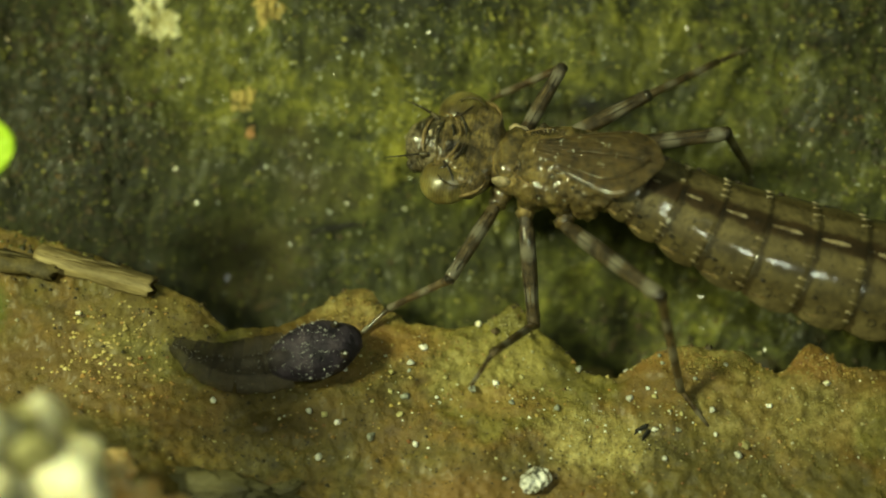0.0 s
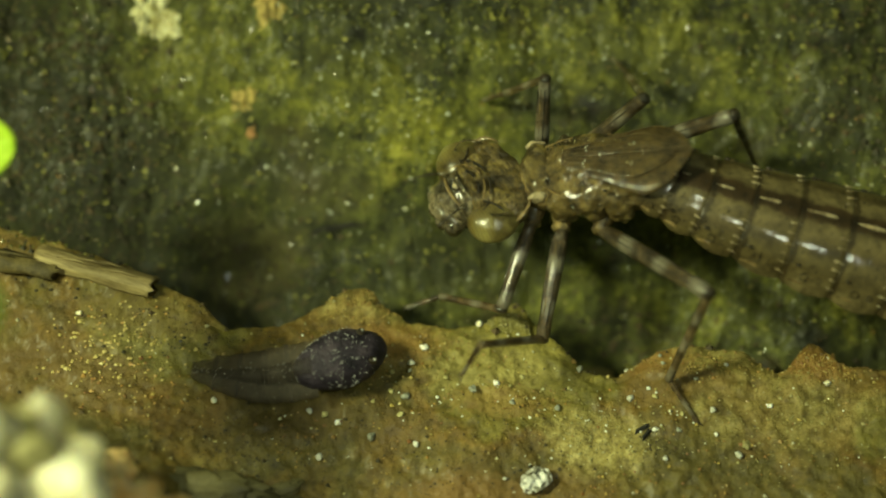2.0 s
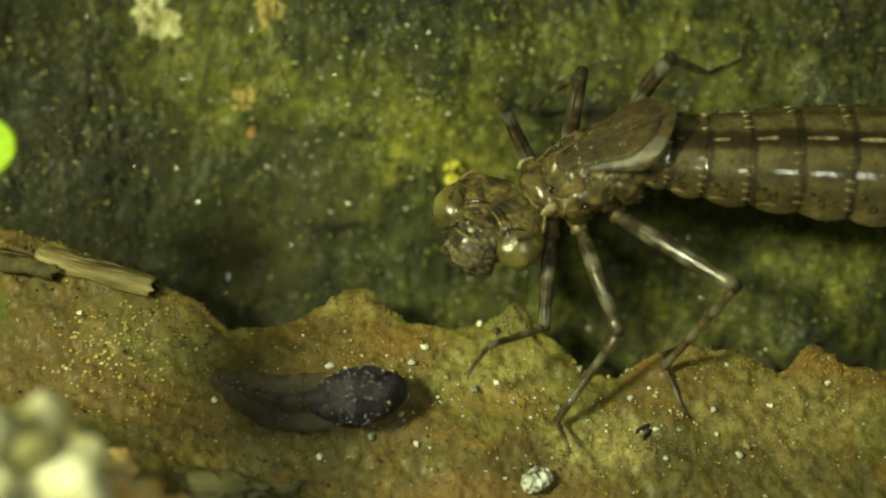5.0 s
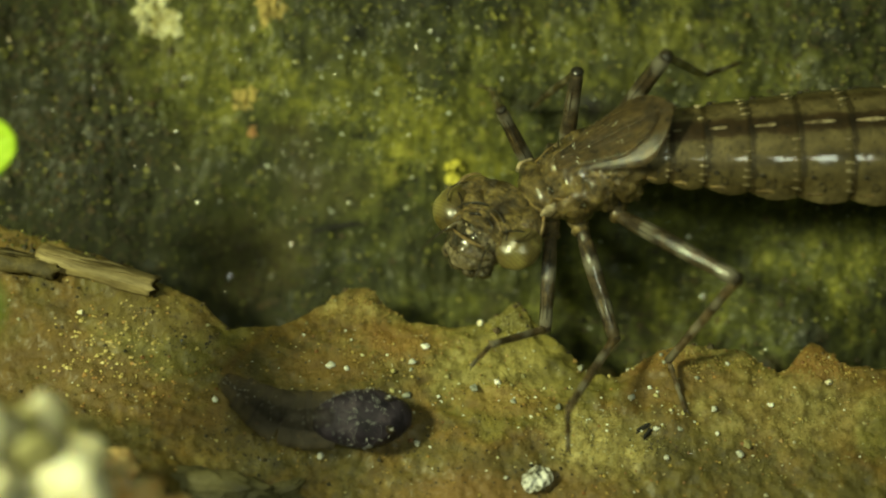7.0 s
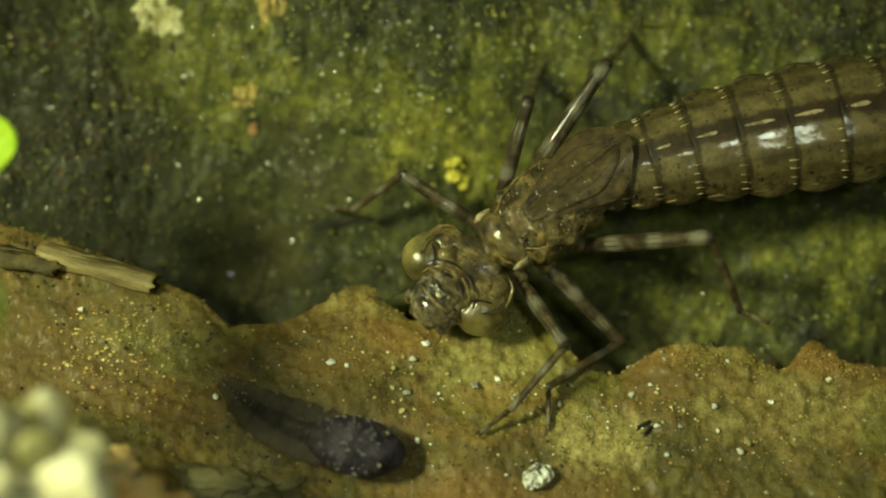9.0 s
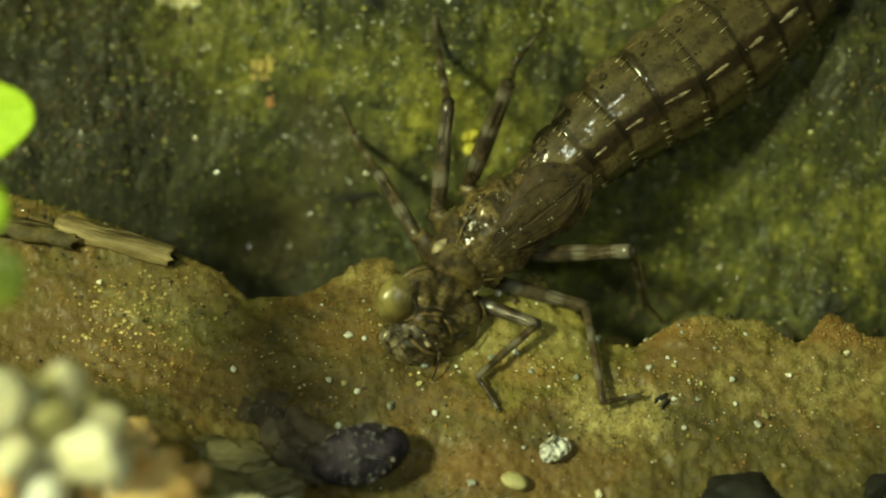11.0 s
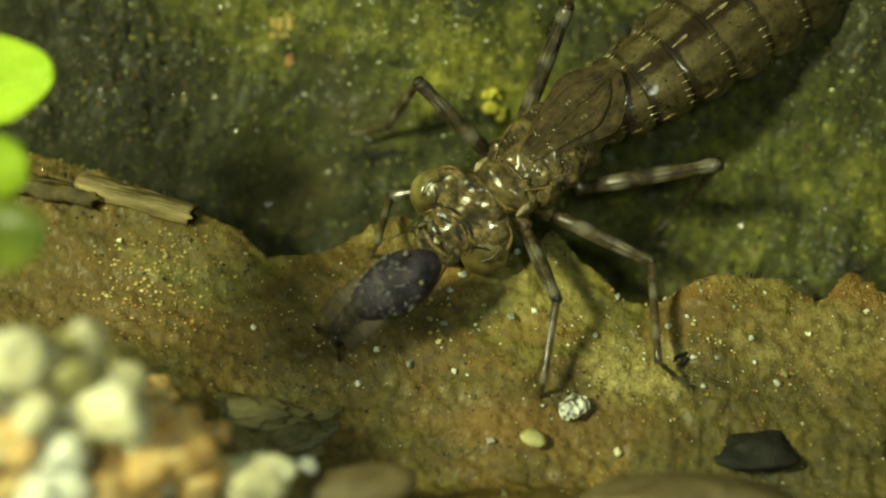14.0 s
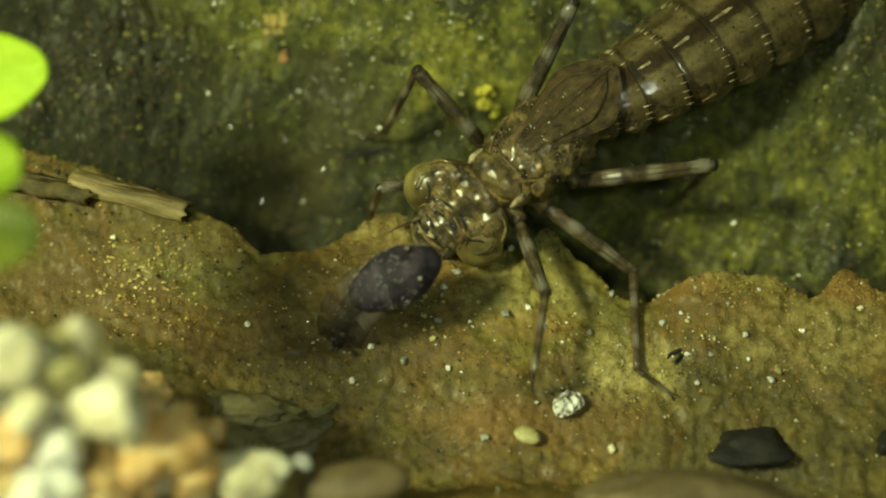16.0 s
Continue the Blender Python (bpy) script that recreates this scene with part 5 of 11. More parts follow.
def scatter(name, count, area, sizes, mat, seed, label, cluster=None):
    """Loose grains strewn over the rocks, one object."""
    rnd = np.random.RandomState(seed)
    base = np.array([(0, 0, 1), (1, 0, 0), (0, 1, 0), (-1, 0, 0), (0, -1, 0), (0, 0, -1)], float)
    tri = [(0, 1, 2), (0, 2, 3), (0, 3, 4), (0, 4, 1), (5, 2, 1), (5, 3, 2), (5, 4, 3), (5, 1, 4)]
    x, y = rnd.uniform(area[0], area[1], count), rnd.uniform(area[2], area[3], count)
    if cluster is not None:
        x, y = rnd.normal(cluster[0], cluster[2], count), rnd.normal(cluster[1], cluster[3], count)
    bz = np.where(y > -13, boulder_height(x, y), -99)
    sz = np.where(y < 3.5, slab_height(x, np.minimum(y, 3.4)), -99)
    z = np.maximum(bz, sz)
    keep = np.abs(bz - sz) > 0.8
    r = sizes[0] * np.exp(rnd.normal(0, 1, count) * sizes[1])
    r = np.minimum(r, sizes[2])
    verts, faces = [], []
    for i in np.nonzero(keep)[0]:
        a = rnd.uniform(0, 6.28)
        c, s = math.cos(a), math.sin(a)
        jit = base * (0.7 + 0.6 * rnd.rand(6, 1))
        q = np.stack([jit[:, 0] * c - jit[:, 1] * s, jit[:, 0] * s + jit[:, 1] * c, jit[:, 2] * 0.75], 1) * r[i] + (x[i], y[i], z[i] + 0.35 * r[i])
        k = len(verts)
        verts += [tuple(p * MM) for p in q]
        faces += [(t[0] + k, t[1] + k, t[2] + k) for t in tri]
    me = bpy.data.meshes.new(name)
    me.from_pydata(verts, [], faces)
    me.materials.append(mat)
    return tagged(new(name, me), label, "sand", kind="stuff")


pebbles()
for c, r, turn, tilt, seed in (((-15.9, -19.4), (4.8, 1.6, 0.6), -6, (14, 3), 1.0), ((-13.2, -20.9), (4.6, 1.6, 0.6), 4, (16, -5), 2.0),
                               ((-16.7, -22.4), (3.6, 1.4, 0.5), -15, (10, 6), 3.0), ((-10.7, -18.8), (1.5, 0.7, 0.4), 25, (12, 0), 4.0)):
    flake(c, r, turn, tilt, seed)
lump("stone", BROWN, (-7.6, -28.2), (3.8, 1.6, 1.3), 101, 5, 0.2, 3, "rough brown stone at the gravel's edge", "stone")
lump("stone", BROWN, (13.6, -27.6), (6.6, 1.9, 1.4), 102, -3, 0.2, 4, "long low brown stone on the bank", "stone")
lump("stone", BLACKISH, (18.4, -20.5), (3.2, 1.7, 1.1), 103, 12, 0.3, 4, "black angular stone lying on the slab", "stone", facets=2)
lump("stone", BLACKISH, (27.4, -20.2), (1.1, 0.7, 0.5), 107, 40, 0.22, 3, "small black stone lying on the slab", "stone")
lump("pebble", SALLOW, (3.4, -20.0), (0.9, 0.6, 0.45), 104, -20, 0.15, 3, "small yellowish pebble on the slab", "pebble")
lump("pebble", WHITE, (-10.8, -26.2), (0.8, 0.75, 0.65), 105, 0, 0.15, 2, "small white quartz pebble on gravel", "pebble")
for i, (x, y, r, mat, col) in enumerate(((-1.34, -8.7, 0.38, WHITE, "white"), (-7.1, -14.4, 0.32, WHITE, "white"), (-4.9, -15.2, 0.42, GREY, "grey"), (2.5, -6.6, 0.36, CREAM, "cream"),
                                          (3.6, -11.2, 0.33, WHITE, "white"), (2.0, -11.9, 0.4, GREY, "grey"), (26.4, -11.0, 0.35, CREAM, "cream"), (22.3, -12.6, 0.3, WHITE, "white"),
                                          (20.5, -15.2, 0.5, OLIVE, "olive"), (-15.6, -13.0, 0.3, WHITE, "white"), (9.0, -20.6, 0.4, CREAM, "cream"), (0.6, -20.2, 0.4, GREY, "grey"), (-25.2, -7.3, 0.3, CREAM, "cream"))):
    lump("grain", mat, (x, y), (0.72 * r, r * 0.6, r * 0.5), 130 + i, 31 * i, 0.45, 3, col + " coarse sand grain on the slab", "grain", "coarse grains")
rnd = random.Random(77)
for i in range(34):
    mat, col = rnd.choice(((SALLOW, "yellowish"), (GLINT, "glassy grey"), (SALLOW, "yellowish"), (GLINT, "glassy grey"), (GREY, "grey")))
    r = rnd.uniform(0.2, 0.4)
    lump("grain", mat, (rnd.uniform(-11, 20), rnd.uniform(-18, -9)), (0.75 * r, r * 0.65, r * 0.5), 200 + i, rnd.uniform(0, 180), 0.4, 2, col + " coarse sand grain on the slab", "grain", "coarse grains", 0.4, 4)
crystal((6.1, -17.9), (1.2, 0.98, 0.7))
stick("wood_splinter", (-28.2, -3.8), (-20.1, -5.7), 1.0, WOOD, 3.0, "pale split wood splinter with a broken end")
stick("twig", (-38.0, -2.6), (-26.8, -4.9), 1.05, SILTED, 5.0, "silt-covered waterlogged twig beside the splinter")
stick("plant_fragment", (13.0, -14.4), (14.3, -13.9), 0.06, BLACKISH, 9.0, "tiny black plant fragment on the slab")
stick("plant_fragment", (13.5, -15.0), (14.2, -14.2), 0.06, BLACKISH, 11.0, "tiny black plant fragment on the slab")
stick("needle", (-9.8, 2.3), (-5.6, 2.6), 0.13, BLACKISH, 7.0, "thin black plant needle on the boulder")
crust("algae_crust", (-21.6, 13.4), 1.9, CRUST, 3, "pale yellow crust patch on the boulder")
crust("algae_crust", (-12.9, 13.4), 1.3, DIM_CRUST, 6, "dull ochre crust patch on the boulder")
crust("algae_crust", (-14.6, 8.9), 0.95, DIM_CRUST, 9, "small ochre crust patch on the boulder")
crust("rust_patch", (-14.2, 7.4), 0.45, RUST, 12, "tiny rust-orange crust patch on the boulder")
tuft((0.75, 4.6), 0.92)
pond_plant()
scatter("slab_sand", 1300, (-34, 36, -28, -3), (0.065, 0.45, 0.2), SPECK, 1, "pale and rusty sand grains strewn over the slab")
scatter("sand_cluster", 230, (0, 0, 0, 0), (0.10, 0.4, 0.24), GOLD_SAND, 5, "cluster of yellow sand grains on the slab", (-22.8, -9.6, 2.2, 1.9))
scatter("boulder_sand", 2400, (-34, 36, -2, 24), (0.06, 0.42, 0.18), SPECK, 2, "pale sand grains caught in the boulder's algae")
scatter("algae_felt", 9000, (-34, 36, -4, 24), (0.11, 0.4, 0.26), FELT_BITS, 39, "short yellow-green algae felt on the boulder")
for i, (x, y, a, b, n) in enumerate(((-1.5, 7.0, 2.6, 1.1, 560), (-18, 11, 4.0, 2.6, 520), (7, 13, 4.5, 2.4, 620), (21, 4, 4.5, 2.0, 420), (-6, 11, 4, 2.5, 380), (28, 13, 4, 3, 300), (-26, 4, 4, 2, 200), (15, 16, 6, 2, 380))):
    scatter("algae_patch", n, (0, 0, 0, 0), (0.075, 0.4, 0.2), BRIGHT_BITS if i in (0, 2, 7) else ALGAE_BITS, 40 + i, "yellow-green algae tufts on the boulder", (x, y, a, b))
for i, (x, y, a, b, n, mat) in enumerate(((10.6, -14.6, 2.3, 1.3, 480, PALE_SAND), (24, -13, 4, 2, 500, PALE_SAND), (-6, -5.4, 1.6, 0.8, 420, OCHRE_SAND), (17, -9.6, 2.6, 0.9, 520, OCHRE_SAND), (27, -9.5, 1.2, 0.7, 260, OCHRE_SAND), (-3, -9, 3, 1.2, 380, OCHRE_SAND),
                                          (4.6, -6.8, 1.0, 0.8, 220, PALE_SAND), (-12, -15.5, 4, 2, 420, DARK_BITS), (3, -17, 6, 2.5, 420, DARK_BITS), (14.5, -15.4, 1.0, 0.4, 90, DARK_BITS), (-18, -8, 3.5, 1.5, 260, DARK_BITS))):
    scatter("silt_patch", n, (0, 0, 0, 0), (0.06, 0.4, 0.2), mat, 60 + i, "fine silt and sand settled on the slab", (x, y, a, b))
for i, (x, y, a, b, n) in enumerate(((-27, 5, 4.5, 5, 1500), (-15, -1, 4, 2.2, 600), (30, 9, 5, 6, 900), (13, -4, 5, 2, 500), (-30, 15, 4, 4, 600))):
    scatter("dark_algae", n, (0, 0, 0, 0), (0.14, 0.4, 0.34), DARK_BITS, 90 + i, "dark brown algae bits on the boulder", (x, y, a, b))
for i, (x, y, a, b, n) in enumerate(((-17.5, -11.5, 2.0, 1.0, 110), (-9.8, -15.4, 1.6, 1.0, 110), (-1.8, -14.7, 1.8, 1.0, 110), (4.8, -11.8, 2.2, 1.2, 150), (20, -16, 3.0, 1.5, 150), (-22, -13, 2.5, 1.5, 130), (12, -18, 3, 1.2, 110), (-8, -8.4, 1.5, 0.8, 80), (25, -9.4, 1.6, 0.6, 110))):
    scatter("rust_flecks", n // 3, (0, 0, 0, 0), (0.09, 0.4, 0.2), RUST_SAND, 120 + i, "rusty orange grains stuck to the slab", (x, y, a, b))
for i, (x, y, a, b, n) in enumerate(((-2, 9, 7, 3.0, 200), (10, 8, 9, 3.5, 170), (-16, 9, 6, 3, 110), (-8, 4, 8, 2.5, 70), (25, 6, 7, 5, 110), (22, -2, 7, 2.5, 50))):
    scatter("mica_glints", n, (0, 0, 0, 0), (0.062, 0.5, 0.2), GLINTS, 160 + i, "tiny silvery mineral glints on the boulder", (x, y, a, b))
for i, (x, y, a, b, n) in enumerate(((3, -11, 8, 2.5, 60), (14, -14, 9, 2.5, 60), (-10, -12, 8, 3, 40))):
    scatter("mica_glints", n, (0, 0, 0, 0), (0.075, 0.4, 0.2), GLINTS, 170 + i, "tiny silvery mineral glints on the slab", (x, y, a, b))

# ---- movements ----
def at(t, x, y, z, rx, ry, rz):
    """A row for walk(): seconds, then a place in mm and a turn in degrees."""
    return (t, pose(x * MM, y * MM, z * MM, rx, ry, rz))


def motions():
    walk(nymph, [at(0, 4.96, -0.65, 9.11, -14.7, 7.4, 159.1), at(0.5, 4.95, -0.65, 9.11, -14.7, 7.4, 159.1), at(1, 4.94, -0.65, 9.11, -14.7, 7.4, 159.1), at(1.25, 5.10, -0.79, 8.98, -14.4, 7.8, 159.6), at(1.5, 5.45, -1.02, 8.76, -14.1, 8.5, 160.8), at(1.75, 6.09, -1.22, 8.58, -14.0, 10.8, 163.2), at(2, 6.78, -1.43, 8.39, -13.9, 14.4, 166.7), at(2.25, 7.26, -1.75, 8.07, -14.6, 18.7, 170.7), at(2.5, 7.51, -1.95, 7.87, -15.3, 22.3, 174.4), at(2.75, 7.49, -1.93, 7.88, -15.3, 23.8, 176.7), at(3, 7.44, -1.91, 7.89, -15.2, 24.8, 178.3), at(3.25, 7.26, -1.91, 7.90, -14.7, 25.5, 179.3), at(3.5, 7.08, -1.92, 7.90, -14.1, 26.1, -180.0), at(4, 6.95, -2.01, 7.83, -13.1, 27.5, -178.6), at(4.75, 6.90, -2.05, 7.80, -12.3, 28.3, -177.9), at(5.5, 6.88, -2.08, 7.78, -11.7, 29.0, -177.4), at(6.3, 6.85, -2.11, 7.76, -11.2, 29.6, -176.8), at(7, 6.80, -2.15, 7.72, -10.9, 29.8, -176.0), at(7.5, 6.50, -2.80, 6.95, -12.9, 29.0, -170.5), at(7.75, 6.26, -3.36, 6.33, -14.3, 28.8, -166.5), at(8, 5.92, -3.86, 5.75, -15.8, 28.5, -162.0), at(8.25, 5.41, -4.12, 5.41, -17.3, 26.1, -156.9), at(8.5, 4.87, -4.28, 5.19, -19.1, 24.1, -153.3), at(8.75, 4.49, -4.37, 5.07, -21.4, 24.4, -152.5), at(9, 4.17, -4.44, 4.99, -22.6, 24.9, -152.1), at(9.2, 3.94, -4.49, 4.93, -22.5, 25.1, -151.8), at(9.6, 3.20, -4.87, 4.62, -25.8, 24.2, -150.9), at(10, 2.27, -5.54, 4.11, -34.4, 22.0, -149.2), at(10.4, 1.21, -6.30, 3.54, -45.4, 19.4, -146.7), at(10.8, 0.10, -6.96, 3.05, -54.8, 17.4, -144.3), at(11.1, -0.73, -7.26, 2.82, -58.9, 16.5, -143.1), at(11.3, -1.27, -7.32, 2.77, -59.8, 16.0, -142.9), at(11.5, -1.83, -7.29, 2.76, -57.0, 15.5, -143.5), at(11.7, -2.08, -7.48, 2.51, -49.3, 16.6, -142.2), at(11.9, -1.39, -7.49, 2.43, -40.2, 19.2, -138.3), at(12.1, -0.32, -7.57, 2.32, -25.7, 21.0, -135.5), at(12.3, 0.33, -7.35, 2.54, -19.1, 21.4, -134.5), at(12.5, 0.80, -6.97, 2.90, -15.9, 21.4, -134.1), at(12.75, 1.29, -6.53, 3.31, -16.1, 20.6, -135.6), at(13, 1.59, -6.11, 3.68, -16.6, 19.5, -137.3), at(13.5, 1.75, -5.53, 4.21, -15.2, 18.5, -138.8), at(14, 1.70, -5.34, 4.36, -14.5, 17.7, -139.5), at(14.5, 1.77, -5.21, 4.46, -14.7, 17.2, -140.3), at(15, 1.46, -5.10, 4.57, -14.7, 16.8, -140.3), at(15.5, 1.58, -5.09, 4.60, -14.8, 16.9, -140.6), at(16, 1.71, -5.08, 4.61, -14.9, 17.0, -140.7)])
    walk(head, [at(0, 1.37, -0.13, 0.22, -9.6, -6.7, 2.7), at(0.5, 1.37, -0.13, 0.22, -9.6, -6.7, 2.7), at(1, 1.37, -0.13, 0.22, -9.6, -6.7, 2.7), at(1.25, 1.32, -0.02, 0.13, -7.7, -6.1, 4.9), at(1.5, 1.29, 0.10, 0.05, -5.2, -5.3, 9.4), at(1.75, 1.46, 0.05, 0.16, -5.5, -5.9, 20.7), at(2, 1.78, -0.07, 0.36, -7.4, -6.8, 33.9), at(2.25, 2.12, -0.22, 0.61, -8.4, -6.3, 43.8), at(2.5, 2.29, -0.33, 0.74, -9.3, -5.9, 49.4), at(2.75, 2.28, -0.28, 0.70, -13.3, -6.6, 47.8), at(3, 2.24, -0.24, 0.65, -16.9, -7.1, 46.5), at(3.25, 2.20, -0.22, 0.62, -17.4, -7.2, 46.4), at(3.5, 2.16, -0.20, 0.60, -17.7, -7.2, 46.2), at(4, 2.04, -0.28, 0.61, -16.8, -6.3, 44.0), at(4.75, 2.02, -0.30, 0.63, -16.5, -6.1, 43.0), at(5.5, 2.02, -0.30, 0.65, -16.2, -6.1, 42.4), at(6.3, 2.02, -0.31, 0.66, -15.9, -6.2, 41.8), at(7, 2.02, -0.32, 0.65, -15.7, -6.2, 41.0), at(7.5, 1.88, -0.44, 0.60, -14.1, -9.3, 36.3), at(7.75, 1.89, -0.34, 0.48, -15.6, -9.2, 31.1), at(8, 1.90, -0.20, 0.37, -16.3, -7.7, 24.9), at(8.25, 1.82, -0.09, 0.28, -12.1, -4.4, 18.6), at(8.5, 1.74, -0.02, 0.21, -8.6, -1.4, 13.9), at(8.75, 1.75, -0.03, 0.20, -8.1, -2.0, 11.0), at(9, 1.74, -0.04, 0.21, -8.7, -3.4, 9.2), at(9.2, 1.67, -0.04, 0.21, -9.9, -5.4, 10.2), at(9.6, 1.48, 0.04, 0.19, -11.9, -5.4, 11.6), at(10, 1.29, 0.18, 0.20, -11.7, -3.4, 13.5), at(10.4, 1.13, 0.35, 0.29, -10.0, -0.8, 16.0), at(10.8, 1.06, 0.53, 0.47, -7.9, 1.0, 18.8), at(11.1, 1.08, 0.68, 0.60, -6.9, 1.6, 20.4), at(11.3, 1.12, 0.81, 0.66, -6.6, 1.7, 21.3), at(11.5, 1.25, 0.91, 0.62, -4.5, -1.2, 22.4), at(11.7, 0.97, 0.67, 0.48, -7.8, 10.3, 21.2), at(11.9, 0.86, 0.30, 0.36, -9.8, 14.7, 10.3), at(12.1, 1.32, 0.23, 0.21, -9.5, 31.9, -9.5), at(12.3, 1.48, 0.09, 0.18, -12.2, 29.7, -13.2), at(12.5, 1.54, 0.02, 0.19, -13.0, 27.8, -14.2), at(12.75, 1.27, 0.02, 0.24, -18.1, 27.1, -13.6), at(13, 1.03, -0.04, 0.30, -23.1, 26.6, -12.5), at(13.5, 1.08, -0.19, 0.34, -18.3, 31.4, -11.7), at(14, 1.30, -0.30, 0.33, -19.1, 31.1, -11.6), at(14.5, 1.46, -0.33, 0.32, -18.3, 33.1, -9.8), at(15, 1.40, -0.20, 0.28, -20.9, 34.0, -9.6), at(15.5, 1.40, -0.25, 0.30, -19.8, 33.9, -9.3), at(16, 1.41, -0.30, 0.31, -18.7, 33.8, -9.0)])
    walk(prothorax, [at(0, 0.00, -0.00, -0.00, -2.8, -2.1, 0.7), at(0.5, -0.00, -0.00, 0.00, -2.8, -2.1, 0.7), at(1, 0.00, 0.00, 0.00, -2.8, -2.1, 0.7), at(1.25, -0.00, 0.00, 0.00, -2.2, -1.9, 1.4), at(1.5, 0.00, 0.00, 0.00, -1.4, -1.7, 2.8), at(1.75, 0.00, 0.00, 0.00, -1.4, -2.0, 6.1), at(2, 0.00, 0.00, -0.00, -1.7, -2.4, 9.9), at(2.25, 0.00, 0.00, -0.00, -1.9, -2.5, 12.6), at(2.5, 0.00, 0.00, 0.00, -2.1, -2.5, 14.1), at(2.75, 0.00, -0.00, 0.00, -3.2, -3.0, 13.6), at(3, 0.00, 0.00, -0.00, -4.2, -3.4, 13.2), at(3.25, 0.00, 0.00, 0.00, -4.3, -3.5, 13.1), at(3.5, 0.00, 0.00, 0.00, -4.4, -3.5, 13.1), at(4, -0.00, -0.00, 0.00, -4.3, -3.1, 12.5), at(4.75, 0.00, 0.00, 0.00, -4.2, -3.0, 12.3), at(5.5, -0.00, -0.00, 0.00, -4.2, -3.0, 12.1), at(6.3, 0.00, 0.00, 0.00, -4.1, -3.0, 11.9), at(7, 0.00, 0.00, 0.00, -4.0, -3.0, 11.7), at(7.5, 0.00, 0.00, 0.00, -3.5, -3.6, 10.3), at(7.75, 0.00, 0.00, 0.00, -4.0, -3.6, 8.9), at(8, 0.00, 0.00, 0.00, -4.4, -3.0, 7.1), at(8.25, 0.00, 0.00, 0.00, -3.4, -1.7, 5.4), at(8.5, -0.00, 0.00, 0.00, -2.5, -0.6, 4.1), at(8.75, -0.00, -0.00, 0.00, -2.4, -0.8, 3.3), at(9, -0.00, 0.00, 0.00, -2.6, -1.2, 2.7), at(9.2, 0.00, -0.00, 0.00, -2.8, -1.8, 3.0), at(9.6, -0.00, -0.00, 0.00, -3.4, -1.9, 3.3), at(10, 0.00, 0.00, 0.00, -3.4, -1.3, 4.0), at(10.4, 0.00, 0.00, 0.00, -2.9, -0.5, 4.8), at(10.8, 0.00, 0.00, 0.00, -2.4, 0.0, 5.6), at(11.1, 0.00, -0.00, -0.00, -2.1, 0.2, 6.1), at(11.3, 0.00, 0.00, 0.00, -2.0, 0.2, 6.4), at(11.5, 0.00, 0.00, 0.00, -1.3, -0.5, 6.7), at(11.7, 0.00, 0.00, 0.00, -2.7, 2.7, 6.4), at(11.9, -0.00, -0.00, -0.00, -3.2, 4.2, 3.3), at(12.1, -0.00, -0.00, 0.00, -2.1, 9.5, -2.1), at(12.3, 0.00, 0.00, 0.00, -2.7, 9.0, -3.1), at(12.5, -0.00, 0.00, -0.00, -3.0, 8.5, -3.4), at(12.75, 0.00, -0.00, 0.00, -4.5, 8.4, -3.0), at(13, 0.00, 0.00, 0.00, -6.0, 8.3, -2.4), at(13.5, 0.00, 0.00, 0.00, -4.5, 9.6, -2.2), at(14, 0.00, 0.00, 0.00, -4.7, 9.5, -2.2), at(14.5, 0.00, 0.00, 0.00, -4.5, 10.0, -1.6), at(15, 0.00, 0.00, 0.00, -5.2, 10.3, -1.4), at(15.5, -0.00, 0.00, 0.00, -5.0, 10.2, -1.4), at(16, 0.00, 0.00, -0.00, -4.7, 10.2, -1.4)])
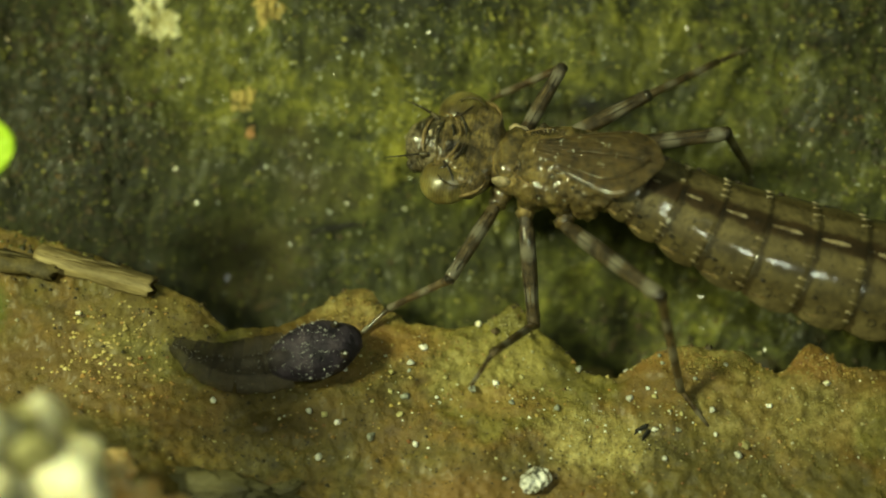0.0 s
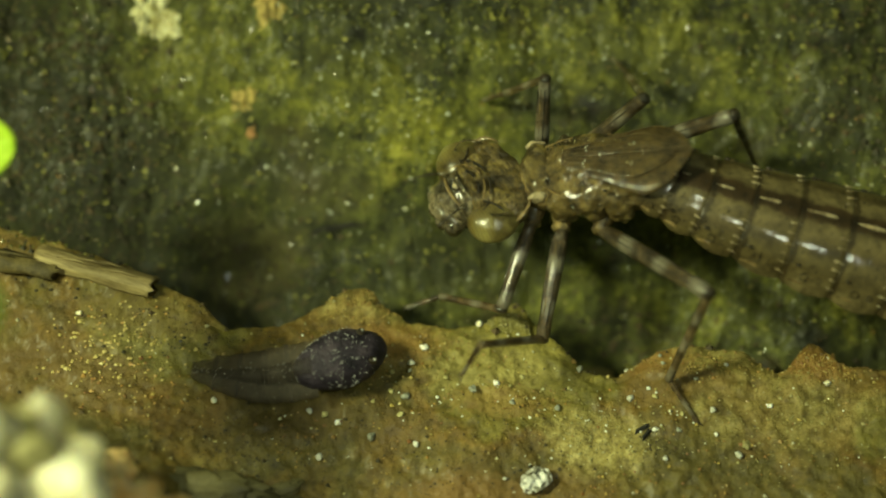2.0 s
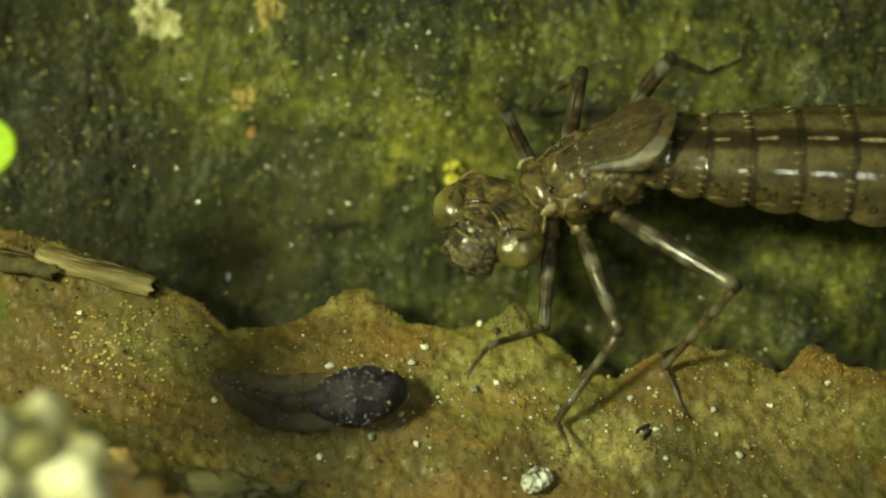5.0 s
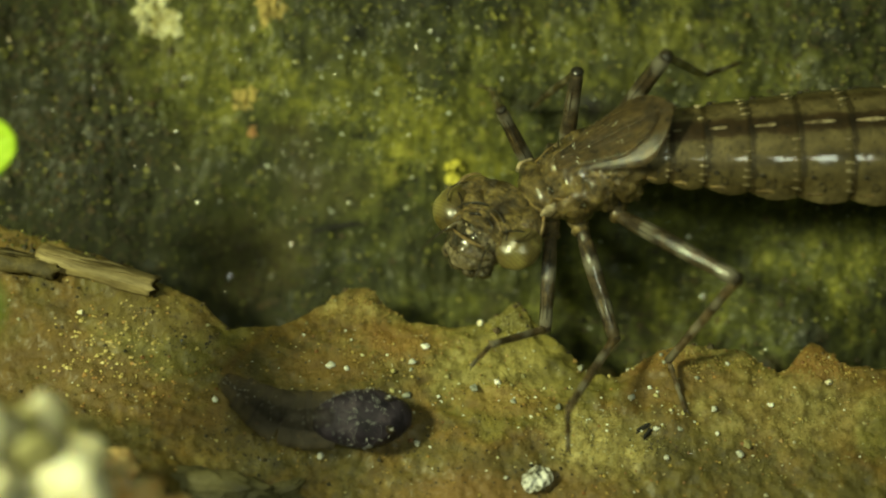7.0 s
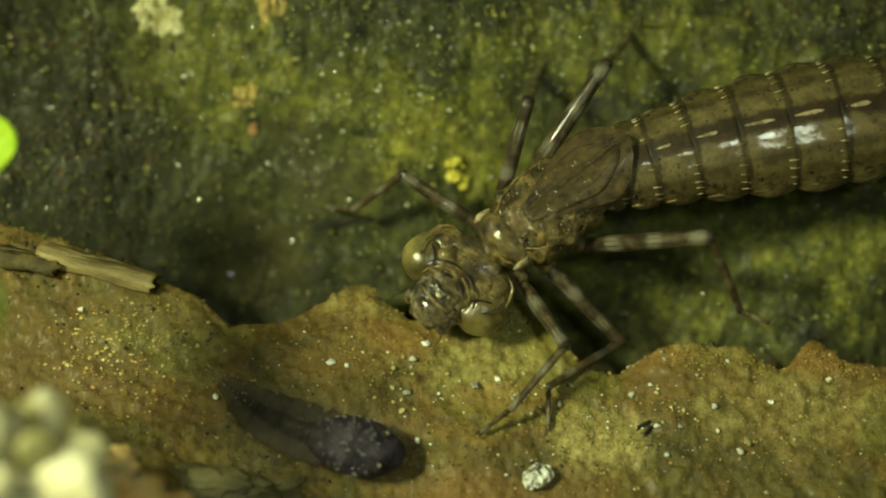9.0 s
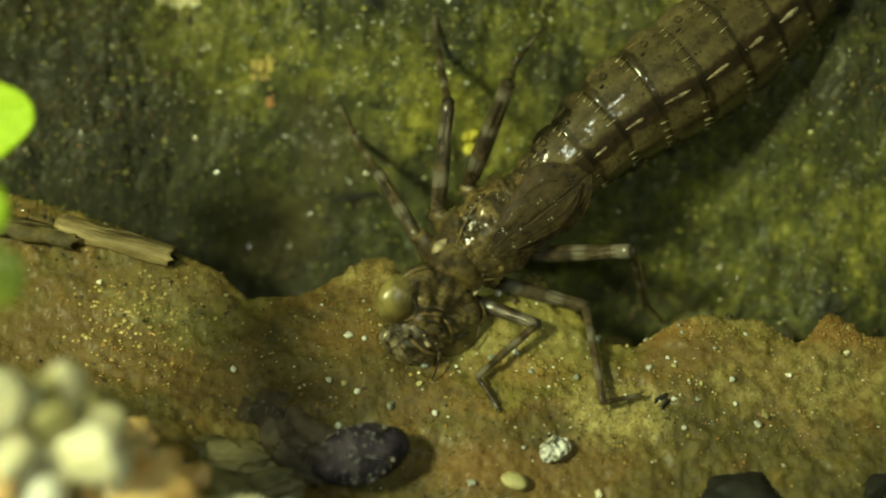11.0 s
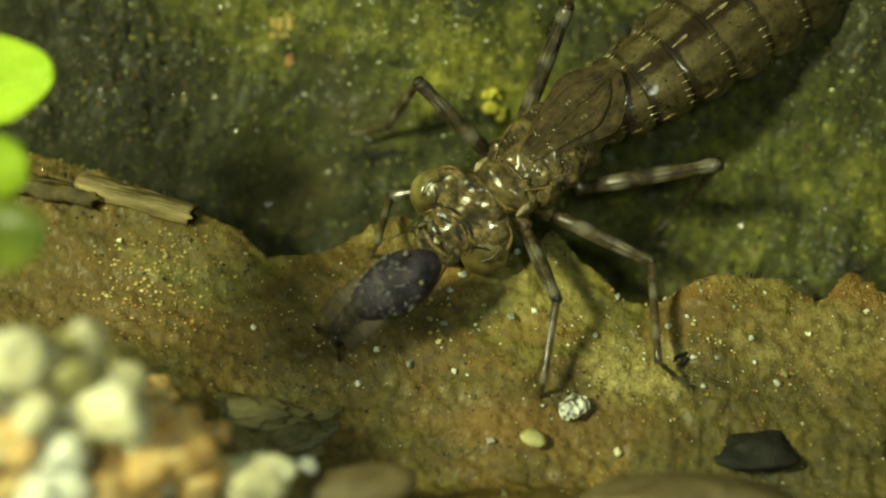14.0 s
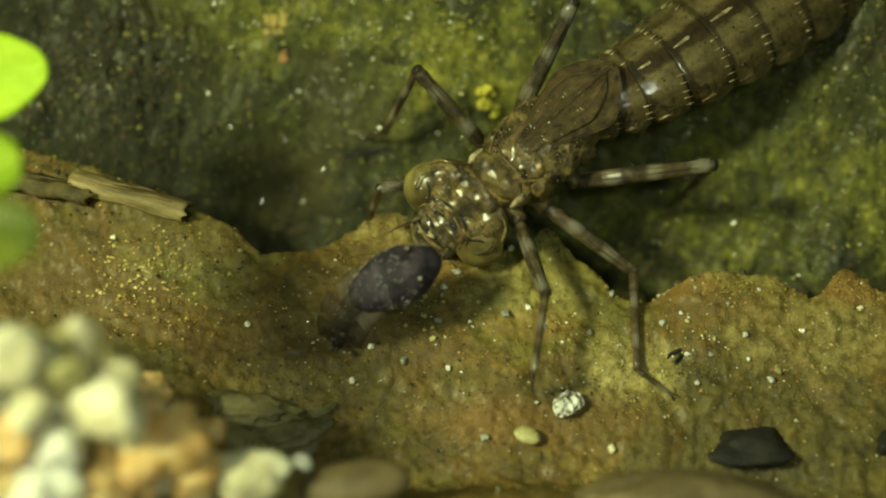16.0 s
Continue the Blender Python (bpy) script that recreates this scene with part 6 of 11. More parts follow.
    walk(abdomen[0], [at(0, -7.30, 0.00, -0.00, 0.0, -25.6, -6.2), at(0.5, -7.30, -0.00, 0.00, 0.0, -25.6, -6.2), at(1, -7.30, 0.00, -0.00, 0.0, -25.6, -6.2), at(1.25, -7.30, 0.01, -0.02, 0.0, -25.2, -5.5), at(1.5, -7.30, 0.00, -0.00, 0.0, -25.0, -5.0), at(1.75, -7.31, -0.02, 0.01, -0.0, -26.3, -7.2), at(2, -7.30, 0.00, -0.00, -0.0, -28.2, -10.8), at(2.25, -7.26, -0.02, 0.02, -0.0, -30.4, -15.7), at(2.5, -7.30, 0.00, -0.00, 0.0, -31.8, -20.2), at(2.75, -7.32, 0.02, -0.01, -0.0, -32.0, -22.8), at(3, -7.30, 0.00, 0.00, 0.0, -32.1, -24.1), at(3.25, -7.30, -0.01, 0.00, -0.0, -32.1, -23.7), at(3.5, -7.30, -0.00, -0.00, 0.0, -31.9, -22.3), at(4, -7.30, -0.00, 0.00, 0.0, -31.4, -19.5), at(4.75, -7.30, -0.01, -0.01, 0.0, -30.2, -16.6), at(5.5, -7.31, -0.02, -0.03, 0.0, -29.0, -14.4), at(6.3, -7.31, -0.02, -0.04, -0.0, -28.3, -12.5), at(7, -7.30, 0.00, -0.00, -0.0, -28.4, -10.7), at(7.5, -7.30, 0.00, 0.00, 0.0, -23.1, -12.0), at(7.75, -7.32, -0.04, 0.01, 0.0, -19.3, -12.6), at(8, -7.30, 0.00, 0.00, -0.0, -15.6, -13.5), at(8.25, -7.26, 0.04, -0.02, -0.0, -10.6, -16.3), at(8.5, -7.30, -0.00, 0.00, 0.0, -6.8, -19.2), at(8.75, -7.30, -0.00, 0.01, -0.0, -6.0, -19.9), at(9, -7.30, -0.00, 0.00, 0.0, -5.7, -20.5), at(9.2, -7.30, 0.00, 0.00, -0.0, -6.0, -21.5), at(9.6, -7.31, -0.10, 0.02, 0.0, -4.2, -19.6), at(10, -7.32, -0.23, 0.03, 0.0, 0.4, -12.7), at(10.4, -7.33, -0.27, 0.02, 0.0, 3.2, -3.2), at(10.8, -7.34, -0.19, -0.00, -0.0, 2.4, 4.9), at(11.1, -7.33, -0.08, -0.01, -0.0, 1.0, 7.9), at(11.3, -7.30, 0.00, -0.00, 0.0, 0.5, 8.1), at(11.5, -7.30, 0.00, 0.00, 0.0, 1.7, 5.8), at(11.7, -7.30, 0.00, 0.00, 0.0, 3.3, 1.9), at(11.9, -7.30, -0.00, 0.00, 0.0, 4.0, -4.7), at(12.1, -7.30, -0.00, 0.00, 0.0, 2.4, 2.8), at(12.3, -7.32, -0.03, 0.01, -0.0, 2.2, 1.3), at(12.5, -7.30, 0.00, 0.00, 0.0, 1.3, -2.3), at(12.75, -7.30, 0.01, -0.00, 0.0, 0.2, -3.9), at(13, -7.30, 0.00, 0.00, -0.0, -1.0, -5.5), at(13.5, -7.30, -0.00, 0.00, 0.0, -2.8, -9.0), at(14, -7.30, 0.00, 0.00, 0.0, -3.8, -10.3), at(14.5, -7.30, 0.00, 0.00, -0.0, -4.2, -11.3), at(15, -7.30, 0.00, 0.00, 0.0, -4.7, -14.6), at(15.5, -7.30, -0.00, 0.00, 0.0, -4.7, -14.2), at(16, -7.30, -0.00, 0.00, 0.0, -4.5, -13.5)])
    walk(abdomen[1], [at(0, -8.82, 0.17, -0.74, -0.0, -25.7, -6.5), at(0.5, -8.82, 0.17, -0.74, 0.0, -25.7, -6.5), at(1, -8.82, 0.17, -0.74, 0.0, -25.7, -6.5), at(1.25, -8.83, 0.16, -0.74, 0.0, -25.3, -5.7), at(1.5, -8.83, 0.13, -0.72, 0.0, -25.1, -5.2), at(1.75, -8.82, 0.18, -0.74, -0.0, -26.3, -7.3), at(2, -8.77, 0.28, -0.80, -0.0, -28.2, -10.9), at(2.25, -8.68, 0.38, -0.84, -0.0, -30.4, -15.8), at(2.5, -8.66, 0.50, -0.89, 0.0, -31.8, -20.3), at(2.75, -8.64, 0.58, -0.91, -0.0, -32.0, -22.8), at(3, -8.61, 0.59, -0.90, 0.0, -32.2, -24.2), at(3.25, -8.62, 0.57, -0.90, -0.0, -32.1, -23.6), at(3.5, -8.64, 0.55, -0.90, 0.0, -31.8, -22.1), at(4, -8.67, 0.48, -0.89, 0.0, -31.4, -19.5), at(4.75, -8.71, 0.41, -0.87, 0.0, -30.2, -16.6), at(5.5, -8.75, 0.35, -0.86, 0.0, -29.0, -14.5), at(6.3, -8.77, 0.31, -0.84, -0.0, -28.3, -12.6), at(7, -8.77, 0.28, -0.81, -0.0, -28.4, -10.7), at(7.5, -8.83, 0.33, -0.67, -0.0, -23.0, -11.9), at(7.75, -8.89, 0.31, -0.55, 0.0, -19.2, -12.4), at(8, -8.89, 0.38, -0.46, -0.0, -15.5, -13.2), at(8.25, -8.86, 0.51, -0.33, -0.0, -10.5, -16.0), at(8.5, -8.89, 0.56, -0.20, 0.0, -6.7, -18.9), at(8.75, -8.89, 0.58, -0.17, -0.0, -6.0, -19.7), at(9, -8.88, 0.59, -0.17, -0.0, -5.7, -20.4), at(9.2, -8.87, 0.62, -0.18, -0.0, -6.0, -21.4), at(9.6, -8.91, 0.46, -0.10, 0.0, -4.1, -19.4), at(10, -8.98, 0.14, 0.04, 0.0, 0.5, -12.4), at(10.4, -9.03, -0.18, 0.11, 0.0, 3.3, -2.7), at(10.8, -9.04, -0.34, 0.07, -0.0, 2.3, 5.5), at(11.1, -9.01, -0.31, 0.02, -0.0, 0.9, 8.5), at(11.3, -8.98, -0.24, 0.02, -0.0, 0.5, 8.6), at(11.5, -8.99, -0.17, 0.05, 0.0, 1.8, 5.9), at(11.7, -9.00, -0.06, 0.10, 0.0, 3.5, 1.8), at(11.9, -8.99, 0.14, 0.12, 0.0, 4.1, -5.0), at(12.1, -9.00, -0.08, 0.07, 0.0, 2.7, 3.1), at(12.3, -9.02, -0.07, 0.07, -0.0, 2.4, 1.5), at(12.5, -9.00, 0.07, 0.04, 0.0, 1.5, -2.3), at(12.75, -9.00, 0.12, 0.01, 0.0, 0.4, -3.9), at(13, -8.99, 0.16, -0.03, -0.0, -0.9, -5.6), at(13.5, -8.98, 0.27, -0.08, -0.0, -2.7, -9.2), at(14, -8.97, 0.30, -0.11, -0.0, -3.7, -10.5), at(14.5, -8.96, 0.33, -0.12, -0.0, -4.1, -11.5), at(15, -8.94, 0.43, -0.14, 0.0, -4.7, -15.0), at(15.5, -8.94, 0.41, -0.14, 0.0, -4.7, -14.5), at(16, -8.95, 0.40, -0.13, 0.0, -4.4, -13.7)])
    walk(abdomen[2], [at(0, -10.88, 0.40, -1.73, 0.0, -25.2, -5.3), at(0.5, -10.88, 0.40, -1.73, 0.0, -25.2, -5.3), at(1, -10.88, 0.40, -1.73, -0.0, -25.2, -5.3), at(1.25, -10.90, 0.37, -1.72, 0.0, -24.9, -4.7), at(1.5, -10.91, 0.32, -1.69, 0.0, -24.7, -4.4), at(1.75, -10.87, 0.44, -1.76, -0.0, -25.9, -6.5), at(2, -10.76, 0.66, -1.89, -0.0, -27.8, -10.0), at(2.25, -10.59, 0.92, -2.00, -0.0, -30.1, -15.0), at(2.5, -10.49, 1.18, -2.11, 0.0, -31.6, -19.7), at(2.75, -10.44, 1.34, -2.13, -0.0, -31.8, -22.2), at(3, -10.39, 1.39, -2.13, 0.0, -31.7, -22.8), at(3.25, -10.40, 1.35, -2.12, -0.0, -30.8, -19.7), at(3.5, -10.45, 1.28, -2.11, 0.0, -29.3, -15.5), at(4, -10.52, 1.14, -2.08, 0.0, -29.4, -14.6), at(4.75, -10.61, 0.98, -2.03, 0.0, -29.1, -13.7), at(5.5, -10.70, 0.86, -1.97, 0.0, -28.6, -12.8), at(6.3, -10.75, 0.75, -1.93, -0.0, -28.1, -11.7), at(7, -10.76, 0.65, -1.90, -0.0, -28.3, -10.4), at(7.5, -10.90, 0.76, -1.57, 0.0, -23.3, -12.5), at(7.75, -11.01, 0.77, -1.31, 0.0, -19.6, -13.3), at(8, -11.05, 0.89, -1.07, -0.0, -15.9, -14.1), at(8.25, -11.04, 1.13, -0.75, -0.0, -10.8, -16.8), at(8.5, -11.05, 1.30, -0.47, 0.0, -7.0, -19.6), at(8.75, -11.05, 1.35, -0.40, -0.0, -6.2, -20.4), at(9, -11.03, 1.39, -0.40, -0.0, -5.9, -20.9), at(9.2, -11.00, 1.46, -0.42, -0.0, -6.1, -21.8), at(9.6, -11.07, 1.23, -0.27, 0.0, -4.2, -19.8), at(10, -11.22, 0.64, 0.06, 0.0, 0.3, -13.3), at(10.4, -11.32, -0.07, 0.24, 0.0, 3.2, -4.1), at(10.8, -11.32, -0.56, 0.16, -0.0, 2.5, 3.9), at(11.1, -11.29, -0.65, 0.06, -0.0, 1.1, 7.1), at(11.3, -11.26, -0.58, 0.03, 0.0, 0.6, 7.5), at(11.5, -11.28, -0.41, 0.12, 0.0, 1.6, 5.6), at(11.7, -11.29, -0.13, 0.24, 0.0, 3.1, 2.1), at(11.9, -11.28, 0.34, 0.28, -0.0, 3.7, -4.3), at(12.1, -11.29, -0.21, 0.18, 0.0, 2.2, 2.6), at(12.3, -11.31, -0.13, 0.17, -0.0, 1.8, 1.0), at(12.5, -11.30, 0.16, 0.10, 0.0, 0.9, -2.3), at(12.75, -11.29, 0.28, 0.02, 0.0, -0.3, -3.7), at(13, -11.28, 0.39, -0.07, 0.0, -1.8, -5.0), at(13.5, -11.24, 0.64, -0.19, -0.0, -3.5, -7.7), at(14, -11.23, 0.72, -0.26, 0.0, -4.5, -8.3), at(14.5, -11.21, 0.79, -0.29, -0.0, -4.8, -9.1), at(15, -11.15, 1.02, -0.33, 0.0, -5.1, -12.3), at(15.5, -11.16, 0.99, -0.32, 0.0, -5.1, -12.2), at(16, -11.18, 0.94, -0.31, 0.0, -5.1, -11.8)])
    walk(abdomen[3], [at(0, -13.49, 0.64, -2.97, 0.0, -23.4, -1.3), at(0.5, -13.49, 0.64, -2.97, 0.0, -23.4, -1.3), at(1, -13.49, 0.64, -2.97, -0.0, -23.4, -1.3), at(1.25, -13.52, 0.58, -2.95, 0.0, -23.6, -1.8), at(1.5, -13.54, 0.53, -2.91, 0.0, -23.8, -2.6), at(1.75, -13.46, 0.73, -3.03, -0.0, -24.6, -3.9), at(2, -13.29, 1.11, -3.24, -0.0, -26.3, -6.7), at(2.25, -13.01, 1.57, -3.46, -0.0, -29.0, -12.2), at(2.5, -12.82, 2.01, -3.63, 0.0, -30.9, -17.8), at(2.75, -12.72, 2.27, -3.66, -0.0, -31.2, -20.4), at(3, -12.66, 2.34, -3.65, 0.0, -30.9, -20.3), at(3.25, -12.75, 2.19, -3.61, -0.0, -29.8, -17.0), at(3.5, -12.88, 1.96, -3.53, 0.0, -29.0, -14.7), at(4, -12.96, 1.78, -3.51, 0.0, -27.3, -10.1), at(4.75, -13.07, 1.58, -3.44, 0.0, -27.3, -9.4), at(5.5, -13.18, 1.42, -3.36, 0.0, -27.5, -9.2), at(6.3, -13.26, 1.26, -3.30, -0.0, -27.7, -9.4), at(7, -13.27, 1.12, -3.28, -0.0, -27.9, -9.6), at(7.5, -13.50, 1.34, -2.71, 0.0, -24.3, -14.7), at(7.75, -13.67, 1.40, -2.28, 0.0, -21.8, -18.0), at(8, -13.76, 1.57, -1.87, -0.0, -18.3, -20.1), at(8.25, -13.76, 1.95, -1.30, -0.0, -12.6, -21.6), at(8.5, -13.77, 2.26, -0.82, 0.0, -8.2, -23.4), at(8.75, -13.75, 2.35, -0.72, -0.0, -7.1, -23.8), at(9, -13.72, 2.42, -0.69, -0.0, -6.4, -23.1), at(9.2, -13.68, 2.53, -0.72, -0.0, -6.5, -23.4), at(9.6, -13.79, 2.21, -0.48, 0.0, -4.6, -22.0), at(10, -14.05, 1.30, 0.08, 0.0, -0.5, -17.7), at(10.4, -14.21, 0.14, 0.40, 0.0, 2.8, -11.4), at(10.8, -14.21, -0.75, 0.29, -0.0, 3.2, -4.3), at(11.1, -14.17, -1.01, 0.11, -0.0, 2.0, 0.1), at(11.3, -14.13, -0.96, 0.07, -0.0, 1.2, 2.2), at(11.5, -14.16, -0.70, 0.21, 0.0, 0.6, 4.6), at(11.7, -14.18, -0.24, 0.40, 0.0, 1.6, 3.2), at(11.9, -14.16, 0.56, 0.47, 0.0, 2.1, -1.0), at(12.1, -14.19, -0.34, 0.29, 0.0, -1.0, -0.4), at(12.3, -14.21, -0.18, 0.26, 0.0, -1.9, -1.4), at(12.5, -14.19, 0.27, 0.15, 0.0, -2.4, -2.3), at(12.75, -14.19, 0.47, 0.01, 0.0, -3.8, -2.4), at(13, -14.17, 0.64, -0.16, -0.0, -5.3, -2.5), at(13.5, -14.11, 1.03, -0.37, -0.0, -6.3, -2.1), at(14, -14.09, 1.14, -0.49, -0.0, -6.5, -1.4), at(14.5, -14.06, 1.25, -0.53, -0.0, -6.9, -1.5), at(15, -13.98, 1.63, -0.59, 0.0, -6.4, -2.5), at(15.5, -13.98, 1.60, -0.58, 0.0, -6.7, -3.7), at(16, -14.00, 1.53, -0.57, 0.0, -7.2, -4.4)])
    walk(abdomen[4], [at(0, -16.43, 0.71, -4.24, 0.0, -21.7, 2.2), at(0.5, -16.43, 0.71, -4.24, 0.0, -21.7, 2.2), at(1, -16.43, 0.71, -4.24, -0.0, -21.7, 2.2), at(1.25, -16.45, 0.67, -4.23, 0.0, -21.7, 2.0), at(1.5, -16.46, 0.66, -4.20, 0.0, -21.3, 2.4), at(1.75, -16.36, 0.93, -4.36, -0.0, -22.6, 0.0), at(2, -16.14, 1.44, -4.66, -0.0, -25.9, -5.8), at(2.25, -15.74, 2.16, -5.01, -0.0, -29.6, -13.7), at(2.5, -15.43, 2.85, -5.27, -0.0, -32.0, -20.8), at(2.75, -15.29, 3.22, -5.32, -0.0, -32.1, -23.2), at(3, -15.24, 3.29, -5.30, 0.0, -31.8, -23.2), at(3.25, -15.40, 3.00, -5.20, -0.0, -32.1, -23.7), at(3.5, -15.59, 2.67, -5.08, 0.0, -31.9, -22.4), at(4, -15.76, 2.28, -4.98, 0.0, -30.4, -16.9), at(4.75, -15.88, 2.05, -4.90, 0.0, -28.8, -12.9), at(5.5, -15.98, 1.88, -4.84, 0.0, -28.0, -10.8), at(6.3, -16.05, 1.73, -4.79, -0.0, -27.6, -9.8), at(7, -16.06, 1.59, -4.77, -0.0, -27.7, -9.4), at(7.5, -16.32, 2.08, -4.03, 0.0, -24.5, -15.2), at(7.75, -16.49, 2.32, -3.47, 0.0, -22.4, -19.3), at(8, -16.61, 2.61, -2.87, -0.0, -19.6, -23.6), at(8.25, -16.67, 3.10, -2.00, -0.0, -14.3, -26.7), at(8.5, -16.67, 3.52, -1.28, 0.0, -9.7, -28.0), at(8.75, -16.66, 3.63, -1.11, -0.0, -7.8, -26.5), at(9, -16.65, 3.67, -1.05, 0.0, -6.9, -25.0), at(9.2, -16.60, 3.79, -1.09, -0.0, -7.0, -25.2), at(9.6, -16.75, 3.40, -0.74, 0.0, -4.8, -24.0), at(10, -17.09, 2.28, 0.05, 0.0, -1.0, -20.6), at(10.4, -17.34, 0.77, 0.56, 0.0, 2.2, -15.4), at(10.8, -17.40, -0.51, 0.46, -0.0, 3.1, -10.0), at(11.1, -17.36, -1.02, 0.23, -0.0, 2.5, -6.1), at(11.3, -17.33, -1.08, 0.13, -0.0, 1.8, -3.3), at(11.5, -17.35, -0.95, 0.24, 0.0, -0.1, 3.0), at(11.7, -17.38, -0.41, 0.49, 0.0, 0.0, 4.1), at(11.9, -17.36, 0.61, 0.59, -0.0, 0.5, 2.0), at(12.1, -17.39, -0.32, 0.23, 0.0, -5.0, -4.5), at(12.3, -17.41, -0.11, 0.16, -0.0, -5.9, -4.4), at(12.5, -17.39, 0.40, 0.01, 0.0, -5.9, -2.8), at(12.75, -17.38, 0.60, -0.21, 0.0, -6.2, -2.2), at(13, -17.35, 0.78, -0.45, 0.0, -6.4, -2.1), at(13.5, -17.29, 1.14, -0.71, 0.0, -6.7, -2.7), at(14, -17.26, 1.22, -0.85, -0.0, -6.9, -2.9), at(14.5, -17.24, 1.33, -0.92, -0.0, -7.6, -3.5), at(15, -17.15, 1.77, -0.94, 0.0, -7.3, -4.2), at(15.5, -17.15, 1.80, -0.96, 0.0, -7.5, -4.9), at(16, -17.17, 1.77, -0.97, 0.0, -7.8, -5.3)])
    walk(abdomen[5], [at(0, -19.59, 0.59, -5.50, 0.0, -20.1, 5.2), at(0.5, -19.59, 0.59, -5.50, 0.0, -20.1, 5.2), at(1, -19.59, 0.59, -5.50, 0.0, -20.1, 5.2), at(1.25, -19.61, 0.56, -5.48, 0.0, -19.6, 5.9), at(1.5, -19.62, 0.52, -5.44, -0.0, -19.3, 6.0), at(1.75, -19.50, 0.93, -5.67, -0.0, -21.9, 1.4), at(2, -19.18, 1.75, -6.15, -0.0, -25.8, -5.6), at(2.25, -18.62, 2.86, -6.69, -0.0, -29.7, -13.8), at(2.5, -18.13, 3.87, -7.07, -0.0, -32.1, -21.3), at(2.75, -17.94, 4.36, -7.13, -0.0, -32.3, -23.6), at(3, -17.89, 4.43, -7.09, 0.0, -32.0, -23.5), at(3.25, -18.04, 4.16, -7.01, -0.0, -31.8, -22.7), at(3.5, -18.26, 3.77, -6.88, 0.0, -31.1, -20.2), at(4, -18.57, 3.13, -6.70, 0.0, -30.7, -17.7), at(4.75, -18.78, 2.71, -6.54, 0.0, -29.2, -13.8), at(5.5, -18.93, 2.45, -6.43, 0.0, -28.1, -11.3), at(6.3, -19.02, 2.24, -6.37, -0.0, -27.6, -9.9), at(7, -19.03, 2.08, -6.35, -0.0, -27.7, -9.3), at(7.5, -19.31, 2.89, -5.44, 0.0, -24.5, -15.1), at(7.75, -19.46, 3.36, -4.76, 0.0, -22.2, -19.0), at(8, -19.54, 3.90, -4.01, -0.0, -19.2, -22.6), at(8.25, -19.61, 4.58, -2.84, -0.0, -13.3, -24.6), at(8.5, -19.63, 5.09, -1.85, 0.0, -8.7, -25.0), at(8.75, -19.67, 5.14, -1.57, -0.0, -7.7, -24.9), at(9, -19.71, 5.10, -1.46, 0.0, -7.1, -25.8), at(9.2, -19.65, 5.23, -1.50, -0.0, -7.2, -26.1), at(9.6, -19.84, 4.78, -1.02, 0.0, -4.2, -23.4), at(10, -20.28, 3.47, -0.01, 0.0, -0.2, -16.7), at(10.4, -20.62, 1.67, 0.69, -0.0, 1.7, -8.3), at(10.8, -20.74, 0.08, 0.65, -0.0, 0.9, -2.4), at(11.1, -20.74, -0.65, 0.38, -0.0, 0.6, -0.7), at(11.3, -20.72, -0.89, 0.24, 0.0, 1.1, -0.8), at(11.5, -20.75, -1.13, 0.23, 0.0, 1.2, -0.3), at(11.7, -20.77, -0.65, 0.49, 0.0, 0.9, 1.2), at(11.9, -20.76, 0.49, 0.62, -0.0, 1.0, 0.1), at(12.1, -20.76, -0.05, -0.06, 0.0, -3.0, -3.5), at(12.3, -20.78, 0.16, -0.20, -0.0, -4.7, -4.9), at(12.5, -20.77, 0.57, -0.34, 0.0, -6.3, -4.1), at(12.75, -20.75, 0.73, -0.58, 0.0, -6.8, -3.0), at(13, -20.73, 0.91, -0.84, -0.0, -6.5, -2.4), at(13.5, -20.66, 1.30, -1.11, -0.0, -6.7, -3.4), at(14, -20.64, 1.39, -1.26, -0.0, -7.0, -3.5), at(14.5, -20.60, 1.54, -1.37, -0.0, -7.7, -4.2), at(15, -20.52, 2.02, -1.38, 0.0, -7.6, -5.6), at(15.5, -20.51, 2.09, -1.40, 0.0, -7.7, -6.1), at(16, -20.52, 2.09, -1.43, -0.0, -7.9, -6.3)])
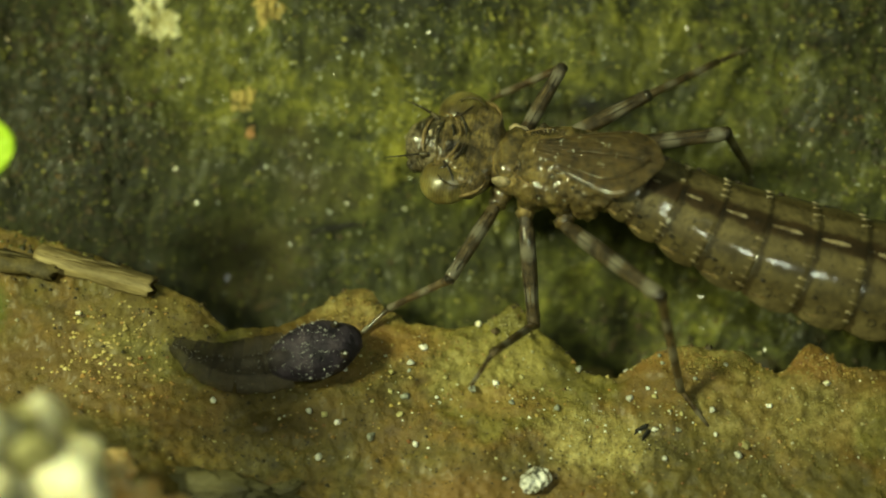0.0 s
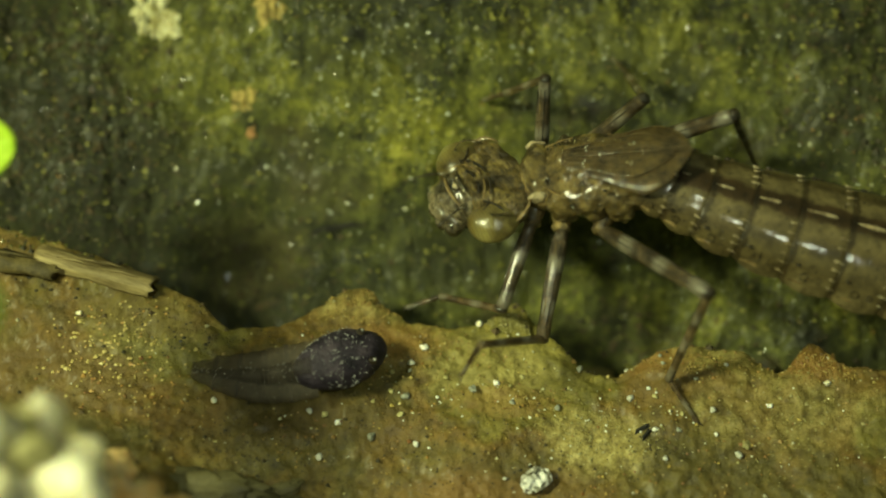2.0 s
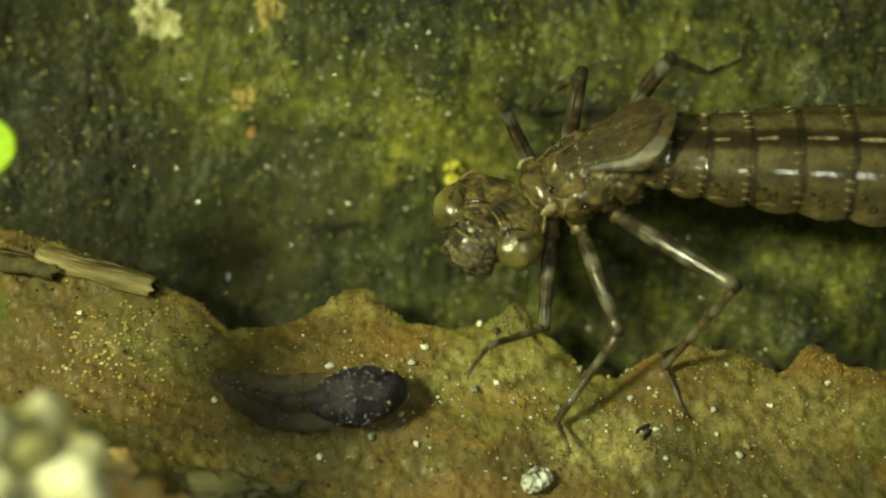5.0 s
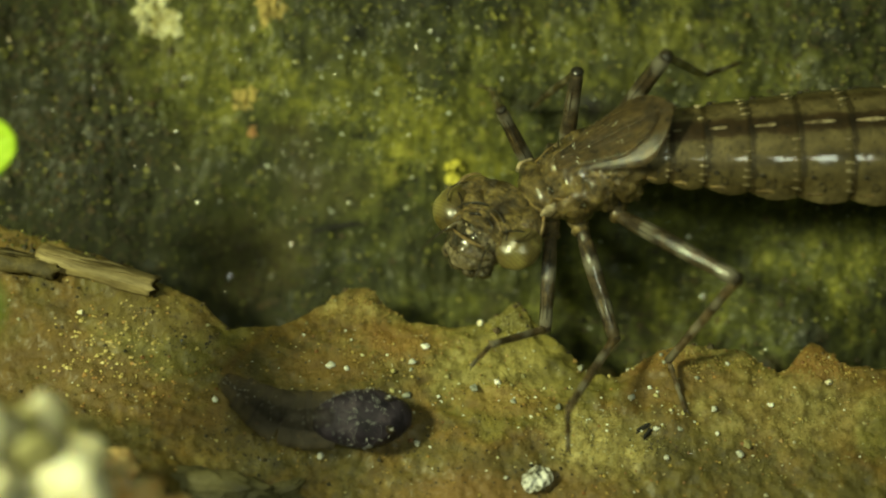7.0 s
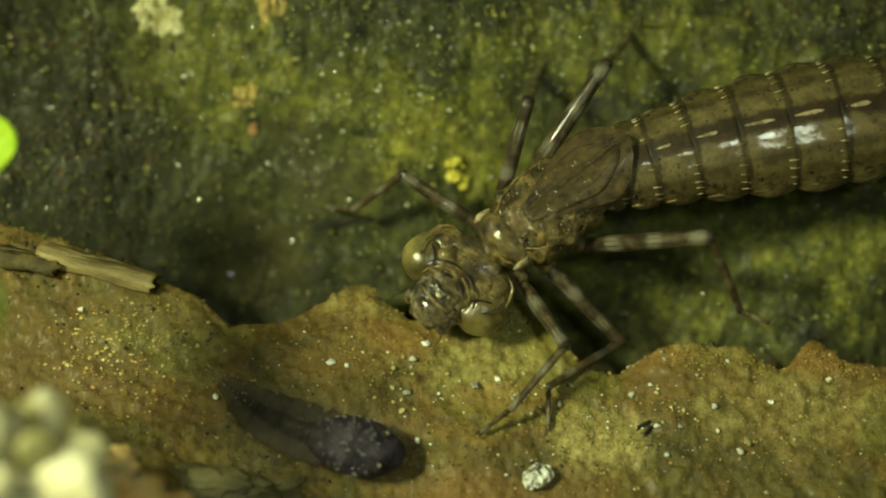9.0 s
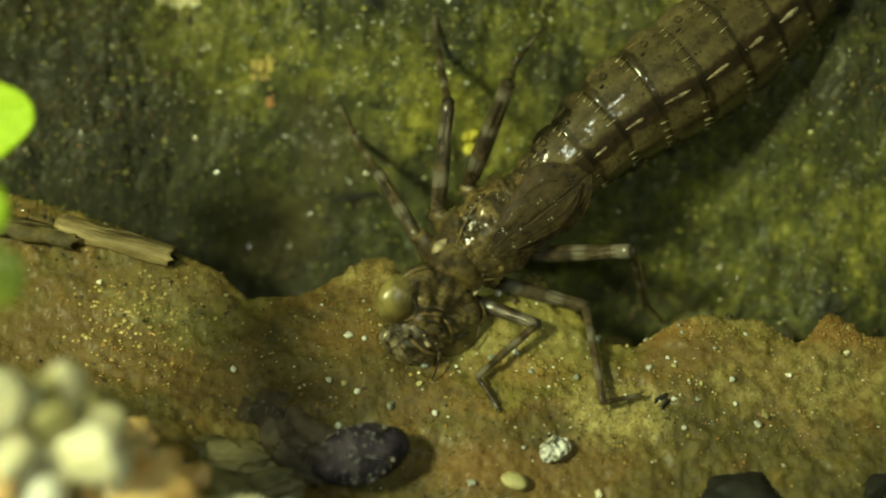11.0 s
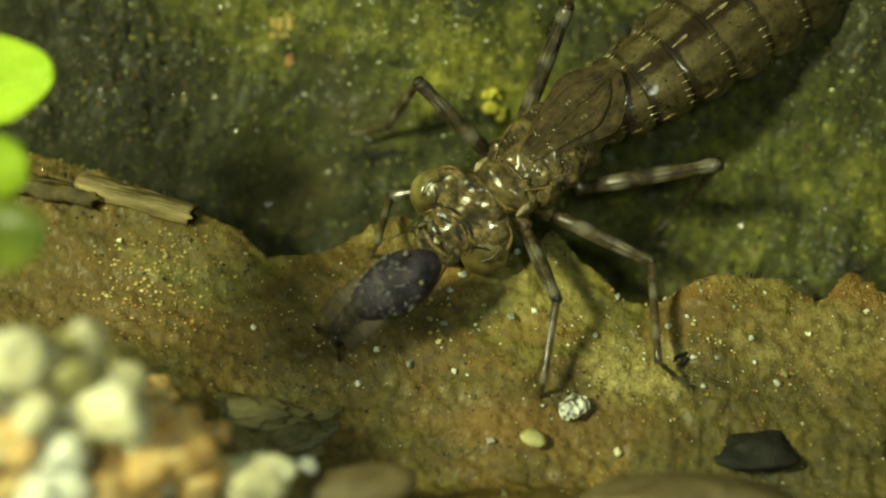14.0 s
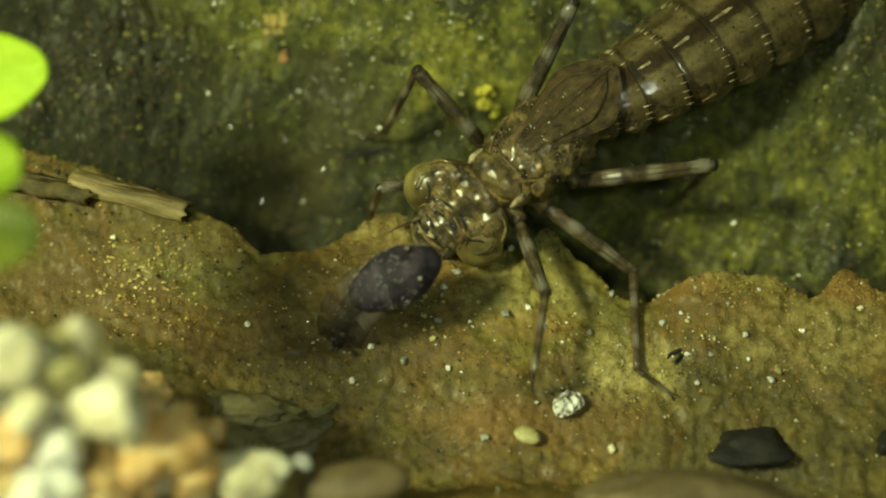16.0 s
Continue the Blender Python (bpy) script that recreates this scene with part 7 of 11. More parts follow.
    walk(abdomen[6], [at(0, -22.86, 0.29, -6.70, 0.0, -20.1, 5.2), at(0.5, -22.86, 0.29, -6.70, 0.0, -20.1, 5.2), at(1, -22.86, 0.29, -6.70, 0.0, -20.1, 5.2), at(1.25, -22.89, 0.22, -6.66, 0.0, -19.8, 5.6), at(1.5, -22.91, 0.18, -6.59, 0.0, -19.7, 5.3), at(1.75, -22.75, 0.85, -6.97, -0.0, -22.1, 1.0), at(2, -22.31, 2.06, -7.67, -0.0, -25.8, -5.7), at(2.25, -21.57, 3.59, -8.42, -0.0, -29.6, -13.6), at(2.5, -20.89, 4.95, -8.93, 0.0, -32.1, -21.1), at(2.75, -20.65, 5.55, -8.99, -0.0, -32.2, -23.6), at(3, -20.62, 5.62, -8.94, 0.0, -31.9, -23.4), at(3.25, -20.78, 5.30, -8.85, -0.0, -31.8, -22.6), at(3.5, -21.07, 4.81, -8.69, 0.0, -31.2, -20.3), at(4, -21.43, 4.04, -8.48, 0.0, -30.7, -17.7), at(4.75, -21.75, 3.44, -8.25, 0.0, -29.4, -14.3), at(5.5, -21.96, 3.05, -8.08, 0.0, -28.1, -11.3), at(6.3, -22.07, 2.77, -7.99, -0.0, -27.6, -9.8), at(7, -22.09, 2.58, -7.98, -0.0, -27.7, -9.3), at(7.5, -22.38, 3.72, -6.89, 0.0, -24.5, -15.1), at(7.75, -22.53, 4.41, -6.08, 0.0, -22.2, -18.9), at(8, -22.59, 5.17, -5.16, -0.0, -19.2, -22.6), at(8.25, -22.70, 6.00, -3.64, -0.0, -13.3, -24.6), at(8.5, -22.77, 6.55, -2.38, 0.0, -8.6, -24.5), at(8.75, -22.82, 6.60, -2.04, -0.0, -7.7, -25.0), at(9, -22.83, 6.61, -1.89, -0.0, -7.1, -25.8), at(9.2, -22.77, 6.75, -1.94, -0.0, -7.2, -26.1), at(9.6, -23.05, 6.17, -1.28, 0.0, -4.8, -23.7), at(10, -23.63, 4.48, -0.02, 0.0, -1.1, -17.3), at(10.4, -24.08, 2.17, 0.79, -0.0, 1.0, -9.1), at(10.8, -24.24, 0.22, 0.70, -0.0, 0.6, -2.7), at(11.1, -24.24, -0.61, 0.41, -0.0, 0.3, -0.5), at(11.3, -24.22, -0.84, 0.31, 0.0, 1.0, -0.6), at(11.5, -24.25, -1.12, 0.30, 0.0, 1.5, -1.4), at(11.7, -24.27, -0.73, 0.54, 0.0, 1.1, -0.1), at(11.9, -24.26, 0.49, 0.68, 0.0, 1.1, -0.4), at(12.1, -24.25, 0.16, -0.24, 0.0, -3.0, -3.5), at(12.3, -24.26, 0.45, -0.48, -0.0, -5.1, -4.0), at(12.5, -24.24, 0.81, -0.72, 0.0, -6.2, -4.0), at(12.75, -24.22, 0.91, -0.99, 0.0, -6.7, -3.1), at(13, -24.20, 1.05, -1.23, -0.0, -6.4, -2.4), at(13.5, -24.13, 1.51, -1.52, -0.0, -6.7, -3.3), at(14, -24.10, 1.60, -1.69, -0.0, -7.0, -3.5), at(14.5, -24.06, 1.79, -1.84, -0.0, -7.7, -4.1), at(15, -23.97, 2.35, -1.84, 0.0, -7.5, -5.4), at(15.5, -23.96, 2.46, -1.87, 0.0, -7.6, -5.9), at(16, -23.97, 2.46, -1.91, 0.0, -7.8, -6.1)])
    walk(abdomen[7], [at(0, -25.95, 0.01, -7.83, 0.0, -20.2, 5.1), at(0.5, -25.95, 0.01, -7.83, 0.0, -20.2, 5.0), at(1, -25.95, 0.01, -7.83, -0.0, -20.2, 5.1), at(1.25, -25.98, -0.08, -7.77, 0.0, -19.8, 5.6), at(1.5, -26.00, -0.11, -7.71, 0.0, -19.7, 5.3), at(1.75, -25.80, 0.80, -8.21, -0.0, -22.2, 0.9), at(2, -25.27, 2.35, -9.11, -0.0, -25.8, -5.7), at(2.25, -24.36, 4.26, -10.05, -0.0, -29.6, -13.6), at(2.5, -23.50, 5.96, -10.68, 0.0, -32.1, -21.1), at(2.75, -23.21, 6.66, -10.75, -0.0, -32.3, -23.6), at(3, -23.19, 6.73, -10.69, 0.0, -31.9, -23.4), at(3.25, -23.37, 6.38, -10.59, -0.0, -31.8, -22.6), at(3.5, -23.72, 5.79, -10.39, 0.0, -31.2, -20.3), at(4, -24.14, 4.91, -10.17, 0.0, -30.7, -17.7), at(4.75, -24.54, 4.15, -9.88, 0.0, -29.5, -14.6), at(5.5, -24.81, 3.62, -9.64, 0.0, -28.2, -11.4), at(6.3, -24.95, 3.27, -9.52, -0.0, -27.6, -9.8), at(7, -24.97, 3.05, -9.51, -0.0, -27.7, -9.3), at(7.5, -25.28, 4.50, -8.26, 0.0, -24.5, -15.1), at(7.75, -25.42, 5.40, -7.33, 0.0, -22.1, -18.9), at(8, -25.47, 6.37, -6.25, -0.0, -19.2, -22.6), at(8.25, -25.63, 7.34, -4.40, -0.0, -13.4, -24.6), at(8.5, -25.74, 7.91, -2.88, 0.0, -8.6, -24.7), at(8.75, -25.78, 7.98, -2.48, -0.0, -7.7, -25.1), at(9, -25.78, 8.03, -2.30, -0.0, -7.1, -25.7), at(9.2, -25.71, 8.20, -2.35, 0.0, -7.2, -26.0), at(9.6, -26.06, 7.49, -1.55, 0.0, -5.3, -24.0), at(10, -26.78, 5.46, -0.08, 0.0, -1.5, -17.9), at(10.4, -27.34, 2.70, 0.85, 0.0, 1.0, -9.9), at(10.8, -27.54, 0.37, 0.74, -0.0, 0.7, -3.4), at(11.1, -27.54, -0.58, 0.43, -0.0, 0.4, -0.9), at(11.3, -27.52, -0.80, 0.37, -0.0, 1.0, -0.7), at(11.5, -27.54, -1.04, 0.39, 0.0, 1.4, -1.0), at(11.7, -27.57, -0.72, 0.61, 0.0, 1.1, 0.3), at(11.9, -27.56, 0.51, 0.74, 0.0, 1.1, -0.2), at(12.1, -27.54, 0.36, -0.42, 0.0, -3.0, -3.5), at(12.3, -27.54, 0.68, -0.77, -0.0, -5.2, -3.5), at(12.5, -27.51, 1.04, -1.08, 0.0, -6.2, -3.9), at(12.75, -27.50, 1.09, -1.37, 0.0, -6.5, -3.4), at(13, -27.48, 1.19, -1.60, -0.0, -6.4, -2.4), at(13.5, -27.41, 1.70, -1.90, -0.0, -6.7, -3.3), at(14, -27.37, 1.80, -2.09, -0.0, -7.0, -3.5), at(14.5, -27.32, 2.03, -2.28, -0.0, -7.7, -4.1), at(15, -27.23, 2.66, -2.27, 0.0, -7.5, -5.4), at(15.5, -27.22, 2.80, -2.31, 0.0, -7.6, -5.9), at(16, -27.22, 2.81, -2.36, 0.0, -7.8, -6.1)])
    walk(abdomen[8], [at(0, -28.75, -0.24, -8.86, 0.0, -20.2, 5.1), at(0.5, -28.75, -0.24, -8.86, 0.0, -20.2, 5.0), at(1, -28.75, -0.24, -8.86, -0.0, -20.2, 5.1), at(1.25, -28.79, -0.36, -8.79, 0.0, -19.7, 5.7), at(1.5, -28.82, -0.37, -8.72, -0.0, -19.7, 5.3), at(1.75, -28.58, 0.76, -9.35, -0.0, -22.2, 0.8), at(2, -27.96, 2.62, -10.42, -0.0, -25.8, -5.7), at(2.25, -26.89, 4.88, -11.53, -0.0, -29.5, -13.6), at(2.5, -25.87, 6.87, -12.28, 0.0, -32.1, -21.1), at(2.75, -25.53, 7.68, -12.36, -0.0, -32.3, -23.6), at(3, -25.52, 7.74, -12.27, 0.0, -31.9, -23.4), at(3.25, -25.73, 7.36, -12.17, -0.0, -31.8, -22.6), at(3.5, -26.13, 6.68, -11.95, 0.0, -31.2, -20.3), at(4, -26.59, 5.69, -11.70, 0.0, -30.7, -17.7), at(4.75, -27.06, 4.81, -11.35, 0.0, -29.4, -14.1), at(5.5, -27.41, 4.14, -11.05, 0.0, -28.2, -11.4), at(6.3, -27.57, 3.73, -10.91, -0.0, -27.6, -9.8), at(7, -27.59, 3.48, -10.91, -0.0, -27.7, -9.3), at(7.5, -27.92, 5.21, -9.51, 0.0, -24.5, -15.1), at(7.75, -28.05, 6.30, -8.46, 0.0, -22.0, -18.8), at(8, -28.09, 7.46, -7.23, -0.0, -19.2, -22.6), at(8.25, -28.28, 8.55, -5.10, -0.0, -13.7, -24.7), at(8.5, -28.43, 9.14, -3.33, 0.0, -8.6, -24.7), at(8.75, -28.47, 9.24, -2.88, -0.0, -7.4, -25.0), at(9, -28.46, 9.32, -2.67, -0.0, -7.1, -25.7), at(9.2, -28.38, 9.50, -2.72, 0.0, -7.2, -26.0), at(9.6, -28.79, 8.71, -1.83, 0.0, -5.1, -24.0), at(10, -29.63, 6.38, -0.16, 0.0, -1.1, -18.1), at(10.4, -30.29, 3.21, 0.90, 0.0, 1.8, -10.5), at(10.8, -30.53, 0.55, 0.78, -0.0, 1.7, -4.1), at(11.1, -30.54, -0.53, 0.46, -0.0, 1.0, -1.3), at(11.3, -30.52, -0.77, 0.42, 0.0, 1.0, -0.7), at(11.5, -30.54, -0.99, 0.46, 0.0, 1.4, -1.0), at(11.7, -30.57, -0.74, 0.66, 0.0, 1.1, 0.3), at(11.9, -30.55, 0.52, 0.80, 0.0, 1.1, -0.2), at(12.1, -30.53, 0.54, -0.57, 0.0, -3.0, -3.5), at(12.3, -30.52, 0.87, -1.05, -0.0, -5.0, -3.4), at(12.5, -30.48, 1.25, -1.40, 0.0, -6.2, -3.9), at(12.75, -30.47, 1.27, -1.72, 0.0, -6.5, -3.5), at(13, -30.46, 1.31, -1.94, -0.0, -6.4, -2.4), at(13.5, -30.38, 1.88, -2.25, -0.0, -6.7, -3.3), at(14, -30.34, 1.98, -2.46, 0.0, -7.0, -3.5), at(14.5, -30.29, 2.24, -2.68, -0.0, -7.7, -4.1), at(15, -30.19, 2.93, -2.66, 0.0, -7.5, -5.4), at(15.5, -30.17, 3.10, -2.71, 0.0, -7.7, -5.9), at(16, -30.17, 3.13, -2.77, -0.0, -7.8, -6.1)])
    walk(abdomen[9], [at(0, -31.00, -0.43, -9.69, 0.0, -20.2, 5.1), at(0.5, -31.00, -0.43, -9.69, 0.0, -20.2, 5.1), at(1, -31.00, -0.43, -9.69, 0.0, -20.2, 5.1), at(1.25, -31.04, -0.59, -9.60, 0.0, -19.7, 5.8), at(1.5, -31.07, -0.58, -9.53, -0.0, -19.7, 5.3), at(1.75, -30.80, 0.73, -10.25, -0.0, -22.3, 0.7), at(2, -30.11, 2.84, -11.47, -0.0, -25.8, -5.7), at(2.25, -28.92, 5.37, -12.71, -0.0, -29.5, -13.6), at(2.5, -27.77, 7.61, -13.55, 0.0, -32.1, -21.1), at(2.75, -27.39, 8.49, -13.64, -0.0, -32.3, -23.7), at(3, -27.39, 8.55, -13.54, -0.0, -31.9, -23.4), at(3.25, -27.61, 8.15, -13.43, -0.0, -31.7, -22.5), at(3.5, -28.05, 7.39, -13.19, 0.0, -31.2, -20.3), at(4, -28.56, 6.32, -12.93, 0.0, -30.7, -17.7), at(4.75, -29.09, 5.32, -12.53, 0.0, -29.3, -14.0), at(5.5, -29.48, 4.56, -12.19, 0.0, -28.2, -11.3), at(6.3, -29.67, 4.09, -12.03, -0.0, -27.6, -9.8), at(7, -29.69, 3.83, -12.02, -0.0, -27.7, -9.3), at(7.5, -30.03, 5.78, -10.50, 0.0, -24.5, -15.1), at(7.75, -30.15, 7.02, -9.36, 0.0, -22.1, -18.9), at(8, -30.18, 8.33, -8.02, -0.0, -19.2, -22.6), at(8.25, -30.40, 9.53, -5.66, -0.0, -13.7, -24.8), at(8.5, -30.59, 10.13, -3.69, 0.0, -8.6, -24.7), at(8.75, -30.63, 10.25, -3.19, -0.0, -7.4, -24.9), at(9, -30.61, 10.36, -2.97, -0.0, -7.1, -25.7), at(9.2, -30.52, 10.55, -3.02, 0.0, -7.2, -26.0), at(9.6, -30.97, 9.68, -2.04, 0.0, -5.1, -24.0), at(10, -31.91, 7.13, -0.20, 0.0, -1.0, -18.2), at(10.4, -32.65, 3.65, 0.97, -0.0, 2.0, -10.7), at(10.8, -32.92, 0.72, 0.85, -0.0, 2.1, -4.4), at(11.1, -32.94, -0.48, 0.50, -0.0, 1.3, -1.5), at(11.3, -32.92, -0.74, 0.46, 0.0, 1.0, -0.7), at(11.5, -32.94, -0.95, 0.52, -0.0, 1.4, -1.0), at(11.7, -32.97, -0.75, 0.71, 0.0, 1.1, 0.3), at(11.9, -32.95, 0.53, 0.85, -0.0, 1.1, -0.2), at(12.1, -32.92, 0.69, -0.70, 0.0, -3.0, -3.5), at(12.3, -32.90, 1.01, -1.26, -0.0, -5.0, -3.4), at(12.5, -32.86, 1.41, -1.66, 0.0, -6.2, -3.9), at(12.75, -32.85, 1.41, -1.99, 0.0, -6.5, -3.5), at(13, -32.84, 1.41, -2.20, 0.0, -6.4, -2.4), at(13.5, -32.76, 2.01, -2.53, -0.0, -6.7, -3.3), at(14, -32.72, 2.12, -2.75, -0.0, -7.0, -3.5), at(14.5, -32.66, 2.41, -3.00, -0.0, -7.7, -4.1), at(15, -32.56, 3.16, -2.98, 0.0, -7.5, -5.4), at(15.5, -32.54, 3.35, -3.03, 0.0, -7.7, -5.9), at(16, -32.54, 3.39, -3.10, 0.0, -7.8, -6.1)])
    walk(legs["L1"][0], [at(0, 0.90, 2.70, -1.70, 0.0, 6.9, 74.8), at(0.5, 0.90, 2.70, -1.70, 0.0, 6.9, 74.5), at(1, 0.90, 2.70, -1.70, 0.0, 6.8, 73.9), at(1.25, 0.90, 2.70, -1.70, 0.0, 5.7, 70.6), at(1.5, 0.90, 2.70, -1.70, -0.0, 3.7, 64.4), at(1.75, 0.90, 2.70, -1.70, 0.0, 11.8, 64.6), at(2, 0.90, 2.70, -1.70, -0.0, 23.3, 70.0), at(2.25, 0.90, 2.70, -1.70, -0.0, 26.9, 78.3), at(2.5, 0.90, 2.70, -1.70, 0.0, 26.9, 81.6), at(2.75, 0.90, 2.70, -1.70, 0.0, 24.6, 75.7), at(3, 0.90, 2.70, -1.70, 0.0, 22.8, 70.5), at(3.25, 0.90, 2.70, -1.70, 0.0, 21.9, 67.9), at(3.5, 0.90, 2.70, -1.70, 0.0, 21.9, 66.8), at(4, 0.90, 2.70, -1.70, -0.0, 22.2, 65.7), at(4.75, 0.90, 2.70, -1.70, 0.0, 22.2, 64.5), at(5.5, 0.90, 2.70, -1.70, -0.0, 22.2, 63.6), at(6.3, 0.90, 2.70, -1.70, 0.0, 22.2, 62.8), at(7, 0.90, 2.70, -1.70, -0.0, 22.3, 62.1), at(7.5, 0.90, 2.70, -1.70, -0.0, 34.5, 56.9), at(7.75, 0.90, 2.70, -1.70, 0.0, 17.8, 71.4), at(8, 0.90, 2.70, -1.70, -0.0, -2.0, 80.4), at(8.25, 0.90, 2.70, -1.70, 0.0, -6.5, 79.8), at(8.5, 0.90, 2.70, -1.70, 0.0, -9.9, 79.9), at(8.75, 0.90, 2.70, -1.70, -0.0, -16.4, 83.5), at(9, 0.90, 2.70, -1.70, 0.0, -21.1, 87.4), at(9.2, 0.90, 2.70, -1.70, 0.0, -19.2, 88.5), at(9.6, 0.90, 2.70, -1.70, 0.0, -19.9, 94.0), at(10, 0.90, 2.70, -1.70, -0.0, -27.7, 102.4), at(10.4, 0.90, 2.70, -1.70, 0.0, -37.5, 113.1), at(10.8, 0.90, 2.70, -1.70, 0.0, -43.8, 123.4), at(11.1, 0.90, 2.70, -1.70, 0.0, -45.2, 127.7), at(11.3, 0.90, 2.70, -1.70, 0.0, -44.8, 127.8), at(11.5, 0.90, 2.70, -1.70, -0.0, -47.5, 115.9), at(11.7, 0.90, 2.70, -1.70, -0.0, -42.6, 113.6), at(11.9, 0.90, 2.70, -1.70, -0.0, -33.0, 104.1), at(12.1, 0.90, 2.70, -1.70, -0.0, -22.5, 93.4), at(12.3, 0.90, 2.70, -1.70, -0.0, -23.3, 82.9), at(12.5, 0.90, 2.70, -1.70, 0.0, -23.9, 74.8), at(12.75, 0.90, 2.70, -1.70, 0.0, -19.0, 72.6), at(13, 0.90, 2.70, -1.70, 0.0, -13.9, 73.3), at(13.5, 0.90, 2.70, -1.70, -0.0, -15.4, 71.5), at(14, 0.90, 2.70, -1.70, -0.0, -15.8, 66.9), at(14.5, 0.90, 2.70, -1.70, -0.0, -14.8, 64.3), at(15, 0.90, 2.70, -1.70, 0.0, -16.8, 66.7), at(15.5, 0.90, 2.70, -1.70, 0.0, -15.7, 65.8), at(16, 0.90, 2.70, -1.70, 0.0, -14.8, 65.0)])
    walk(legs["L1"][1], [at(0, 2.52, 8.64, -2.44, 0.0, 30.6, 17.7), at(0.5, 2.55, 8.63, -2.44, 0.0, 30.9, 17.8), at(1, 2.61, 8.61, -2.44, 0.0, 31.7, 17.7), at(1.25, 2.95, 8.52, -2.32, 0.0, 36.8, 11.6), at(1.5, 3.57, 8.28, -2.10, 0.0, 43.5, 1.2), at(1.75, 3.50, 8.18, -2.97, -0.0, 32.0, -11.6), at(2, 2.85, 8.05, -4.15, -0.0, 13.0, -19.9), at(2.25, 2.03, 8.11, -4.51, -0.0, 1.8, -17.3), at(2.5, 1.71, 8.17, -4.51, 0.0, -6.6, -5.5), at(2.75, 2.29, 8.16, -4.29, -0.0, -6.3, 8.4), at(3, 2.81, 8.09, -4.10, -0.0, -3.9, 16.6), at(3.25, 3.06, 8.03, -4.02, 0.0, -4.3, 12.6), at(3.5, 3.17, 7.99, -4.01, 0.0, -6.2, 8.1), at(4, 3.26, 7.93, -4.05, -0.0, -49.0, 42.0), at(4.75, 3.37, 7.88, -4.05, 0.0, -50.7, 43.4), at(5.5, 3.45, 7.84, -4.04, -0.0, -51.8, 44.5), at(6.3, 3.53, 7.80, -4.04, 0.0, -52.6, 45.2), at(7, 3.59, 7.77, -4.05, -0.0, -53.5, 45.1), at(7.5, 3.69, 6.98, -5.21, -0.0, -48.6, 30.8), at(7.75, 2.79, 8.30, -3.59, 0.0, -21.5, 10.3), at(8, 1.93, 8.81, -1.49, -0.0, 4.1, 8.2), at(8.25, 1.99, 8.76, -1.00, -0.0, 3.1, 11.3), at(8.5, 1.97, 8.71, -0.63, 0.0, 1.7, 13.6), at(8.75, 1.57, 8.61, 0.05, -0.0, 0.9, 13.2), at(9, 1.16, 8.48, 0.53, 0.0, 0.6, 12.8), at(9.2, 1.05, 8.55, 0.34, -0.0, 0.4, 12.0), at(9.6, 0.50, 8.51, 0.41, 0.0, -1.7, 8.9), at(10, -0.28, 8.06, 1.18, 0.0, -3.5, 5.1), at(10.4, -1.03, 7.22, 2.08, -0.0, -4.9, 2.0), at(10.8, -1.56, 6.43, 2.59, -0.0, -6.1, -0.3), at(11.1, -1.77, 6.15, 2.70, -0.0, -7.0, -1.3), at(11.3, -1.80, 6.18, 2.67, 0.0, -7.7, -1.4), at(11.5, -0.93, 6.47, 2.87, 0.0, -11.3, 6.4), at(11.7, -0.93, 6.88, 2.50, 0.0, -44.1, -0.4), at(11.9, -0.37, 7.74, 1.68, 0.0, -44.1, 14.2), at(12.1, 0.56, 8.42, 0.67, 0.0, -42.8, 21.5), at(12.3, 1.61, 8.35, 0.75, -0.0, -26.9, 24.3), at(12.5, 2.39, 8.17, 0.82, 0.0, -10.3, 26.2), at(12.75, 2.66, 8.29, 0.32, 0.0, 2.9, 26.6), at(13, 2.63, 8.46, -0.22, -0.0, 11.7, 27.4), at(13.5, 2.79, 8.37, -0.06, -0.0, 13.4, 31.9), at(14, 3.24, 8.18, -0.01, -0.0, 14.8, 35.9), at(14.5, 3.50, 8.10, -0.11, -0.0, 4.6, 38.9), at(15, 3.25, 8.15, 0.09, 0.0, 15.3, 38.7), at(15.5, 3.34, 8.14, -0.02, 0.0, 3.6, 39.1), at(16, 3.44, 8.13, -0.11, 0.0, -8.0, 39.6)])
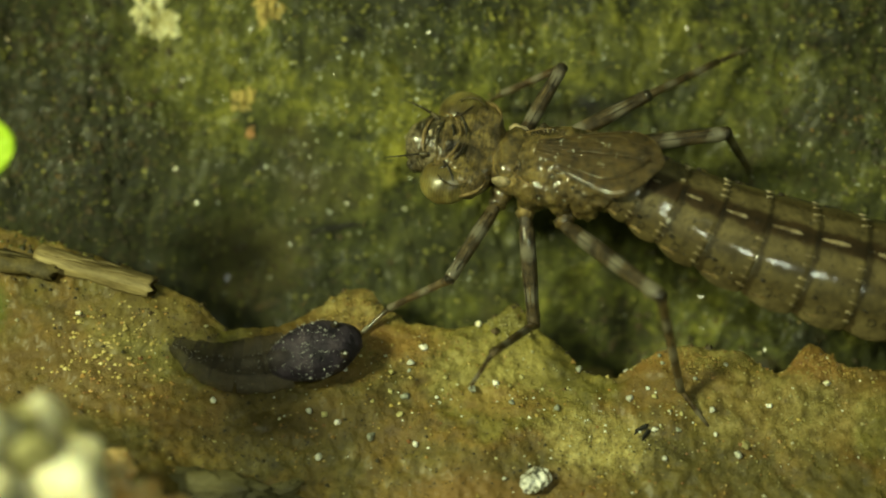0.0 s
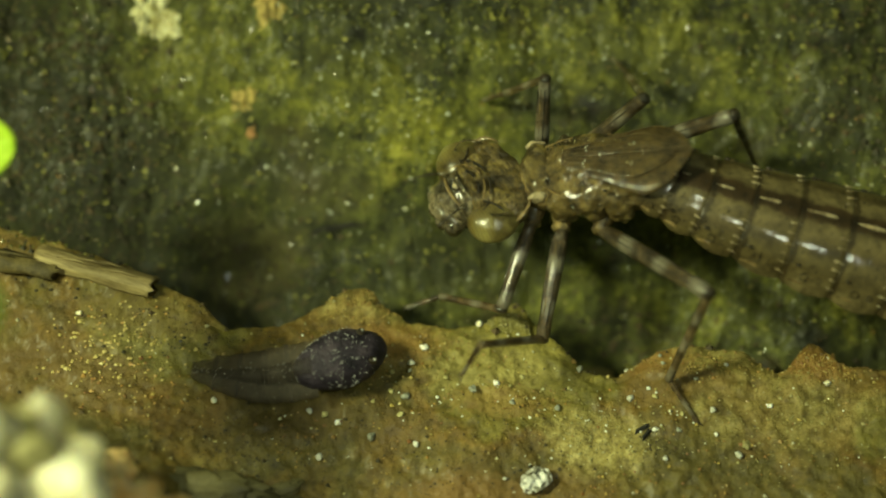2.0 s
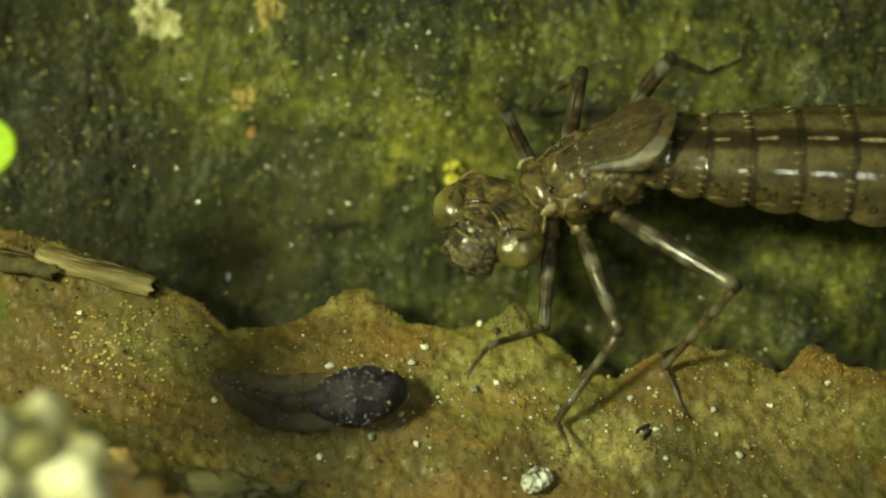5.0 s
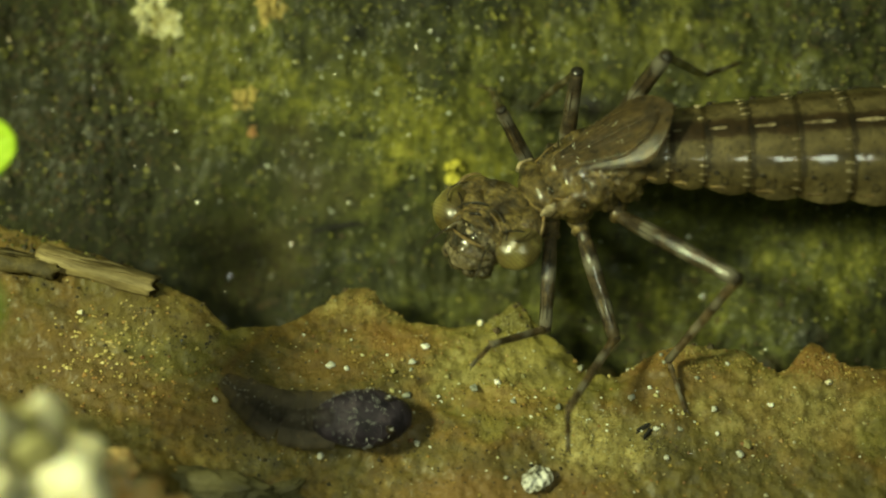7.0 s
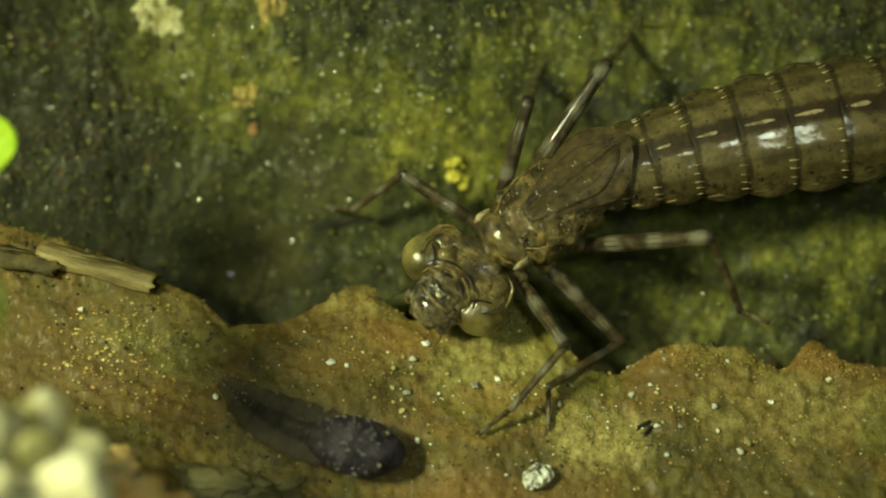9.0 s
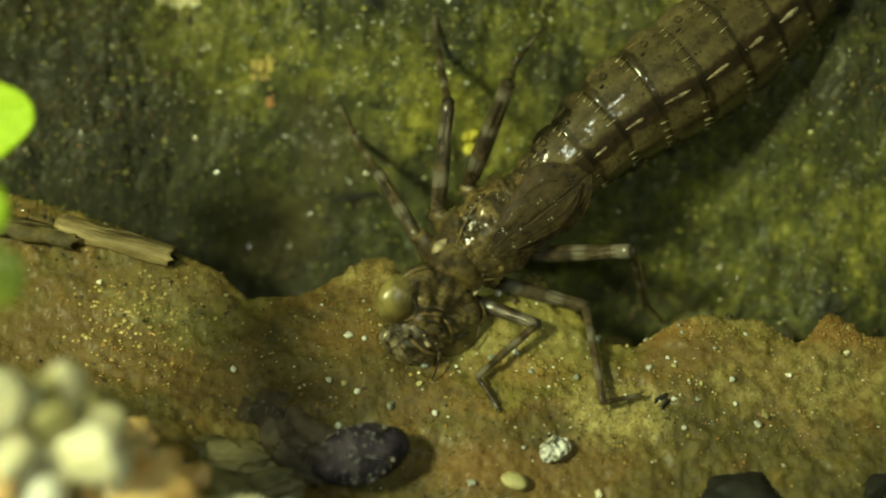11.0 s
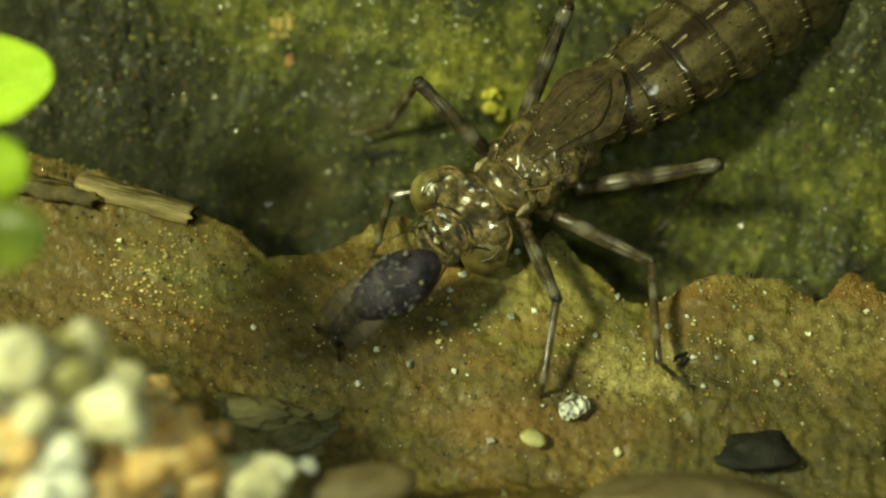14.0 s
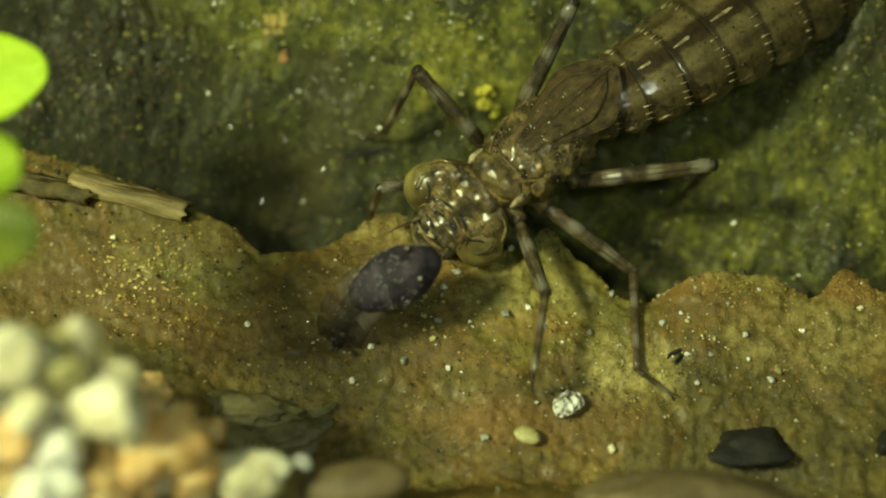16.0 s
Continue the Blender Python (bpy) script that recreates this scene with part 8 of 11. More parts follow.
    walk(legs["L1"][2], [at(0, 7.11, 10.11, -5.29, -0.0, 5.0, 58.1), at(0.5, 7.13, 10.10, -5.32, 0.0, 4.5, 58.5), at(1, 7.15, 10.06, -5.38, 0.0, 3.1, 59.3), at(1.25, 7.34, 9.42, -5.67, 0.0, -4.1, 53.2), at(1.5, 7.63, 8.36, -5.95, 0.0, -12.0, 42.6), at(1.75, 8.15, 7.23, -5.93, -0.0, -14.8, 37.3), at(2, 7.98, 6.19, -5.41, -0.0, -7.8, 26.5), at(2.25, 7.37, 6.45, -4.68, -0.0, -5.2, 28.7), at(2.5, 7.25, 7.64, -3.86, 0.0, -4.1, 41.5), at(2.75, 7.80, 8.97, -3.67, -0.0, -18.3, 62.4), at(3, 8.16, 9.68, -3.72, 0.0, -31.2, 74.6), at(3.25, 8.51, 9.24, -3.60, 0.0, -26.8, 78.8), at(3.5, 8.68, 8.77, -3.41, 0.0, -19.6, 80.3), at(4, 6.00, 10.39, 0.18, -0.0, 21.5, 24.8), at(4.75, 5.95, 10.32, 0.29, 0.0, 23.2, 21.1), at(5.5, 5.92, 10.27, 0.35, -0.0, 25.0, 16.1), at(6.3, 5.92, 10.21, 0.41, -0.0, 27.5, 9.1), at(7, 5.94, 10.13, 0.45, -0.0, 30.3, 1.7), at(7.5, 6.87, 8.88, -1.01, 0.0, 31.6, -0.6), at(7.75, 7.91, 9.23, -1.54, 0.0, 11.7, 17.3), at(8, 7.46, 9.61, -1.89, -0.0, -19.7, 23.0), at(8.25, 7.48, 9.86, -1.30, -0.0, -10.2, 7.1), at(8.5, 7.41, 10.03, -0.80, 0.0, -1.7, -2.8), at(8.75, 7.02, 9.89, -0.04, -0.0, 5.2, -2.5), at(9, 6.62, 9.72, 0.48, 0.0, 10.2, -0.9), at(9.2, 6.53, 9.72, 0.31, -0.0, 7.1, 0.4), at(9.6, 6.03, 9.38, 0.57, 0.0, 5.1, 7.6), at(10, 5.29, 8.55, 1.53, 0.0, 0.9, 23.3), at(10.4, 4.55, 7.42, 2.55, 0.0, -12.4, 44.9), at(10.8, 4.01, 6.41, 3.19, 0.0, -30.8, 68.4), at(11.1, 3.79, 6.03, 3.39, 0.0, -40.2, 86.7), at(11.3, 3.75, 6.05, 3.42, 0.0, -42.7, 98.6), at(11.5, 4.53, 7.08, 3.96, -0.0, -37.0, 84.7), at(11.7, 3.10, 6.86, 6.39, 0.0, 56.9, 6.8), at(11.9, 3.53, 8.73, 5.58, -0.0, 46.3, 46.7), at(12.1, 4.38, 9.93, 4.48, 0.0, 55.2, 31.4), at(12.3, 6.16, 10.40, 3.29, -0.0, 74.8, 23.7), at(12.5, 7.33, 10.60, 1.82, 0.0, 77.5, 18.9), at(12.75, 7.66, 10.80, 0.03, 0.0, -2.0, 29.4), at(13, 7.50, 10.99, -1.35, -0.0, -59.1, 35.7), at(13.5, 7.42, 11.25, -1.36, -0.0, 54.2, 25.9), at(14, 7.63, 11.36, -1.44, -0.0, 73.1, 27.1), at(14.5, 7.84, 11.61, -0.56, -0.0, 77.6, 58.4), at(15, 7.46, 11.53, -1.39, 0.0, 56.8, 33.9), at(15.5, 7.68, 11.67, -0.37, 0.0, 69.4, 30.3), at(16, 7.71, 11.66, 0.67, 0.0, 77.8, 22.6)])
    walk(legs["L2"][0], [at(0, -1.30, 3.00, -2.00, -0.0, 43.7, 104.1), at(0.5, -1.30, 3.00, -2.00, 0.0, 42.9, 104.6), at(1, -1.30, 3.00, -2.00, 0.0, 40.6, 105.5), at(1.25, -1.30, 3.00, -2.00, -0.0, 35.2, 102.5), at(1.5, -1.30, 3.00, -2.00, 0.0, 29.7, 96.9), at(1.75, -1.30, 3.00, -2.00, 0.0, 28.0, 88.4), at(2, -1.30, 3.00, -2.00, -0.0, 26.1, 78.9), at(2.25, -1.30, 3.00, -2.00, -0.0, 22.0, 70.2), at(2.5, -1.30, 3.00, -2.00, -0.0, 19.7, 66.1), at(2.75, -1.30, 3.00, -2.00, -0.0, 25.6, 72.9), at(3, -1.30, 3.00, -2.00, 0.0, 31.4, 81.9), at(3.25, -1.30, 3.00, -2.00, 0.0, 16.7, 95.2), at(3.5, -1.30, 3.00, -2.00, -0.0, 0.8, 104.5), at(4, -1.30, 3.00, -2.00, -0.0, 9.7, 97.7), at(4.75, -1.30, 3.00, -2.00, -0.0, 15.4, 93.4), at(5.5, -1.30, 3.00, -2.00, -0.0, 19.6, 90.1), at(6.3, -1.30, 3.00, -2.00, 0.0, 24.2, 86.7), at(7, -1.30, 3.00, -2.00, -0.0, 29.7, 82.9), at(7.5, -1.30, 3.00, -2.00, -0.0, 35.9, 81.1), at(7.75, -1.30, 3.00, -2.00, -0.0, 38.8, 83.0), at(8, -1.30, 3.00, -2.00, 0.0, 38.3, 86.1), at(8.25, -1.30, 3.00, -2.00, 0.0, 32.6, 89.7), at(8.5, -1.30, 3.00, -2.00, 0.0, 27.2, 92.7), at(8.75, -1.30, 3.00, -2.00, 0.0, 28.9, 95.8), at(9, -1.30, 3.00, -2.00, 0.0, 32.0, 98.8), at(9.2, -1.30, 3.00, -2.00, 0.0, 29.2, 97.7), at(9.6, -1.30, 3.00, -2.00, 0.0, 21.3, 102.1), at(10, -1.30, 3.00, -2.00, -0.0, 4.4, 109.7), at(10.4, -1.30, 3.00, -2.00, 0.0, -15.7, 118.6), at(10.8, -1.30, 3.00, -2.00, 0.0, -31.0, 127.7), at(11.1, -1.30, 3.00, -2.00, 0.0, -37.3, 132.7), at(11.3, -1.30, 3.00, -2.00, 0.0, -39.2, 133.8), at(11.5, -1.30, 3.00, -2.00, -0.0, -41.2, 128.6), at(11.7, -1.30, 3.00, -2.00, -0.0, -31.4, 128.1), at(11.9, -1.30, 3.00, -2.00, 0.0, 23.2, 128.0), at(12.1, -1.30, 3.00, -2.00, -0.0, -7.8, 122.9), at(12.3, -1.30, 3.00, -2.00, -0.0, 1.6, 123.6), at(12.5, -1.30, 3.00, -2.00, -0.0, 7.8, 124.1), at(12.75, -1.30, 3.00, -2.00, -0.0, 2.4, 126.4), at(13, -1.30, 3.00, -2.00, 0.0, -2.5, 128.9), at(13.5, -1.30, 3.00, -2.00, -0.0, 5.9, 130.7), at(14, -1.30, 3.00, -2.00, -0.0, 6.6, 110.0), at(14.5, -1.30, 3.00, -2.00, 0.0, 23.1, 106.3), at(15, -1.30, 3.00, -2.00, -0.0, 9.8, 100.4), at(15.5, -1.30, 3.00, -2.00, -0.0, 14.8, 102.4), at(16, -1.30, 3.00, -2.00, 0.0, 19.7, 104.5)])
    walk(legs["L2"][1], [at(0, -2.64, 8.33, -7.25, 0.0, -44.0, 86.3), at(0.5, -2.71, 8.39, -7.17, 0.0, -44.1, 85.8), at(1, -2.84, 8.56, -6.95, 0.0, -44.3, 84.6), at(1.25, -2.64, 9.06, -6.39, -0.0, -48.0, 80.9), at(1.5, -2.09, 9.56, -5.76, -0.0, -51.7, 76.2), at(1.75, -1.11, 9.70, -5.57, 0.0, -52.8, 69.9), at(2, 0.01, 9.70, -5.34, -0.0, -53.9, 61.1), at(2.25, 1.09, 9.63, -4.85, -0.0, -58.3, 56.2), at(2.5, 1.60, 9.54, -4.56, 0.0, -62.6, 53.8), at(2.75, 0.72, 9.55, -5.28, -0.0, -55.1, 48.9), at(3, -0.38, 9.42, -5.96, 0.0, -40.2, 47.6), at(3.25, -1.96, 10.25, -4.19, 0.0, -5.6, 35.1), at(3.5, -3.20, 10.36, -2.11, 0.0, 28.4, 26.8), at(4, -2.30, 10.42, -3.29, -0.0, 30.0, 21.7), at(4.75, -1.73, 10.31, -4.02, 0.0, 20.1, 27.0), at(5.5, -1.31, 10.16, -4.55, -0.0, 1.0, 39.3), at(6.3, -0.90, 9.92, -5.11, 0.0, -18.7, 53.0), at(7, -0.48, 9.55, -5.76, -0.0, -27.6, 60.3), at(7.5, -0.35, 9.09, -6.45, -0.0, -35.3, 50.9), at(7.75, -0.58, 8.88, -6.76, 0.0, -40.4, 39.9), at(8, -0.89, 8.95, -6.71, -0.0, -43.5, 28.0), at(8.25, -1.27, 9.40, -6.10, -0.0, -42.4, 18.1), at(8.5, -1.62, 9.75, -5.47, 0.0, -40.2, 11.2), at(8.75, -1.97, 9.62, -5.68, -0.0, -38.1, 5.6), at(9, -2.29, 9.37, -6.03, 0.0, -35.6, 2.5), at(9.2, -2.19, 9.58, -5.70, -0.0, -37.4, 1.9), at(9.6, -2.78, 9.93, -4.76, 0.0, -36.8, 4.7), at(10, -3.85, 10.14, -2.58, 0.0, -34.7, 8.6), at(10.4, -4.80, 9.42, 0.06, 0.0, -34.6, 20.1), at(10.8, -5.28, 8.15, 1.92, -0.0, -39.2, 36.9), at(11.1, -5.40, 7.44, 2.61, -0.0, -42.6, 48.4), at(11.3, -5.38, 7.25, 2.80, -0.0, -43.5, 54.6), at(11.5, -4.87, 7.47, 3.01, 0.0, -38.9, 65.7), at(11.7, -5.30, 8.10, 1.96, 0.0, -34.3, 61.7), at(11.9, -5.60, 8.51, -5.00, -0.0, -57.5, 46.9), at(12.1, -5.39, 9.32, -0.97, 0.0, -38.5, 30.9), at(12.3, -5.51, 9.32, -2.21, -0.0, -31.8, 28.4), at(12.5, -5.52, 9.23, -3.03, 0.0, -27.2, 27.6), at(12.75, -5.80, 9.11, -2.32, 0.0, -21.0, 34.1), at(13, -6.06, 8.91, -1.66, 0.0, -15.5, 43.1), at(13.5, -6.23, 8.73, -2.78, -0.0, -5.5, 50.7), at(14, -3.89, 10.09, -2.87, -0.0, -6.7, 47.9), at(14.5, -3.26, 9.71, -4.98, -0.0, -9.4, 50.5), at(15, -2.66, 10.36, -3.30, 0.0, -9.4, 52.4), at(15.5, -2.88, 10.18, -3.94, 0.0, -7.8, 49.9), at(16, -3.09, 9.93, -4.56, 0.0, -6.1, 48.2)])
    walk(legs["L2"][2], [at(0, -2.30, 13.64, -2.12, -0.0, 42.1, 50.6), at(0.5, -2.32, 13.69, -2.02, 0.0, 40.8, 52.1), at(1, -2.34, 13.83, -1.77, 0.0, 38.9, 52.9), at(1.25, -1.85, 13.95, -0.89, 0.0, 43.9, 51.0), at(1.5, -0.99, 14.01, 0.05, -0.0, 48.9, 47.2), at(1.75, 0.43, 13.91, 0.32, -0.0, 48.0, 41.3), at(2, 2.11, 13.51, 0.64, -0.0, 43.0, 36.6), at(2.25, 3.25, 12.86, 1.45, -0.0, 31.7, 30.2), at(2.5, 3.61, 12.29, 2.00, 0.0, 18.0, 23.7), at(2.75, 3.50, 12.74, 0.79, -0.0, 13.1, 23.7), at(3, 3.43, 13.60, -1.18, 0.0, 17.1, 25.8), at(3.25, 4.06, 14.49, -3.47, 0.0, 50.0, 53.1), at(3.5, 2.61, 13.29, -5.63, 0.0, 24.7, 64.0), at(4, 3.65, 12.79, -6.99, -0.0, -10.3, 83.9), at(4.75, 4.46, 13.47, -6.56, -0.0, -14.9, 99.4), at(5.5, 4.41, 14.84, -4.68, -0.0, 14.7, 102.7), at(6.3, 3.32, 15.52, -2.74, 0.0, 48.1, 65.3), at(7, 2.77, 15.25, -2.34, -0.0, 41.7, 53.0), at(7.5, 3.46, 13.77, -2.17, -0.0, 30.3, 53.1), at(7.75, 3.74, 12.50, -1.96, 0.0, 16.9, 53.6), at(8, 3.85, 11.47, -1.62, -0.0, 9.3, 50.5), at(8.25, 3.92, 11.10, -1.11, 0.0, 20.3, 48.6), at(8.5, 3.93, 10.85, -0.70, 0.0, 30.0, 52.4), at(8.75, 3.82, 10.18, -1.11, -0.0, 13.7, 55.5), at(9, 3.72, 9.63, -1.72, 0.0, -4.0, 54.0), at(9.2, 3.69, 9.77, -1.21, 0.0, 4.3, 50.5), at(9.6, 3.12, 10.41, -0.32, 0.0, 12.7, 59.5), at(10, 2.16, 11.05, 1.63, -0.0, 19.7, 94.0), at(10.4, 0.93, 11.52, 4.26, 0.0, 13.8, 132.1), at(10.8, -0.70, 11.59, 6.60, 0.0, 2.8, 148.8), at(11.1, -1.78, 11.51, 7.62, 0.0, -4.8, 152.9), at(11.3, -2.27, 11.63, 7.89, -0.0, -7.2, 154.6), at(11.5, -2.50, 12.71, 7.66, -0.0, 2.1, 164.0), at(11.7, -2.41, 13.49, 6.13, -0.0, -2.0, 162.3), at(11.9, -2.88, 11.41, 1.24, 0.0, -25.1, 109.4), at(12.1, -0.42, 12.29, 3.64, -0.0, -2.3, 122.1), at(12.3, 0.02, 12.32, 1.69, 0.0, -0.1, 113.5), at(12.5, 0.31, 12.28, 0.35, 0.0, 2.0, 104.1), at(12.75, -0.08, 12.98, 0.33, 0.0, 12.1, 99.3), at(13, -0.85, 13.78, 0.32, 0.0, 21.7, 95.5), at(13.5, -1.56, 14.44, -2.07, 0.0, 33.1, 127.0), at(14, 1.04, 15.55, -2.01, -0.0, 31.3, 102.6), at(14.5, 1.38, 15.34, -3.77, 0.0, 2.9, 98.8), at(15, 1.80, 16.15, -2.09, 0.0, 34.9, 108.5), at(15.5, 1.85, 15.78, -2.93, 0.0, 21.1, 105.2), at(16, 1.82, 15.42, -3.77, 0.0, 7.1, 101.3)])
    walk(legs["L3"][0], [at(0, -4.20, 3.20, -2.00, 0.0, -6.3, 149.4), at(0.5, -4.20, 3.20, -2.00, -0.0, -5.6, 149.4), at(1, -4.20, 3.20, -2.00, 0.0, -4.8, 149.7), at(1.25, -4.20, 3.20, -2.00, -0.0, -6.5, 150.2), at(1.5, -4.20, 3.20, -2.00, -0.0, -8.2, 150.5), at(1.75, -4.20, 3.20, -2.00, 0.0, -6.3, 148.8), at(2, -4.20, 3.20, -2.00, 0.0, -3.0, 145.4), at(2.25, -4.20, 3.20, -2.00, 0.0, 0.2, 139.7), at(2.5, -4.20, 3.20, -2.00, -0.0, 3.6, 133.7), at(2.75, -4.20, 3.20, -2.00, 0.0, 7.6, 130.7), at(3, -4.20, 3.20, -2.00, 0.0, 11.1, 129.4), at(3.25, -4.20, 3.20, -2.00, 0.0, 13.4, 129.6), at(3.5, -4.20, 3.20, -2.00, -0.0, 15.1, 129.7), at(4, -4.20, 3.20, -2.00, -0.0, 13.0, 130.1), at(4.75, -4.20, 3.20, -2.00, -0.0, 12.3, 129.9), at(5.5, -4.20, 3.20, -2.00, -0.0, 12.1, 129.6), at(6.3, -4.20, 3.20, -2.00, 0.0, 11.5, 129.3), at(7, -4.20, 3.20, -2.00, -0.0, 10.1, 129.5), at(7.5, -4.20, 3.20, -2.00, -0.0, -1.0, 130.5), at(7.75, -4.20, 3.20, -2.00, -0.0, -10.3, 134.1), at(8, -4.20, 3.20, -2.00, 0.0, -17.4, 139.9), at(8.25, -4.20, 3.20, -2.00, 0.0, 4.0, 158.0), at(8.5, -4.20, 3.20, -2.00, -0.0, 26.1, 172.4), at(8.75, -4.20, 3.20, -2.00, 0.0, 2.9, 157.4), at(9, -4.20, 3.20, -2.00, 0.0, -23.3, 140.3), at(9.2, -4.20, 3.20, -2.00, 0.0, -23.5, 133.3), at(9.6, -4.20, 3.20, -2.00, -0.0, -26.2, 133.3), at(10, -4.20, 3.20, -2.00, -0.0, -35.7, 138.1), at(10.4, -4.20, 3.20, -2.00, 0.0, -46.3, 147.3), at(10.8, -4.20, 3.20, -2.00, 0.0, -52.5, 157.7), at(11.1, -4.20, 3.20, -2.00, 0.0, -54.0, 161.5), at(11.3, -4.20, 3.20, -2.00, 0.0, -53.7, 160.5), at(11.5, -4.20, 3.20, -2.00, -0.0, -50.8, 156.3), at(11.7, -4.20, 3.20, -2.00, -0.0, -42.3, 151.9), at(11.9, -4.20, 3.20, -2.00, -0.0, -20.4, 144.9), at(12.1, -4.20, 3.20, -2.00, -0.0, -25.8, 141.8), at(12.3, -4.20, 3.20, -2.00, 0.0, -25.3, 139.7), at(12.5, -4.20, 3.20, -2.00, -0.0, -24.0, 136.3), at(12.75, -4.20, 3.20, -2.00, -0.0, -16.9, 139.9), at(13, -4.20, 3.20, -2.00, 0.0, -9.9, 144.5), at(13.5, -4.20, 3.20, -2.00, 0.0, -8.6, 143.5), at(14, -4.20, 3.20, -2.00, 0.0, -8.0, 142.9), at(14.5, -4.20, 3.20, -2.00, 0.0, -13.8, 137.8), at(15, -4.20, 3.20, -2.00, -0.0, -6.9, 140.3), at(15.5, -4.20, 3.20, -2.00, -0.0, -10.2, 139.5), at(16, -4.20, 3.20, -2.00, 0.0, -13.6, 138.7)])
    walk(legs["L3"][1], [at(0, -12.24, 7.96, -0.98, 0.0, 76.1, 117.0), at(0.5, -12.26, 7.96, -1.09, 0.0, 76.6, 116.3), at(1, -12.29, 7.93, -1.22, 0.0, 77.1, 114.7), at(1.25, -12.30, 7.84, -0.93, -0.0, 77.1, 94.0), at(1.5, -12.30, 7.78, -0.66, 0.0, 74.5, 68.4), at(1.75, -12.19, 8.04, -0.98, -0.0, 69.2, 45.2), at(2, -11.92, 8.54, -1.50, -0.0, 60.8, 27.6), at(2.25, -11.37, 9.28, -2.02, -0.0, 51.2, 16.2), at(2.5, -10.68, 9.98, -2.59, 0.0, 43.3, 10.3), at(2.75, -10.27, 10.27, -3.25, -0.0, 39.1, 10.7), at(3, -10.06, 10.33, -3.81, 0.0, 35.7, 11.7), at(3.25, -10.03, 10.24, -4.18, 0.0, 33.9, 11.7), at(3.5, -10.00, 10.18, -4.46, 0.0, 33.3, 10.9), at(4, -10.10, 10.20, -4.12, -0.0, 35.1, 7.4), at(4.75, -10.09, 10.25, -4.01, 0.0, 35.4, 6.2), at(5.5, -10.05, 10.29, -3.97, -0.0, 35.5, 5.3), at(6.3, -10.04, 10.32, -3.88, -0.0, 35.7, 4.5), at(7, -10.08, 10.35, -3.64, -0.0, 36.4, 4.0), at(7.5, -10.31, 10.34, -1.83, -0.0, 39.9, 3.7), at(7.75, -10.64, 9.84, -0.33, 0.0, 43.3, 5.9), at(8, -11.06, 8.98, 0.81, -0.0, 47.2, 12.0), at(8.25, -12.90, 6.71, -2.66, 0.0, 51.0, 26.1), at(8.5, -12.57, 4.32, -6.14, 0.0, 54.4, 67.3), at(8.75, -12.87, 6.81, -2.47, -0.0, 60.1, 61.8), at(9, -10.84, 8.72, 1.72, 0.0, 64.0, 82.3), at(9.2, -10.11, 9.47, 1.75, 0.0, 58.3, 75.1), at(9.6, -9.99, 9.34, 2.14, 0.0, 58.7, 69.9), at(10, -9.88, 8.30, 3.49, -0.0, 55.3, 73.3), at(10.4, -9.67, 6.71, 4.79, 0.0, 49.0, 81.6), at(10.8, -9.49, 5.37, 5.46, 0.0, 42.5, 90.3), at(11.1, -9.44, 4.96, 5.60, 0.0, 39.3, 96.7), at(11.3, -9.45, 5.06, 5.57, -0.0, 38.2, 101.4), at(11.5, -9.64, 5.59, 5.28, -0.0, 39.5, 108.1), at(11.7, -10.33, 6.47, 4.33, 0.0, 45.1, 114.0), at(11.9, -11.40, 8.27, 1.28, 0.0, -68.0, 13.5), at(12.1, -10.85, 8.43, 2.09, -0.0, 70.8, 116.8), at(12.3, -10.68, 8.70, 2.01, 0.0, 80.0, 137.3), at(12.5, -10.41, 9.13, 1.83, -134.4, 82.5, -175.9), at(12.75, -11.09, 8.99, 0.73, -85.9, 84.8, -124.3), at(13, -11.74, 8.58, -0.38, -40.5, 84.9, -75.3), at(13.5, -11.67, 8.73, -0.59, -30.9, 81.8, -66.5), at(14, -11.62, 8.82, -0.70, 0.0, 78.2, -66.1), at(14.5, -10.96, 9.33, 0.25, -0.0, 76.9, -69.8), at(15, -11.38, 9.16, -0.88, 0.0, 78.1, -61.1), at(15.5, -11.23, 9.21, -0.34, 0.0, 77.2, -58.1), at(16, -11.06, 9.24, 0.21, 0.0, 76.5, -55.9)])
